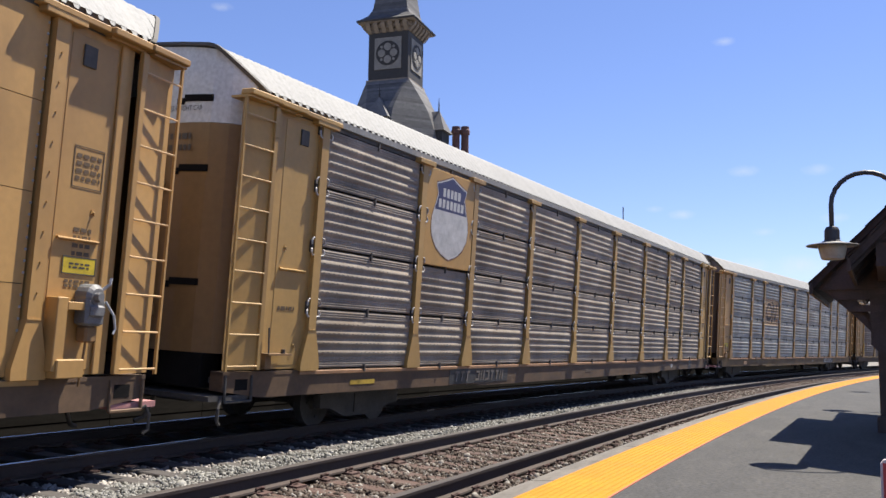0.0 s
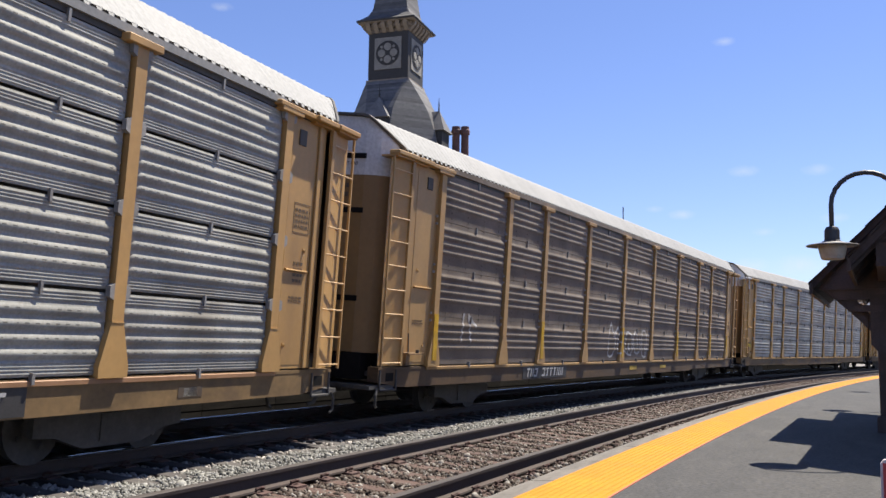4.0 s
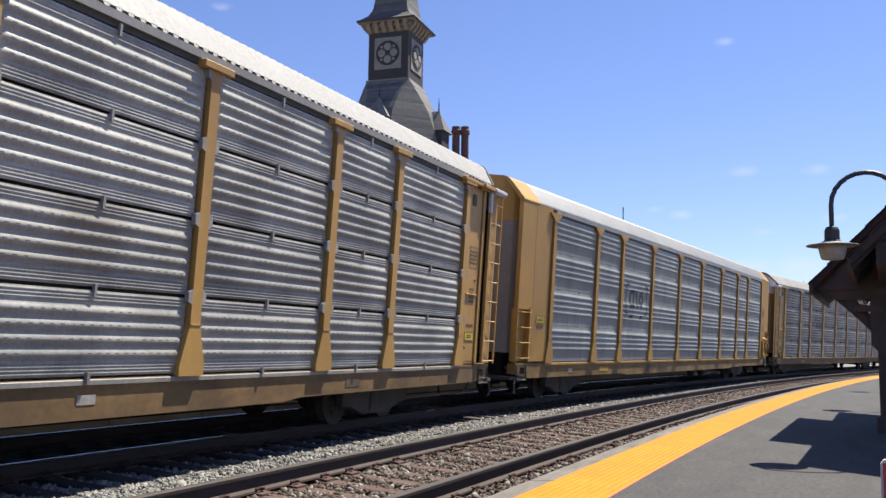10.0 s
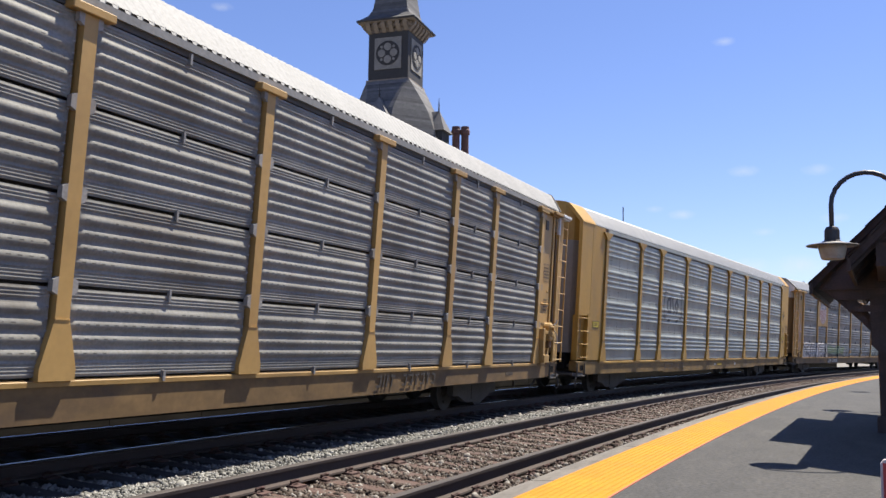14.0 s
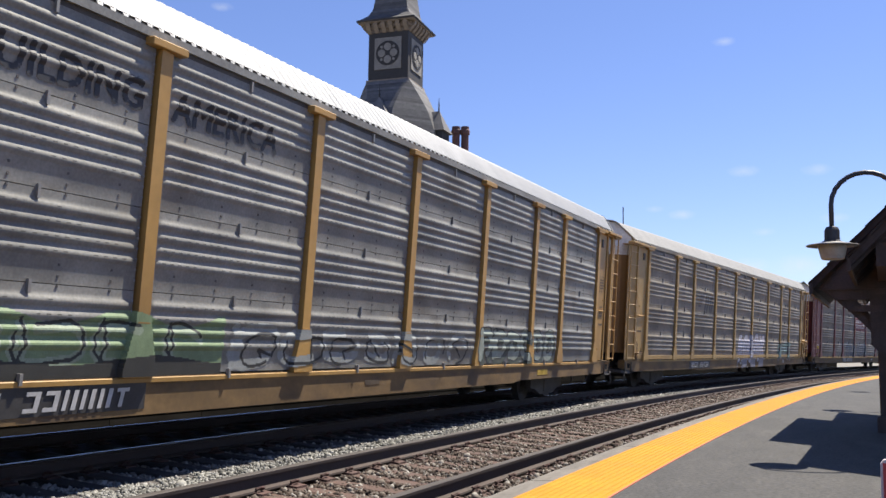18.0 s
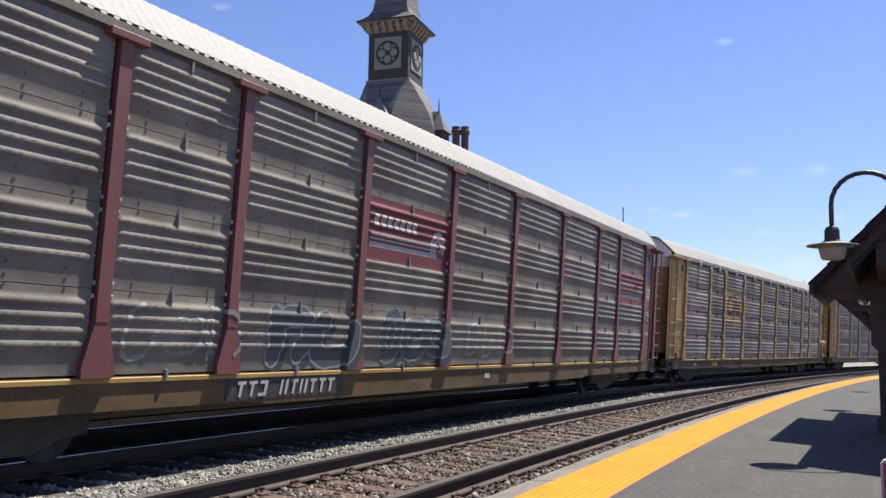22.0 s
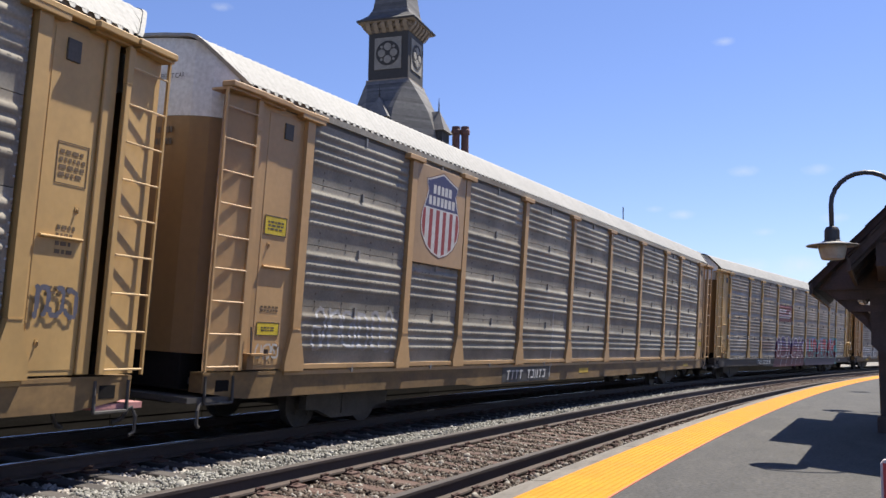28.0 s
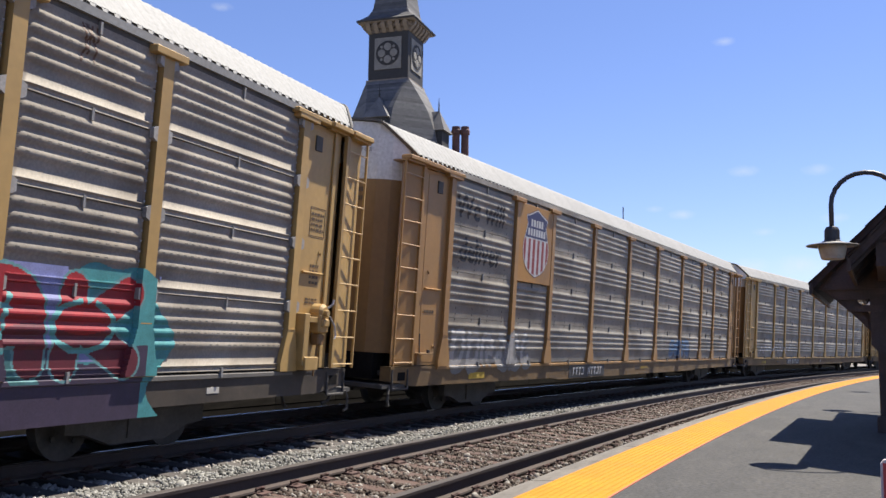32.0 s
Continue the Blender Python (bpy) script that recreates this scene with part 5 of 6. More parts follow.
        if spec.get("plate", 0) in (e, 2):
            pl = part("warning_plate", Soup().box(-0.23, 0.23, -0.004, 0, -0.09, 0.09), flat_ink((0.50, 0.37, 0.02)), c, "small yellow warning plate", m=pose(xc, y, 1.94 if late else 2.06 if spec["n"] < 0 else 1.50))
            part("plate_edge", frame_lines(0.46, 0.18, 0.012), M_LETTER, pl, m=pose(0, -0.004, 0))
            if spec["n"] == 13 and e == -1:
                up = part("warning_plate", Soup().box(-0.23, 0.23, -0.004, 0, -0.13, 0.13), flat_ink((0.50, 0.37, 0.02)), c, "larger yellow warning plate", m=pose(xc, y, 2.87))
                part("plate_edge", frame_lines(0.46, 0.26, 0.012), M_LETTER, up, m=pose(0, -0.004, 0))
                tagged(part("plate_writing", bars(3, 0.32, 0.14, 57), M_LETTER, up, m=pose(0, -0.004, 0)), kind="stuff")
            tagged(part("plate_writing", bars(2, 0.28, 0.07, seed + 4), M_LETTER, pl, m=pose(0, -0.004, 0)), kind="stuff")
        # reporting mark on the sill
    mark = spec.get("mark", -5.5)
    if mark is None:
        part("sill_tag", Soup().box(-10.25, -9.80, -1.602, -1.585, 0.67, 0.81), car_paint((0.36, 0.21, 0.11)), c, "small tan tag on the sill")
        mark = 7.0
    if spec["n"] == 0:
        box = part("tag_frame", Soup().box(TAG - 0.24, TAG + 0.24, -1.592, -1.585, 0.645, 0.875), flat_ink((0.20, 0.185, 0.165)), c, "pale framed tag box on the sill")
        for a, b, z0, z1 in ((-0.215, -0.012, 0.745, 0.86), (0.012, 0.215, 0.745, 0.86), (-0.215, 0.215, 0.66, 0.73)):
            part("tag_panel", Soup().box(TAG + a, TAG + b, -1.596, -1.592, z0, z1), flat_ink((0.040, 0.040, 0.044)), box)
    low = 0.61 if abs(mark) > 5.2 else 0.57
    if spec.get("mark_plate", True):
        part("sill_plate", Soup().box(mark - 1.3, mark + 1.3, -1.5905, -1.585, low, 0.882), flat_ink((0.040, 0.037, 0.036)), c, "black stencil plate")
    tagged(part("sill_mark", slanted_bars(2.2, 0.19, 3 + spec["n"] % 2, spec["n"] + 50), flat_ink(spec.get("mark_ink", (0.44, 0.43, 0.42))), c, "painted number on the sill", m=pose(mark, -1.5985, (low + 0.88) / 2)), kind="stuff")
    for k in range(3):
        rnd = random.Random(spec["n"] * 11 + k)
        x = rnd.choice((-10.8, -8.4, -0.2, 0.5, 3.0, 6.0, 8.3, 10.7))
        w, col = rnd.choice(((0.34, (0.50, 0.33, 0.04)), (0.12, (0.50, 0.47, 0.42)), (0.22, (0.10, 0.07, 0.045))))
        part("sill_patch", Soup().box(x - w, x + w, -1.5895, -1.585, 0.68 + k * 0.012, 0.80 - k * 0.012), sill_paint_of(col), c)
    if not late:
        for side in (-1, 1):
            tagged(part("door_writing", END_TEXT, M_LETTER, c, "black capitals on the white door top", m=pose(-door_at(0.62) - 0.012, side * -0.62, 4.62 if spec["n"] % 2 else 4.30) @ ON_LEFT_END), kind="stuff")
            tagged(part("door_number", bars(2, 0.5, 0.3, spec["n"] + 70), flat_ink((0.09, 0.07, 0.05)), c, m=pose(-door_at(0.62) - 0.008, side * -0.62, 3.86, 0, 0, -90)), kind="stuff")
    for job in spec.get("marks", ()):
        job(c, style)
    return c


def turned(me):
    key = (me.name, "turn")
    if key not in _cache:
        k = me.copy()
        k.transform(TURN)
        _cache[key] = k
    return _cache[key]


G["stile_short"] = Soup().box(13.40, 13.44, -1.62, -1.595, 0.98, 2.2).mesh("ladder_stile")
END_TEXT = text_mesh("EXCESS HEIGHT CAR", 0.095, 0.85)
AXLES = []
TAG = 10.92


# ---------- what each car carries ----------
def shield_plate(striped, plate_col=YELLOW):
    def job(c, style):
        a, b = BAYS[1]
        pl = part("emblem_plate", Soup().box(a - 0.02, b + 0.02, -1.632, -1.58, 2.715, 4.41, 0.006), car_paint(plate_col), c, "yellow plate with a shield emblem")
        marking(pl, "shield", "plain shield emblem", (a - 0.02, b + 0.02, 2.72, 4.41), shield_layers((a + b) / 2, 3.60, 1.36, 1.44, striped), style, flat=1.635, res=0.012)
    return job


def inside_text(words, size, x, z):
    """A test for places covered by lettering centred on x, z."""
    me = text_mesh(words, size)
    me.calc_loop_triangles()
    tris = [[me.vertices[k].co for k in t.vertices] for t in me.loop_triangles]

    def one(X, Z):
        u, v = X - x, Z - z
        hit = np.zeros(X.shape, bool)
        for a, b, c in tris:
            d1 = (u - a.x) * (b.y - a.y) - (v - a.y) * (b.x - a.x)
            d2 = (u - b.x) * (c.y - b.y) - (v - b.y) * (c.x - b.x)
            d3 = (u - c.x) * (a.y - c.y) - (v - c.y) * (a.x - c.x)
            hit |= ((d1 >= 0) & (d2 >= 0) & (d3 >= 0)) | ((d1 <= 0) & (d2 <= 0) & (d3 <= 0))
        return hit
    return lambda X, Z: one(X - 0.014, Z) | one(X + 0.014, Z) | one(X, Z - 0.012) | one(X, Z + 0.012)


def plain_words(words, x, z, size, col):
    half = 0.36 * size * len(words)
    return lambda c, style: marking(c, "slogan", "dark painted slogan", (x - half, x + half, z - size * 0.7, z + size * 0.7), [(inside_text(words, size * 1.08, x, z), col)], style)


def graffiti(box, layers):
    return lambda c, style: marking(c, "graffiti", "sprayed graffiti", box, layers, style)


def rust_runs(runs):
    """Ragged brown runs of rust down the sheets: (x, top, bottom) of each."""
    def job(c, style):
        for x, top, low in runs:
            rnd = random.Random(int(x * 10))
            lines = [[(x + rnd.uniform(-0.12, 0.12), top), (x + rnd.uniform(-0.14, 0.14), top - (top - low) * rnd.uniform(0.4, 1.0))] for _ in range(5)]
            marking(c, "rust_run", "brown run of rust", (x - 0.2, x + 0.2, low, top), [(strokes(lines, 0.013), (0.104, 0.055, 0.033))], style)
    return job


def ring_logo(x, z, col, back=None):
    """A loop and a wave of thick line on an optional plate."""
    loop = [(x - 0.52 + 0.44 * math.cos(a), z + 0.35 * math.sin(a)) for a in np.linspace(0.3, 6.2, 18)]
    lines = [loop, [(x + 0.10, z - 0.34), (x + 0.16, z + 0.32), (x + 0.30, z + 0.34), (x + 0.46, z - 0.30), (x + 0.60, z - 0.34), (x + 0.74, z + 0.10), (x + 0.78, z + 0.34)]]
    lay = ([(rect(x - 1.25, x + 1.15, z - 0.62, z + 0.62), back)] if back else []) + [(strokes(lines, 0.085), col)]
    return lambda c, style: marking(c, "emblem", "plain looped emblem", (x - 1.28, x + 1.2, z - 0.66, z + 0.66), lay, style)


def slanted_logo(x, z, col, k=1.0, back=None):
    """Slanting bars beside three blocky strokes and a row of small ones below."""
    lay = [(rect(x - 1.2, x + 1.25, z - 0.55, z + 0.5), back)] if back else []
    for i in range(4):
        zz = z + 0.28 - i * 0.13
        lay.append((lambda X, Z, zz=zz, i=i: (np.abs(Z - zz) < 0.035) & (X > x - 1.05 * k - 0.09 * i * 0 + (Z - z) * 0.5) & (X < x - 0.15 * k - 0.13 * i), col))
    s1 = [[(x + 0.05, z - 0.27), (x + 0.20, z + 0.27)], [(x + 0.32, z - 0.27), (x + 0.47, z + 0.27)], [(x + 0.98, z + 0.26), (x + 0.74, z + 0.24), (x + 0.66, z - 0.22), (x + 0.92, z - 0.26), (x + 1.02, z + 0.05)]]
    lay.append((strokes(s1, 0.085), col))
    for i in range(15):
        xx = x - 1.05 + i * 0.145
        if i != 7:
            lay.append((rect(xx, xx + 0.09, z - 0.46, z - 0.36), col))
    if not back:
        return lambda c, style: marking(c, "emblem", "dark slanted emblem", (x - 1.3, x + 1.3, z - 0.6, z + 0.55), lay, style)

    def job(c, style):
        pl = part("emblem_plate", Soup().box(x - 1.29, x + 1.29, -1.620, -1.58, z - 0.55, z + 0.52, 0.005), sheet_metal(back, 0.5, 0.2), c, "smooth silver plate with an emblem")
        marking(pl, "emblem", "dark slanted emblem", (x - 1.28, x + 1.28, z - 0.54, z + 0.51), lay[1:], style, flat=1.623)
    return job


def boxed_logo(x, z, col):
    lay = [(strokes([[(x - 0.75, z + 0.42), (x - 0.95, z + 0.42), (x - 0.95, z - 0.42), (x - 0.75, z - 0.42)], [(x + 0.75, z + 0.42), (x + 0.95, z + 0.42), (x + 0.95, z - 0.42), (x + 0.75, z - 0.42)]], 0.035), col),
           (strokes([[(x - 0.25, z + 0.2), (x - 0.55, z + 0.2), (x - 0.6, z), (x - 0.55, z - 0.2), (x - 0.25, z - 0.2), (x - 0.25, z + 0.2)], [(x - 0.05, z + 0.2), (x + 0.1, z - 0.2)], [(x + 0.25, z), (x + 0.43, z + 0.2), (x + 0.6, z), (x + 0.43, z - 0.2), (x + 0.25, z)]], 0.065), col)]
    for i in (-1, 1):
        lay.append((rect(x + i * 0.45 - 0.15, x + i * 0.45 + 0.15, z - 0.56, z - 0.46), col))
    return lambda c, style: marking(c, "emblem", "dark boxed emblem", (x - 1.1, x + 1.1, z - 0.6, z + 0.6), lay, style)


def wheel_logo(x, z, w, h, back, fore=(0.429, 0.417, 0.404)):
    """A red field with a row of blocks, three pale bars and a double hook at their end."""
    lay = [(rect(x - w / 2, x + w / 2, z - h / 2, z + h / 2), back)]
    for i in range(7):
        xx = x - w * 0.44 + i * w * 0.074
        lay.append((rect(xx, xx + w * 0.052, z + h * 0.03, z + h * 0.22), fore))
    cx, cz = x + w * 0.35, z - h * 0.10
    for r in (0.235, 0.125):
        lay.append((strokes([bow(cx, cz, h * r, h * r, -20, 190), [(cx - h * r, cz), (cx - h * r * 0.9, cz - h * 0.10)]], h * 0.040), fore))
    for zz, half in ((-0.10, 0.018), (-0.165, 0.018), (-0.25, 0.036)):
        lay.append((rect(x - w * 0.47, cx, z + h * (zz - half), z + h * (zz + half)), fore))
    return lambda c, style: marking(c, "emblem", "red field with pale bars and a hook", (x - w / 2 - 0.02, x + w / 2 + 0.02, z - h / 2 - 0.02, z + h / 2 + 0.02), lay, style)


def stripe_posts(posts, top):
    """Bright yellow bands low on some posts."""
    def job(c, style):
        for i in posts:
            part("post_band", Soup().box(POSTS[i] - 0.075, POSTS[i] + 0.075, -1.652, -1.6405, 1.05, top), flat_ink((0.521, 0.306, 0.006)), c, "bright yellow patch on a post")
    return job


CARS = [
    dict(n=-1, style="flat", col=(0.404, 0.234, 0.078), panel=((0.404, 0.234, 0.078), 0.6, 0.0), brake=True, plate=1, label="yellow autorack car with a hand brake on its end bay"),
    dict(n=0, style="ribbed", col=(0.391, 0.241, 0.078), lip=(0.28, 0.15, 0.075), panel=((0.308, 0.266, 0.234), 0.62, 0.1), label="yellow autorack car with brown-grey panels and a white shield", marks=[shield_plate(False)], mark=-6.6, mark_ink=(0.15, 0.125, 0.105)),
    dict(n=1, style="ribbed", col=(0.391, 0.228, 0.078), lip=(0.28, 0.15, 0.075), mark=None, panel=((0.325, 0.325, 0.320), 0.5, 0.3), door=(0.120, 0.094, 0.080), ribbed_door=True, label="yellow autorack car with blue-grey panels and brown end doors", plate=-1, marks=[ring_logo(-5.9, 3.1, (0.049, 0.033, 0.023), (0.33, 0.225, 0.12))]),
    dict(n=2, style="plain", sill=(0.100, 0.057, 0.025), col=(0.378, 0.228, 0.084), panel=((0.182, 0.150, 0.130), 0.6, 0.2), label="tan autorack car with brown panels and yellow post patches", marks=[stripe_posts((0, 2, 4, 6, 8, 9), 1.88), graffiti((-2.8, 1.3, 1.0, 2.1), [(strokes(fat_letters(-2.65, 1.15, 1.05, 1.85, 5, 21) + tag_lines(-2.6, -1.5, 1.6, 2.0, 22, 5), 0.03), (0.391, 0.378, 0.364))]), graffiti((-11.4, -10.4, 1.3, 2.0), [(strokes([[(-11.2, 1.4), (-11.1, 1.9)], [(-10.8, 1.4), (-10.9, 1.9), (-10.6, 1.7)]], 0.03), (0.326, 0.312, 0.306))])], mark=-6.9),
    dict(n=3, style="ribbed", col=(0.404, 0.234, 0.065), panel=((0.308, 0.310, 0.308), 0.42, 0.5), plate=2, label="yellow autorack car with clean silver panels", mark=-8.3, mark_plate=False, mark_ink=(0.05, 0.045, 0.04)),
    dict(n=4, style="ribbed", col=(0.391, 0.228, 0.062), panel=((0.348, 0.350, 0.348), 0.40, 0.5), plate=1, label="yellow autorack car with bright silver panels and a dark emblem", marks=[slanted_logo(-5.9, 2.95, (0.023, 0.023, 0.026), back=(0.245, 0.250, 0.255))], mark=-6.4),
    dict(n=5, style="plain", late=True, col=(0.373, 0.210, 0.043), panel=((0.278, 0.288, 0.286), 0.42, 0.5), plate=2, brake=True, label="bright yellow autorack car with smooth ends and silver panels", mark_plate=False, mark_ink=(0.12, 0.08, 0.05), marks=[boxed_logo(-5.9, 2.75, (0.033, 0.036, 0.039))], mark=-3.5),
    dict(n=6, style="ribbed", col=(0.391, 0.241, 0.078), panel=((0.240, 0.238, 0.236), 0.48, 0.4), plate=-1, brake=True, label="yellow autorack car with grey panels and scrawled end bay", marks=[slanted_logo(-5.9, 2.9, (0.065, 0.065, 0.069), 0.6), graffiti((-13.2, -12.45, 1.05, 1.5), [(strokes(fat_letters(-13.12, -12.62, 1.32, 1.44, 4, 4) + fat_letters(-13.1, -12.75, 1.12, 1.24, 3, 5), 0.012), (0.065, 0.065, 0.084))])], mark=5.9, mark_plate=False, mark_ink=(0.05, 0.038, 0.028)),
    dict(n=7, style="plain", late=True, col=(0.385, 0.221, 0.040), panel=((0.335, 0.340, 0.320), 0.36, 0.55), plate=2, mark_plate=False, mark_ink=(0.12, 0.08, 0.05), label="bright yellow autorack car with shining silver panels", marks=[boxed_logo(-5.9, 2.75, (0.078, 0.084, 0.092))]),
    dict(n=8, style="plain", col=(0.404, 0.234, 0.065), panel=((0.254, 0.254, 0.254), 0.45, 0.4), label="yellow autorack car with a striped shield and graffiti along the bottom", marks=[graffiti((-13.2, -12.46, 1.2, 3.5), [(strokes(fat_letters(-13.12, -12.6, 1.3, 2.2, 1, 301) + fat_letters(-13.12, -12.6, 2.1, 3.3, 1, 302) + tag_lines(-13.1, -12.6, 1.4, 3.2, 303, 8), 0.022), (0.364, 0.260, 0.234))]), 
        shield_plate(True), plain_words("BUILDING", -5.72, 3.84, 0.42, (0.033, 0.033, 0.036)), plain_words("AMERICA", -3.32, 3.84, 0.42, (0.033, 0.033, 0.036)),
        graffiti((-12.3, -7.05, 0.95, 2.0), [(lambda X, Z: Z < 1.62 + 0.16 * np.sin(X * 2.1), (0.42, 0.40, 0.385))] + piece((0.44, 0.425, 0.41), (0.019, 0.019, 0.019), (0.195, 0.176, 0.169), fat_letters(-12.2, -7.3, 1.08, 1.72, 8, 31), 0.075, 0.035)),
        graffiti((-7.2, -3.1, 0.95, 1.75), [(lambda X, Z: Z < 1.55 + 0.08 * np.sin(X * 3.7), (0.176, 0.241, 0.130)), (strokes(fat_letters(-7.0, -3.3, 1.02, 1.5, 4, 33), 0.05), (0.260, 0.312, 0.222)), (strokes(fat_letters(-7.0, -3.3, 1.0, 1.56, 4, 33), 0.018), (0.026, 0.029, 0.026)), (lambda X, Z: Z < 1.12 + 0.05 * np.sin(X * 2.6), (0.033, 0.033, 0.029))]),
        graffiti((-3.1, 4.1, 0.95, 1.65), [(strokes(fat_letters(-3.0, 4.0, 1.05, 1.5, 7, 36), 0.07), (0.274, 0.287, 0.274)), (strokes(fat_letters(-2.9, 4.1, 1.0, 1.45, 7, 37), 0.02), (0.026, 0.026, 0.026))]),
        graffiti((4.2, 9.2, 0.95, 1.75), piece((0.274, 0.306, 0.260), (0.026, 0.026, 0.026), (0.078, 0.092, 0.071), fat_letters(4.4, 9.0, 1.08, 1.6, 6, 35), 0.085, 0.025))], mark=-5.6),
    dict(n=9, style="plain", kick=True, lip=(0.358, 0.222, 0.059), col=(0.378, 0.241, 0.084), panel=((0.253, 0.231, 0.208), 0.55, 0.25), label="faded yellow autorack car with rusty panels and white graffiti", marks=[
        slanted_logo(-5.9, 3.0, (0.059, 0.055, 0.052), 0.7),
        graffiti((-1.0, 4.2, 0.55, 2.2), [(strokes(row_of(("arch", "ring", "double", "arch", "fork"), -0.75, 3.95, 0.98, 1.78, 4), 0.24), (0.085, 0.070, 0.115)), (strokes(row_of(("arch", "ring", "double", "arch", "fork"), -0.75, 3.95, 0.98, 1.78, 4), 0.215), (0.40, 0.39, 0.43)), (strokes(row_of(("arch", "ring", "double", "arch", "fork"), -0.75, 3.95, 0.98, 1.78, 4), 0.020), (0.080, 0.066, 0.110)), (lambda X, Z: (Z < 0.95) & (np.sin(X * 4.1) > -0.2) & (X > -0.8) & (X < 3.9), (0.20, 0.19, 0.22))]),
        graffiti((6.6, 10.3, 0.72, 1.95), piece((0.157, 0.234, 0.209), (0.019, 0.019, 0.019), (0.182, 0.143, 0.136), fat_letters(6.85, 10.0, 0.95, 1.62, 6, 43), 0.085, 0.03))], brake=True, mark=-6.2),
    dict(n=10, style="plain", plate=-1, col=(0.163, 0.059, 0.057), sill=(0.132, 0.080, 0.028), lip=(0.326, 0.209, 0.059), panel=((0.209, 0.196, 0.180), 0.55, 0.3), door=(0.111, 0.029, 0.032), label="dark red autorack car with weathered grey panels", marks=[graffiti((-13.1, -12.7, 2.1, 3.3), [(strokes(fat_letters(-13.02, -12.8, 2.2, 2.7, 1, 305) + fat_letters(-13.0, -12.78, 2.75, 3.15, 1, 306), 0.010), (0.326, 0.287, 0.280))]), 
        wheel_logo(-2.95, 3.1, 2.74, 0.98, (0.143, 0.029, 0.033)), wheel_logo(10.8, 3.05, 2.6, 0.9, (0.143, 0.039, 0.039), (0.234, 0.195, 0.182)),
        graffiti((-9.2, -7.0, 1.0, 1.9), [(strokes(fat_letters(-9.1, -7.1, 1.1, 1.75, 3, 50), 0.03), (0.234, 0.228, 0.222))]), graffiti((-6.9, -4.2, 0.95, 2.0), piece((0.065, 0.078, 0.092), (0.260, 0.260, 0.267), (0.046, 0.052, 0.059), fat_letters(-6.6, -4.5, 1.1, 1.75, 2, 51), 0.13, 0.03)), graffiti((-4.0, -1.2, 0.95, 2.0), piece((0.071, 0.084, 0.098), (0.234, 0.234, 0.241), (0.046, 0.052, 0.059), fat_letters(-3.8, -1.4, 1.1, 1.78, 3, 52), 0.10, 0.025)), graffiti((-0.8, 1.8, 1.0, 1.9), [(strokes(fat_letters(-0.7, 1.6, 1.1, 1.75, 3, 54), 0.03), (0.247, 0.260, 0.247))]),
        graffiti((9.0, 12.2, 1.0, 1.7), [(strokes(tag_lines(9.2, 11.2, 1.2, 1.6, 53, 6), 0.014), (0.299, 0.287, 0.267))])], mark=-6.0),
    dict(n=11, style="ribbed", cap="none", sill=(0.087, 0.048, 0.022), col=(0.364, 0.222, 0.071), mark_plate=False, mark_ink=(0.05, 0.036, 0.028), panel=((0.228, 0.206, 0.186), 0.55, 0.25), bay_paint={0: pressed_sheet((0.315, 0.280, 0.245), 0.55, 0.25, RIB_START["ribbed"]), 2: pressed_sheet((0.275, 0.248, 0.220), 0.55, 0.25, RIB_START["ribbed"])}, brake=True, label="yellow autorack car with weathered panels and a dark looped emblem", marks=[rust_runs(((-10.9, 4.35, 3.5), (-7.9, 3.55, 2.9), (-3.0, 4.35, 3.7), (3.1, 4.35, 3.8))), 
        ring_logo(-5.9, 3.1, (0.033, 0.029, 0.026), (0.326, 0.202, 0.052)), graffiti((5.5, 7.2, 1.1, 1.6), [(strokes([[(5.66, 1.18), (5.66, 1.42)]] + fat_letters(6.1, 7.05, 1.2, 1.48, 2, 61), 0.03), (0.358, 0.345, 0.326))]), graffiti((7.7, 8.9, 1.15, 1.5), [(strokes(fat_letters(7.75, 8.8, 1.24, 1.4, 3, 62), 0.03), (0.358, 0.345, 0.326))])]),
    dict(n=12, style="plain", col=(0.378, 0.241, 0.092), panel=((0.261, 0.241, 0.221), 0.55, 0.3), label="tan autorack car with grey panels and a large white throw-up", marks=[graffiti((12.47, 13.12, 1.4, 1.95), [(strokes(fat_letters(12.52, 13.08, 1.52, 1.86, 3, 308), 0.026), (0.071, 0.071, 0.098))]), 
        slanted_logo(-5.9, 3.0, (0.092, 0.084, 0.081), 0.5),
        graffiti((-6.9, -3.9, 1.0, 1.95), piece((0.130, 0.130, 0.136), (0.312, 0.306, 0.299), (0.065, 0.065, 0.071), fat_letters(-6.7, -4.1, 1.15, 1.8, 3, 71), 0.07, 0.03)),
        graffiti((-0.8, 4.5, 1.0, 1.9), piece((0.274, 0.274, 0.280), (0.065, 0.065, 0.071), (0.163, 0.163, 0.169), fat_letters(-0.6, 4.3, 1.1, 1.8, 6, 73), 0.08, 0.03)),
        graffiti((4.6, 9.5, 0.62, 2.25), throw_up(4.8, 9.3, 2.10, 0.93, 0.72, (0.046, 0.045, 0.050), (0.46, 0.45, 0.46)))], plate=0, mark=-6.0),
    dict(n=13, style="plain", kick=True, lip=(0.358, 0.228, 0.104), col=(0.391, 0.244, 0.111), panel=((0.257, 0.242, 0.222), 0.52, 0.3), plate=2, label="tan autorack car with a striped shield on its plate", marks=[graffiti((-13.2, -12.5, 1.0, 1.4), [(strokes(fat_letters(-13.1, -12.6, 1.1, 1.32, 3, 310), 0.014), (0.391, 0.378, 0.358))]), 
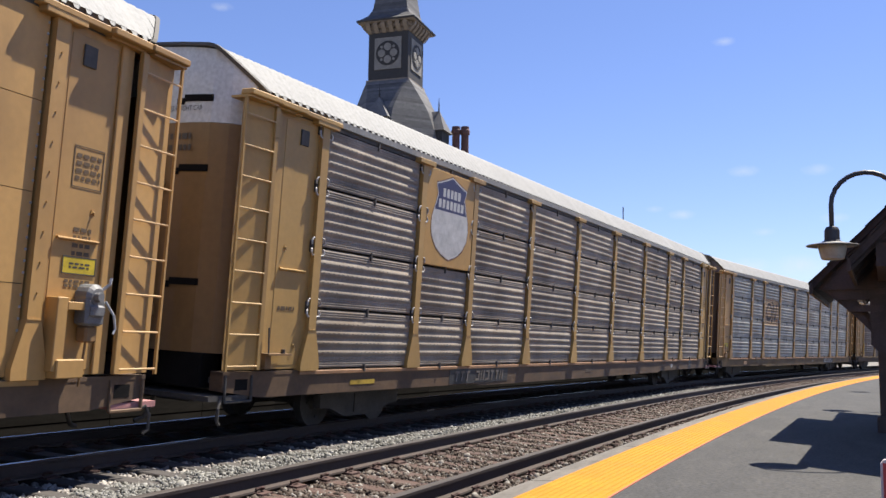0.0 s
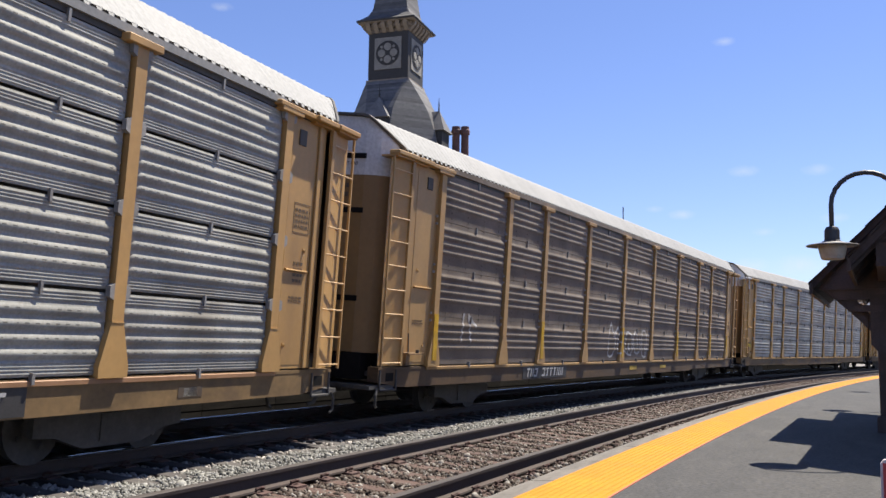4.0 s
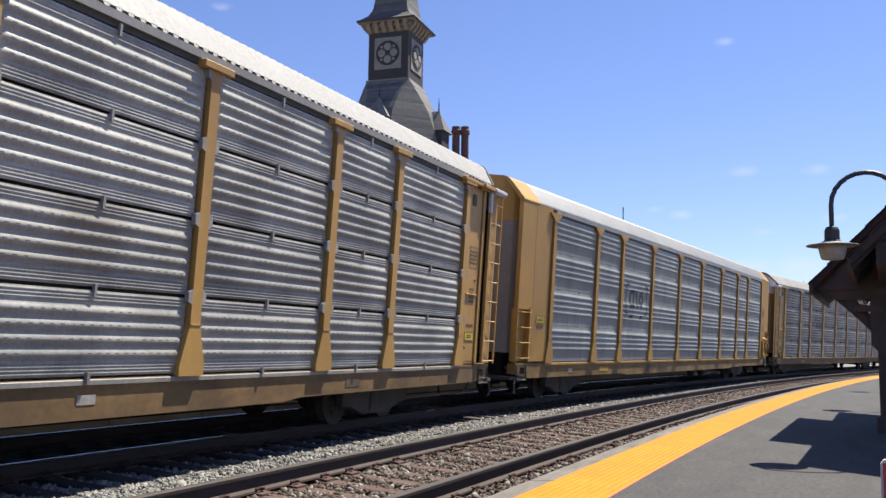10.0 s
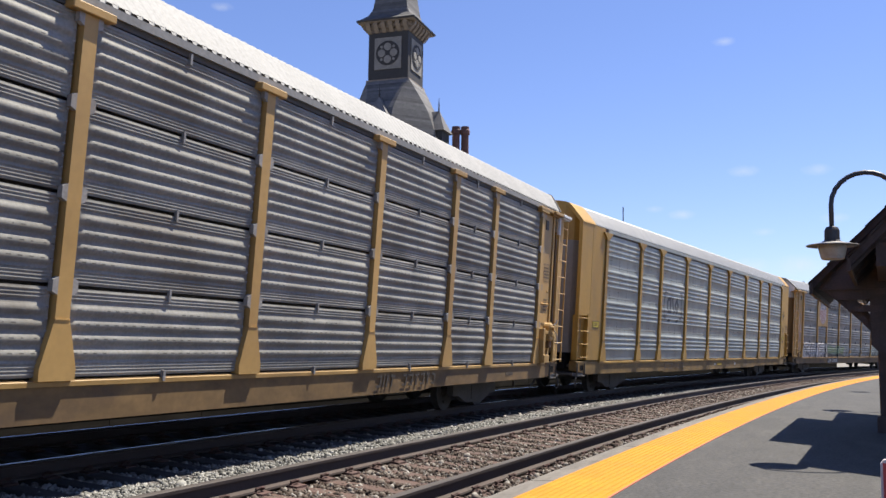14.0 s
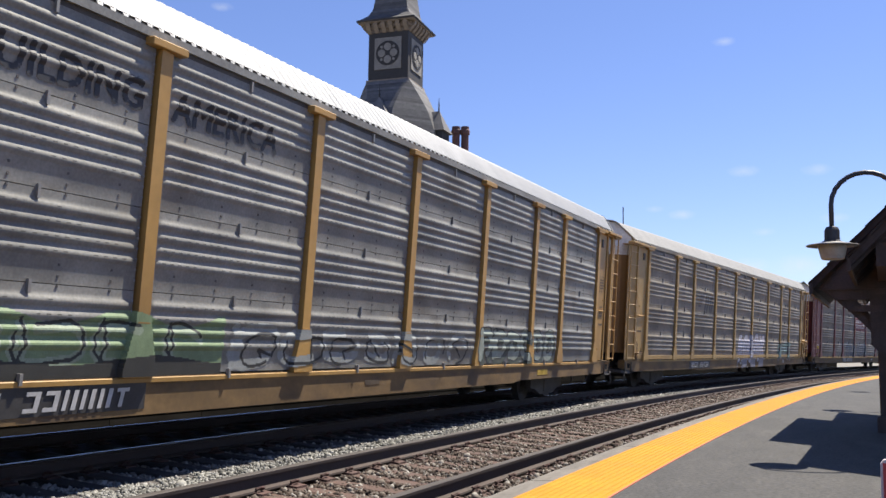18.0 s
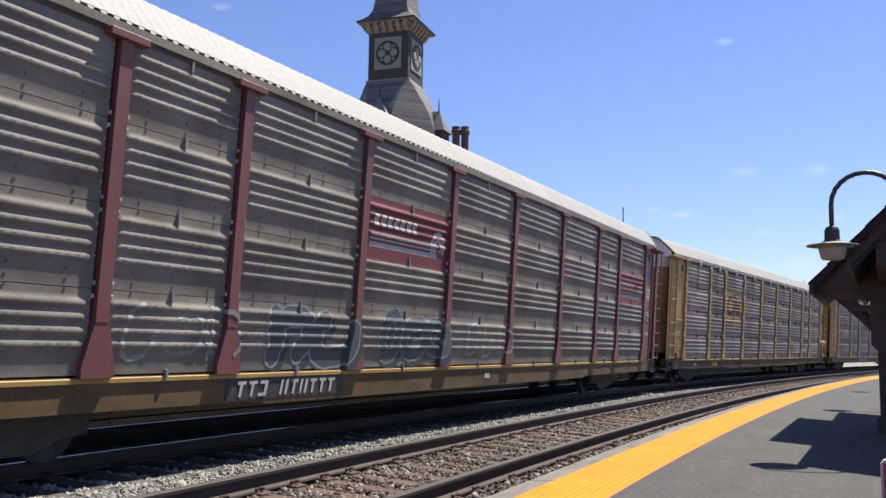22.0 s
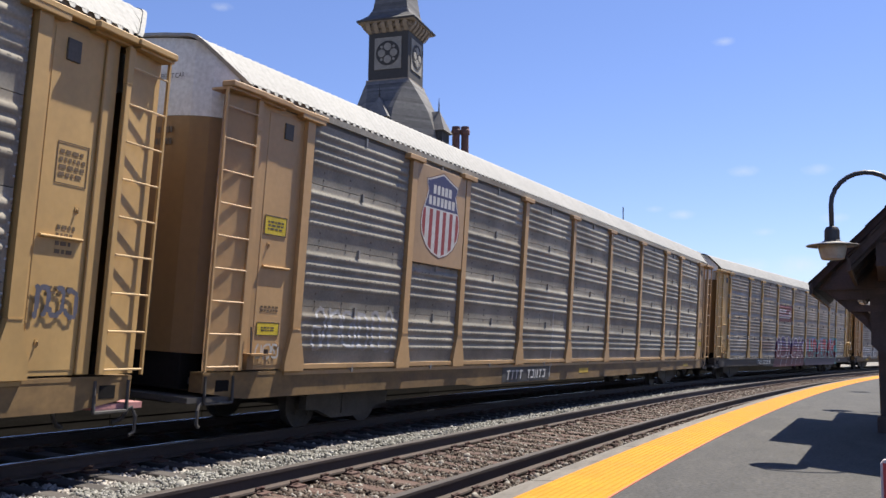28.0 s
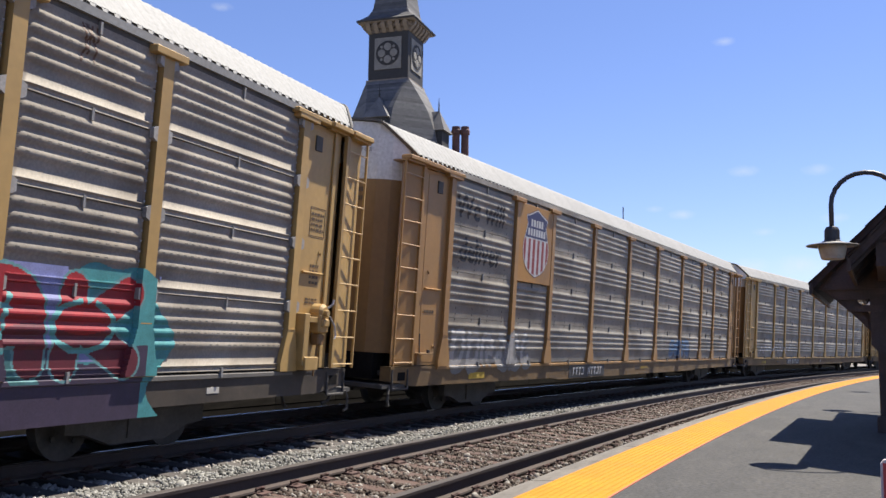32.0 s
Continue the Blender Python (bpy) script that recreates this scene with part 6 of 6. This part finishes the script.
        shield_plate(True, (0.358, 0.234, 0.124)), graffiti((-12.0, -9.5, 1.1, 2.0), [(strokes(fat_letters(-11.9, -9.6, 1.2, 1.85, 6, 81), 0.028), (0.274, 0.274, 0.287))]),
        graffiti((-2.7, -2.3, 0.62, 2.2), [(strokes([[(-2.58, 0.66), (-2.52, 1.1), (-2.48, 2.1)]], 0.026), (0.293, 0.293, 0.293))]),
        graffiti((9.6, 12.0, 1.0, 1.6), [(strokes(tag_lines(9.8, 11.8, 1.1, 1.5, 83, 10), 0.02), (0.274, 0.274, 0.274))])], mark=-3.9),
    dict(n=14, style="channel", sill=(0.062, 0.048, 0.036), col=(0.378, 0.241, 0.084), panel=((0.285, 0.258, 0.236), 0.58, 0.25), brake=True, label="yellow autorack car with brown-grey panels and large purple and blue graffiti", marks=[rust_runs(((-6.1, 4.4, 3.75), (-1.0, 4.4, 3.95), (2.2, 4.4, 3.85), (5.4, 4.4, 3.6), (8.2, 4.4, 4.0))), 
        wheel_logo(-2.97, 3.145, 2.72, 0.86, (0.111, 0.019, 0.023)),
        graffiti((-7.4, -5.0, 1.1, 2.1), [(strokes(tag_lines(-7.2, -5.2, 1.2, 2.0, 90, 13), 0.03), (0.130, 0.065, 0.059))]),
        graffiti((-5.0, 1.45, 0.50, 2.2), [(lambda X, Z: (Z < 1.00 + 0.08 * np.sin(X * 3)) & (X > -4.85 + 0.15 * np.sin(Z * 9)) & (X < 1.3), (0.085, 0.016, 0.023)), (lambda X, Z: (np.abs(X + 1.8) < 2.95) & (Z < 1.30) & (Z > 0.95), (0.095, 0.018, 0.026))]
                 + two_tone(row_of(("ring", "double", "zigzag", "arch", "fork"), -4.75, 1.15, 1.14, 1.80, 5), 0.155, (0.046, 0.024, 0.095), (0.100, 0.018, 0.028), (0.46, 0.44, 0.46), 1.52)
                 + [(lambda X, Z: np.hypot((X + 4.16) / 0.22, (Z - 1.48) / 0.20) < 1, (0.43, 0.42, 0.43)), (strokes([[(-3.6, 0.56), (-3.3, 0.95)], [(-2.6, 0.56), (-2.3, 0.97)], [(-1.4, 0.56), (-1.2, 0.97)], [(-0.5, 0.60), (-0.3, 0.98)], [(0.5, 0.62), (0.6, 0.98)]], 0.020), (0.42, 0.40, 0.42))]),
        graffiti((1.45, 10.3, 0.50, 2.25), [(lambda X, Z: (Z < 1.96 + 0.13 * np.sin(X * 2.3) + 0.04 * np.sin(X * 9)) & (X > 1.62 + 0.2 * np.sin(Z * 5)) & (X < 9.7 + 0.2 * np.sin(Z * 6)), (0.055, 0.235, 0.245)),
                  (lambda X, Z: (np.sin(X * 2.9 + Z * 2.0) > 0.35) & (Z < 2.02) & (Z > 1.1) & (X > 1.75) & (X < 9.6), (0.190, 0.205, 0.390)),
                  (lambda X, Z: (Z < 1.18 + 0.10 * np.sin(X * 4.2)) & (X > 1.6) & (X < 9.4), (0.040, 0.026, 0.052)), (lambda X, Z: (np.sin(X * 3.3 + Z) > 0.85) & (Z < 1.3) & (Z > 0.9) & (X > 1.9) & (X < 9.2), (0.050, 0.150, 0.155))]
                 + two_tone(row_of(("cup", "arch", "zigzag", "hook", "arch", "fork"), 1.95, 9.3, 1.10, 1.82, 8), 0.17, (0.270, 0.012, 0.018), (0.105, 0.012, 0.022), (0.110, 0.250, 0.260), 1.42, 0.03)
                 + [(strokes(row_of(("zigzag", "cup", "hook", "cup", "ring"), 2.2, 9.2, 1.2, 1.7, 9), 0.030), (0.090, 0.290, 0.290))])], mark=-6.6),
    dict(n=15, style="plain", col=(0.339, 0.186, 0.062), panel=((0.280, 0.260, 0.238), 0.5, 0.3), label="orange-yellow autorack car with a striped shield and dark slogan", marks=[
        shield_plate(True, (0.378, 0.189, 0.039)), plain_words("We will", -11.0, 3.95, 0.62, (0.033, 0.033, 0.036)), plain_words("deliver", -10.95, 3.12, 0.62, (0.033, 0.033, 0.036)),
        graffiti((-12.2, -8.0, 0.72, 1.65), piece((0.358, 0.345, 0.326), (0.222, 0.215, 0.209), (0.182, 0.176, 0.169), fat_letters(-12.0, -8.2, 0.95, 1.55, 6, 95), 0.06, 0.04)),
        graffiti((3.0, 6.0, 1.0, 1.7), piece((0.065, 0.130, 0.222), (0.209, 0.209, 0.222), (0.033, 0.039, 0.065), fat_letters(3.2, 5.8, 1.1, 1.6, 4, 97), 0.07, 0.03))], mark=-4.5),
    dict(n=16, style="plain", col=(0.364, 0.234, 0.078), panel=((0.287, 0.274, 0.254), 0.5, 0.3), label="yellow autorack car with grey panels and faint scrawls", marks=[graffiti((-11.8, -6.0, 1.0, 1.7), [(strokes(tag_lines(-11.6, -6.2, 1.1, 1.6, 99, 18), 0.03), (0.358, 0.358, 0.378))])]),
    dict(n=17, style="plain", col=(0.364, 0.234, 0.078), panel=((0.260, 0.247, 0.234), 0.5, 0.3), label="yellow autorack car far back in the train"),
]
TRAIN = [(spec["n"], rack_car(spec)) for spec in CARS]


# ---------- station building and its tower ----------
def ring(half, cut, z):
    """Eight corners of a square of half width half with its corners cut back."""
    a, b = half, half - cut
    return [(a, b, z), (b, a, z), (-b, a, z), (-a, b, z), (-a, -b, z), (-b, -a, z), (b, -a, z), (a, -b, z)]


def courses(steps, rows, lap=0.05):
    """Overlapping slate courses up a roof given as (z, half, cut); each course is one mesh."""
    zs = [q[0] for q in steps]
    out = []
    for i in range(rows):
        z0 = zs[0] + (zs[-1] - zs[0]) * i / rows
        z1 = zs[0] + (zs[-1] - zs[0]) * (i + 1.12) / rows
        h0, c0 = np.interp(z0, zs, [q[1] for q in steps]), np.interp(z0, zs, [q[2] for q in steps])
        h1, c1 = np.interp(z1, zs, [q[1] for q in steps]), np.interp(z1, zs, [q[2] for q in steps])
        v = ring(h0 + lap, c0, z0) + ring(h1, c1, z1) + ring(h0 - 0.02, c0, z0)
        f = [(j, (j + 1) % 8, 8 + (j + 1) % 8, 8 + j) for j in range(8)] + [(16 + j, 16 + (j + 1) % 8, (j + 1) % 8, j) for j in range(8)]
        out.append(Soup().add(v, f))
    return out


vx, vy = 0.9074, 0.4202
ta = radians(21.6)
ux, uy = -vy * math.cos(ta) + vx * math.sin(ta), vx * math.cos(ta) + vy * math.sin(ta)      # along the left face
wx, wy = vy * math.sin(ta) + vx * math.cos(ta), -vx * math.sin(ta) + vy * math.cos(ta)      # along the right face
W = 2.92
cx, cy = 54.45 + (ux + wx) * W / 2, 25.2 + (uy + wy) * W / 2
turn = math.degrees(math.atan2(wy, wx))
station = thing("station_building", "old brick station with a slate-roofed clock tower", "building", m=pose(cx, cy, 0, 0, 0, turn))
H = W / 2
belfry = part("belfry", Soup().box(-H, H, -H, H, 19.0, 22.55, 0.03), M_TRIM_DARK, station, "dark timber belfry")
for k in range(4):
    r = pose(0, 0, 0, 0, 0, 90 * k)
    pan = part("clock_panel", Soup().box(-0.98, 0.98, -H - 0.06, -H + 0.02, 19.85, 22.05), M_STUCCO, station, "pale square panel with round tracery", m=r)
    wheel = Soup().lathe([(0.86, -H - 0.10), (0.84, -H - 0.115), (0.80, -H - 0.115), (0.80, -H - 0.05)], (0, 0, 20.95), 28, "y")
    part("round_tracery", wheel, M_TRIM_DARK, pan)
    for q in range(4):
        a = q * math.pi / 2
        part("round_light", Soup().lathe([(0.27, -H - 0.05), (0.27, -H - 0.125), (0.24, -H - 0.13)], (0.44 * math.cos(a), 0, 20.95 + 0.44 * math.sin(a)), 16, "y"), M_STUCCO, pan)
        a += math.pi / 4
        part("round_light", Soup().lathe([(0.10, -H - 0.05), (0.10, -H - 0.125), (0.08, -H - 0.13)], (0.62 * math.cos(a), 0, 20.95 + 0.62 * math.sin(a)), 10, "y"), M_STUCCO, pan)
    for i in range(6):
        x = -1.35 + i * 0.54
        part("bracket", Soup().prism([(-H, 22.42), (-H - 0.10, 22.45), (-H - 0.46, 22.86), (-H - 0.50, 23.04), (-H, 23.04)], x - 0.15, x + 0.15, "x"), M_CORNICE, station, m=r)
part("soffit", Soup().box(-H - 0.58, H + 0.58, -H - 0.58, H + 0.58, 23.03, 23.10), M_CORNICE, station, "brown timber soffit")
part("frieze", Soup().box(-H - 0.05, H + 0.05, -H - 0.05, H + 0.05, 22.46, 22.70).box(-H - 0.24, H + 0.24, -H - 0.24, H + 0.24, 22.702, 23.04), M_CORNICE, station, "brown frieze board")
part("eaves_board", Soup().add(ring(H + 0.66, 0.02, 23.10) + ring(H + 0.68, 0.02, 23.20), [(j, (j + 1) % 8, 8 + (j + 1) % 8, 8 + j) for j in range(8)] + [tuple(range(8)), tuple(range(15, 7, -1))]), M_TRIM_DARK, station)
spire = part("spire", Soup().add(ring(H + 0.3, 0.02, 23.2) + ring(1.22, 0.02, 24.2) + ring(0.05, 0.001, 32.0), [(j, (j + 1) % 8, 8 + (j + 1) % 8, 8 + j) for j in range(8)] + [(8 + j, 8 + (j + 1) % 8, 16 + (j + 1) % 8, 16 + j) for j in range(8)]), M_SLATE_BED, station, "steep slate spire")
for cs in courses([(23.2, H + 0.65, 0.02), (23.6, H + 0.10, 0.02), (24.2, 1.26, 0.02), (26.5, 0.95, 0.02)], 14, 0.025):
    part("slate_course", cs, M_SLATE, spire)
SKIRT = [(12.6, 3.7, 2.5), (14.2, 3.5, 2.45), (15.6, 3.2, 2.25), (16.8, 2.78, 1.8), (17.8, 2.26, 1.1), (18.6, 1.82, 0.46), (19.1, H + 0.06, 0.03)]
skirt = part("skirt_roof", Soup().add(ring(3.4, 2.3, 12.6) + ring(H, 0.02, 19.05), [(j, (j + 1) % 8, 8 + (j + 1) % 8, 8 + j) for j in range(8)]), M_SLATE_BED, station, "flared slate skirt roof")
for cs in courses(SKIRT, 40, 0.009):
    part("slate_course", cs, M_SLATE, skirt)
part("lead_flashing", Soup().add(ring(H + 0.10, 0.02, 18.98) + ring(H + 0.10, 0.02, 19.14), [(j, (j + 1) % 8, 8 + (j + 1) % 8, 8 + j) for j in range(8)] + [tuple(range(8)), tuple(range(15, 7, -1))]), M_CORNICE, station)
# dormers on the skirt
for k, z, back in ((0, 15.6, -0.75), (3, 16.1, -0.35)):
    r = pose(0, 0, 0, 0, 0, 90 * k)
    d = part("dormer", Soup().prism([(-0.72, z - 1.4), (0.72, z - 1.4), (0.72, z), (-0.72, z)], -2.95 + back, -1.6), M_TRIM_DARK, station, "small dark dormer", m=r)
    part("dormer_roof", Soup().add([(-0.92, -3.15 + back, z - 0.05), (0.92, -3.15 + back, z - 0.05), (0.92, -1.4, z - 0.05), (-0.92, -1.4, z - 0.05), (0, -2.5 + back, z + 1.45), (0, -1.5, z + 1.45)],
                                  [(0, 1, 4), (1, 2, 5, 4), (2, 3, 5), (3, 0, 4, 5), (0, 3, 2, 1)]), M_SLATE, d)
    fin = Soup().tube([(0, -2.45 + back, z + 1.3), (0, -2.45 + back, z + 2.35)], [0.05, 0.02], 6).tube([(-0.16, -2.45 + back, z + 1.9), (0.16, -2.45 + back, z + 1.9)], 0.025, 5).lathe([(0.02, z + 1.55), (0.08, z + 1.62), (0.02, z + 1.7)], (0, -2.45 + back, 0), 8)
    part("finial", fin, M_TRIM_DARK, d)
part("tower_wall", Soup().box(-2.55, 2.55, -2.55, 2.55, -0.6, 12.65), M_BRICK, station, "red brick tower wall")
part("wing_wall", Soup().box(-4.5, 9.0, -4.0, 4.5, -0.6, 7.0), M_BRICK, station, "red brick station wing")
part("wing_roof", Soup().prism([(-4.6, 6.95), (0.25, 11.0), (5.1, 6.95)], -5.0, 9.4, "x"), M_SLATE, station, "slate wing roof")
for i, (u, v) in enumerate(((806.5, 0.0), (823.5, 0.25))):
    a = math.atan2(22.18, 55.75) - i * 0.0100
    d = 62.0
    px, py = d * math.cos(a), d * math.sin(a)
    ch = thing("chimney", "round red brick chimney pot stack with a ringed cap", "chimney", "chimney stacks", m=pose(px, py, 0))
    part("shaft", Soup().lathe([(0.40, -0.6), (0.40, 13.6), (0.27, 13.7), (0.26, 15.7)], (0, 0, 0), 14), M_BRICK, ch)
    part("cap", Soup().lathe([(0.27, 15.70), (0.34, 15.78), (0.34, 16.0), (0.29, 16.1), (0.29, 16.28), (0.20, 16.30)], (0, 0, 0), 14), M_BRICK, ch)
mast = thing("mast", "thin dark mast far behind the train", "mast", m=pose(88.3, 17.5, 0))
part("pole", Soup().tube([(0, 0, -0.6), (0, 0, 14.9)], [0.10, 0.05], 8), M_TRIM_DARK, mast)

# ---------- platform shelter ----------
shelter = thing("platform_shelter", "dark timber platform shelter with a steep shingled roof", "shelter", m=pose(13.0, 0.09, 0, 0, 0, -3.4) @ pose(-13.0, -0.09, 0))
E0, Z0, SL = 0.095, 2.015, 1.03


def roof_slab(x0, x1, e, z0, ridge):
    th = 0.10
    zr = z0 + (e - ridge) * SL
    return Soup().prism([(e, z0), (e, z0 + th), (ridge, zr + th), (2 * ridge - e, z0 + th), (2 * ridge - e, z0), (ridge, zr)], x0, x1, "x")


main_roof = part("roof", roof_slab(13.0, 17.2, E0, Z0, -2.3), M_SHINGLE, shelter, "dark shingled gable roof")
# added roof, mostly out of view, shaped to cast the stepped platform shadow
part("roof", roof_slab(10.65, 19.2, -0.45, 2.12, -2.3), M_SHINGLE, shelter, "long lower roof")
for x0, x1, e, z0 in ((12.95, 17.25, E0, Z0), (10.6, 19.25, -0.45, 2.12)):
    part("fascia", Soup().box(x0, x1, e - 0.01, e + 0.03, z0 - 0.06, z0 + 0.08), M_WOOD, shelter)
    rows = 9
    for i in range(rows):
        y0 = e + 0.04 - i * 0.235
        y1 = y0 - 0.26
        za, zb = z0 + 0.10 + (e - y0) * SL, z0 + 0.10 + (e - y1) * SL
        part("shingle_course", Soup().prism([(y0, za + 0.004), (y0, za + 0.03), (y1, zb + 0.008), (y1, zb + 0.003)], x0, x1, "x"), M_SHINGLE, main_roof)
for x, ys in ((14.15, (-0.77, -3.8)), (18.6, (-1.15, -3.8))):
    for y in ys:
        post = part("post", Soup().box(x - 0.11, x + 0.11, y - 0.11, y + 0.11, Z_PLAT - 0.02, 2.75, 0.015), M_WOOD, shelter)
        part("post_base", Soup().box(x - 0.15, x + 0.15, y - 0.15, y + 0.15, Z_PLAT - 0.02, Z_PLAT + 0.22, 0.015), M_WOOD, post)
        sgn = 1 if y > -2 else -1
        if x < 16:
            part("bracket", Soup().prism([(y + sgn * 0.10, 1.46), (y + sgn * 0.10, 1.62), (y + sgn * 0.56, 2.16), (y + sgn * 0.74, 2.12), (y + sgn * 0.76, 2.05), (y + sgn * 0.36, 1.68)], x - 0.07, x + 0.07, "x"), M_WOOD, post, "curved timber bracket")
        for dx, dy in ((0.8, 0), (-0.8, 0)):
            arc = [(x + dx * (1 - math.cos(a)), y + dy * (1 - math.cos(a)) * (1 if y > -2 else -1), 1.45 + 0.70 * math.sin(a)) for a in (0, 0.4, 0.8, 1.2, 1.57)]
            part("knee_brace", Soup().tube(arc, 0.055, 6), M_WOOD, post)
part("gable_wall", Soup().prism([(E0 - 0.10, Z0 + 0.0), (-2.3, Z0 + 2.45), (-4.55, Z0 + 0.05)], 13.12, 13.17, "x"), M_WOOD, shelter, "boarded gable")
for y in (-0.79, -3.8):
    part("beam", Soup().box(10.8, 19.0, y - 0.09, y + 0.09, 2.12, 2.37), M_WOOD, shelter)
for i in range(9):
    x = 10.9 + i * 1.0
    part("rafter", Soup().prism([(-0.43, 2.06), (-0.43, 2.13), (-2.3, 4.08), (-2.3, 3.94)], x - 0.04, x + 0.04, "x"), M_WOOD, shelter)
for pts in ([(0.03, 2.04), (-0.10, 1.965), (-0.20, 1.886), (-1.0, 1.886), (-1.0, 3.0), (-0.85, 2.95)], [(0.0, 2.05), (-0.205, 1.891), (-0.324, 1.756), (-0.584, 1.484), (-0.666, 1.375), (-0.75, 1.30), (-0.75, 1.47), (-0.60, 1.60), (-0.455, 1.73), (-0.443, 1.89), (-0.30, 2.05)],
            [(-0.33, 1.726), (-0.33, 1.812), (-0.75, 1.812), (-0.75, 1.726)], [(-0.592, 1.30), (-0.592, 1.95), (-1.0, 1.95), (-1.0, 1.20), (-0.68, 1.20)]):
    part("gable_board", Soup().prism(pts, 13.10 + 0.012 * len(pts), 13.16 + 0.012 * len(pts), "x"), M_WOOD, shelter)


# ---------- platform lamps ----------
def platform_lamp(m):
    t = thing("platform_lamp", "black gooseneck lamp post with a flat shade over the platform", "street lamp", "lamps along the platform", m=m)
    R = 0.335
    arc = [(0, -2 * R, Z_PLAT - 2.34), (0, -2 * R, 0.3)] + [(0, -R - R * math.cos(a), 0.42 + R * math.sin(a)) for a in np.linspace(0, math.pi, 13)] + [(0, 0, 0.10)]
    post = part("gooseneck", Soup().tube(arc, [0.06, 0.035] + [0.026] * 14, 10), M_LAMP, t)
    smooth(post.data)
    part("pole_base", Soup().lathe([(0.13, 0.0), (0.13, 0.25), (0.09, 0.32), (0.07, 0.9)], (0, -2 * R, Z_PLAT - 2.34), 12), M_LAMP, t)
    part("fitter", Soup().lathe([(0.035, 0.19), (0.06, 0.18), (0.075, 0.15), (0.078, 0.04), (0.10, 0.03), (0.10, 0.0)], (0, 0, 0), 16), M_LAMP, t)
    sh = part("shade", Soup().lathe([(0.10, 0.024), (0.14, 0.014), (0.262, -0.010), (0.266, -0.018), (0.255, -0.022), (0.12, -0.006)], (0, 0, 0), 32), M_SHADE, t, "flat grey enamel shade")
    part("globe", Soup().lathe([(0.135, -0.01), (0.14, -0.05), (0.115, -0.155), (0.10, -0.165)], (0, 0, 0), 20), M_GLOBE, sh, "frosted glass jar")
    return t


lamp_one = platform_lamp(pose(10.5, -0.139, 2.34))
copy_thing(lamp_one, pose(19.7, -0.79, 2.34, 0, 0, -3))
copy_thing(lamp_one, pose(28.55, -1.48, 2.34, 0, 0, -5))

# ---------- striped board by the platform ----------
brd = thing("striped_barrier", "red and white striped board standing on the platform", "barrier", m=pose(7.0, -0.60, Z_PLAT - 0.005))
part("panel", Soup().prism([(-0.45, 0.0), (0.252, 0.0), (0.252, 0.35), (0.23, 0.378), (-0.45, 0.378)], -0.02, 0.02, "x"), flat_ink((0.66, 0.60, 0.60)), brd)
for i in range(9):
    part("stripe", Soup().box(-0.024, -0.0205, 0.214 - i * 0.075, 0.238 - i * 0.075, 0.0, 0.355), flat_ink((0.55, 0.07, 0.07)), brd)


# ---------- far trees ----------
def tree(x, y, h, seed):
    rnd = random.Random(seed)
    t = thing("tree", "leafy green tree beyond the railway", "tree", "trees beyond the line", m=pose(x, y, -0.62))
    s = Soup().tube([(0, 0, 0), (0.1, 0, h * 0.3), (0.0, 0.1, h * 0.6), (0.1, 0, h * 0.9)], [0.28, 0.2, 0.13, 0.04], 8)
    for i in range(9):
        a, z = rnd.uniform(0, 6.28), h * rnd.uniform(0.35, 0.8)
        L = h * 0.22
        s.tube([(0, 0, z), (math.cos(a) * L * 0.6, math.sin(a) * L * 0.6, z + L * 0.5), (math.cos(a) * L, math.sin(a) * L, z + L * 0.8)], [0.09, 0.05, 0.02], 5)
    part("trunk", s, M_BARK, t)
    lf = Soup()
    for i in range(1500):
        a, z = rnd.uniform(0, 6.28), rnd.uniform(0.3, 1.0)
        r = h * 0.26 * math.sin(min(1, (1.02 - z) * 1.9)) * rnd.uniform(0.3, 1.05)
        c = Vector((math.cos(a) * r, math.sin(a) * r, h * z))
        u = Vector((rnd.gauss(0, 1), rnd.gauss(0, 1), rnd.gauss(0, 0.6))).normalized()
        w = u.orthogonal().normalized()
        q = rnd.uniform(0.10, 0.26)
        lf.add([tuple(c + u * q), tuple(c + w * q * 0.6), tuple(c - u * q), tuple(c - w * q * 0.6)], [(0, 1, 2, 3)])
    part("crown", lf.mesh("crown", fix=False), M_LEAF, t)


for i, (x, y, h) in enumerate(((150, 2.2, 12.2), (158, 4.6, 11.0), (170, 9, 11.5), (186, -3, 13.0), (140, 16, 9.0))):
    tree(x, y, h, 200 + i)


# ---------- what moves ----------
def motions():
    """The train runs along the far track; its wheelsets roll."""
    rows_t = [i * 0.5 for i in range(65)]
    up = math.degrees(LEAN)
    slack = {10: 0.17, 11: 0.24, 12: 0.20, 13: 0.04}
    for n, car in TRAIN:
        rows = []
        for t in rows_t:
            s = 8.5875 + (n + 0.5) * CAR_PITCH + slack.get(n, 0.0) - run(t)
            x0, y0, _ = track(s - TRUCK, Y_FAR)
            x1, y1, _ = track(s + TRUCK, Y_FAR)
            rows.append((t, pose(float(x0 + x1) / 2, float(y0 + y1) / 2, Z_FAR, up, 0, math.degrees(math.atan2(y1 - y0, x1 - x0)))))
        walk(car, rows)
    turns = [(i / 30, -math.degrees(run(i / 30) / 0.385)) for i in range(961)]
    for ax, x in AXLES:
        walk(ax, [(t, pose(x, 0, 0.36, 0, a % 360, 0)) for t, a in turns])


motions()
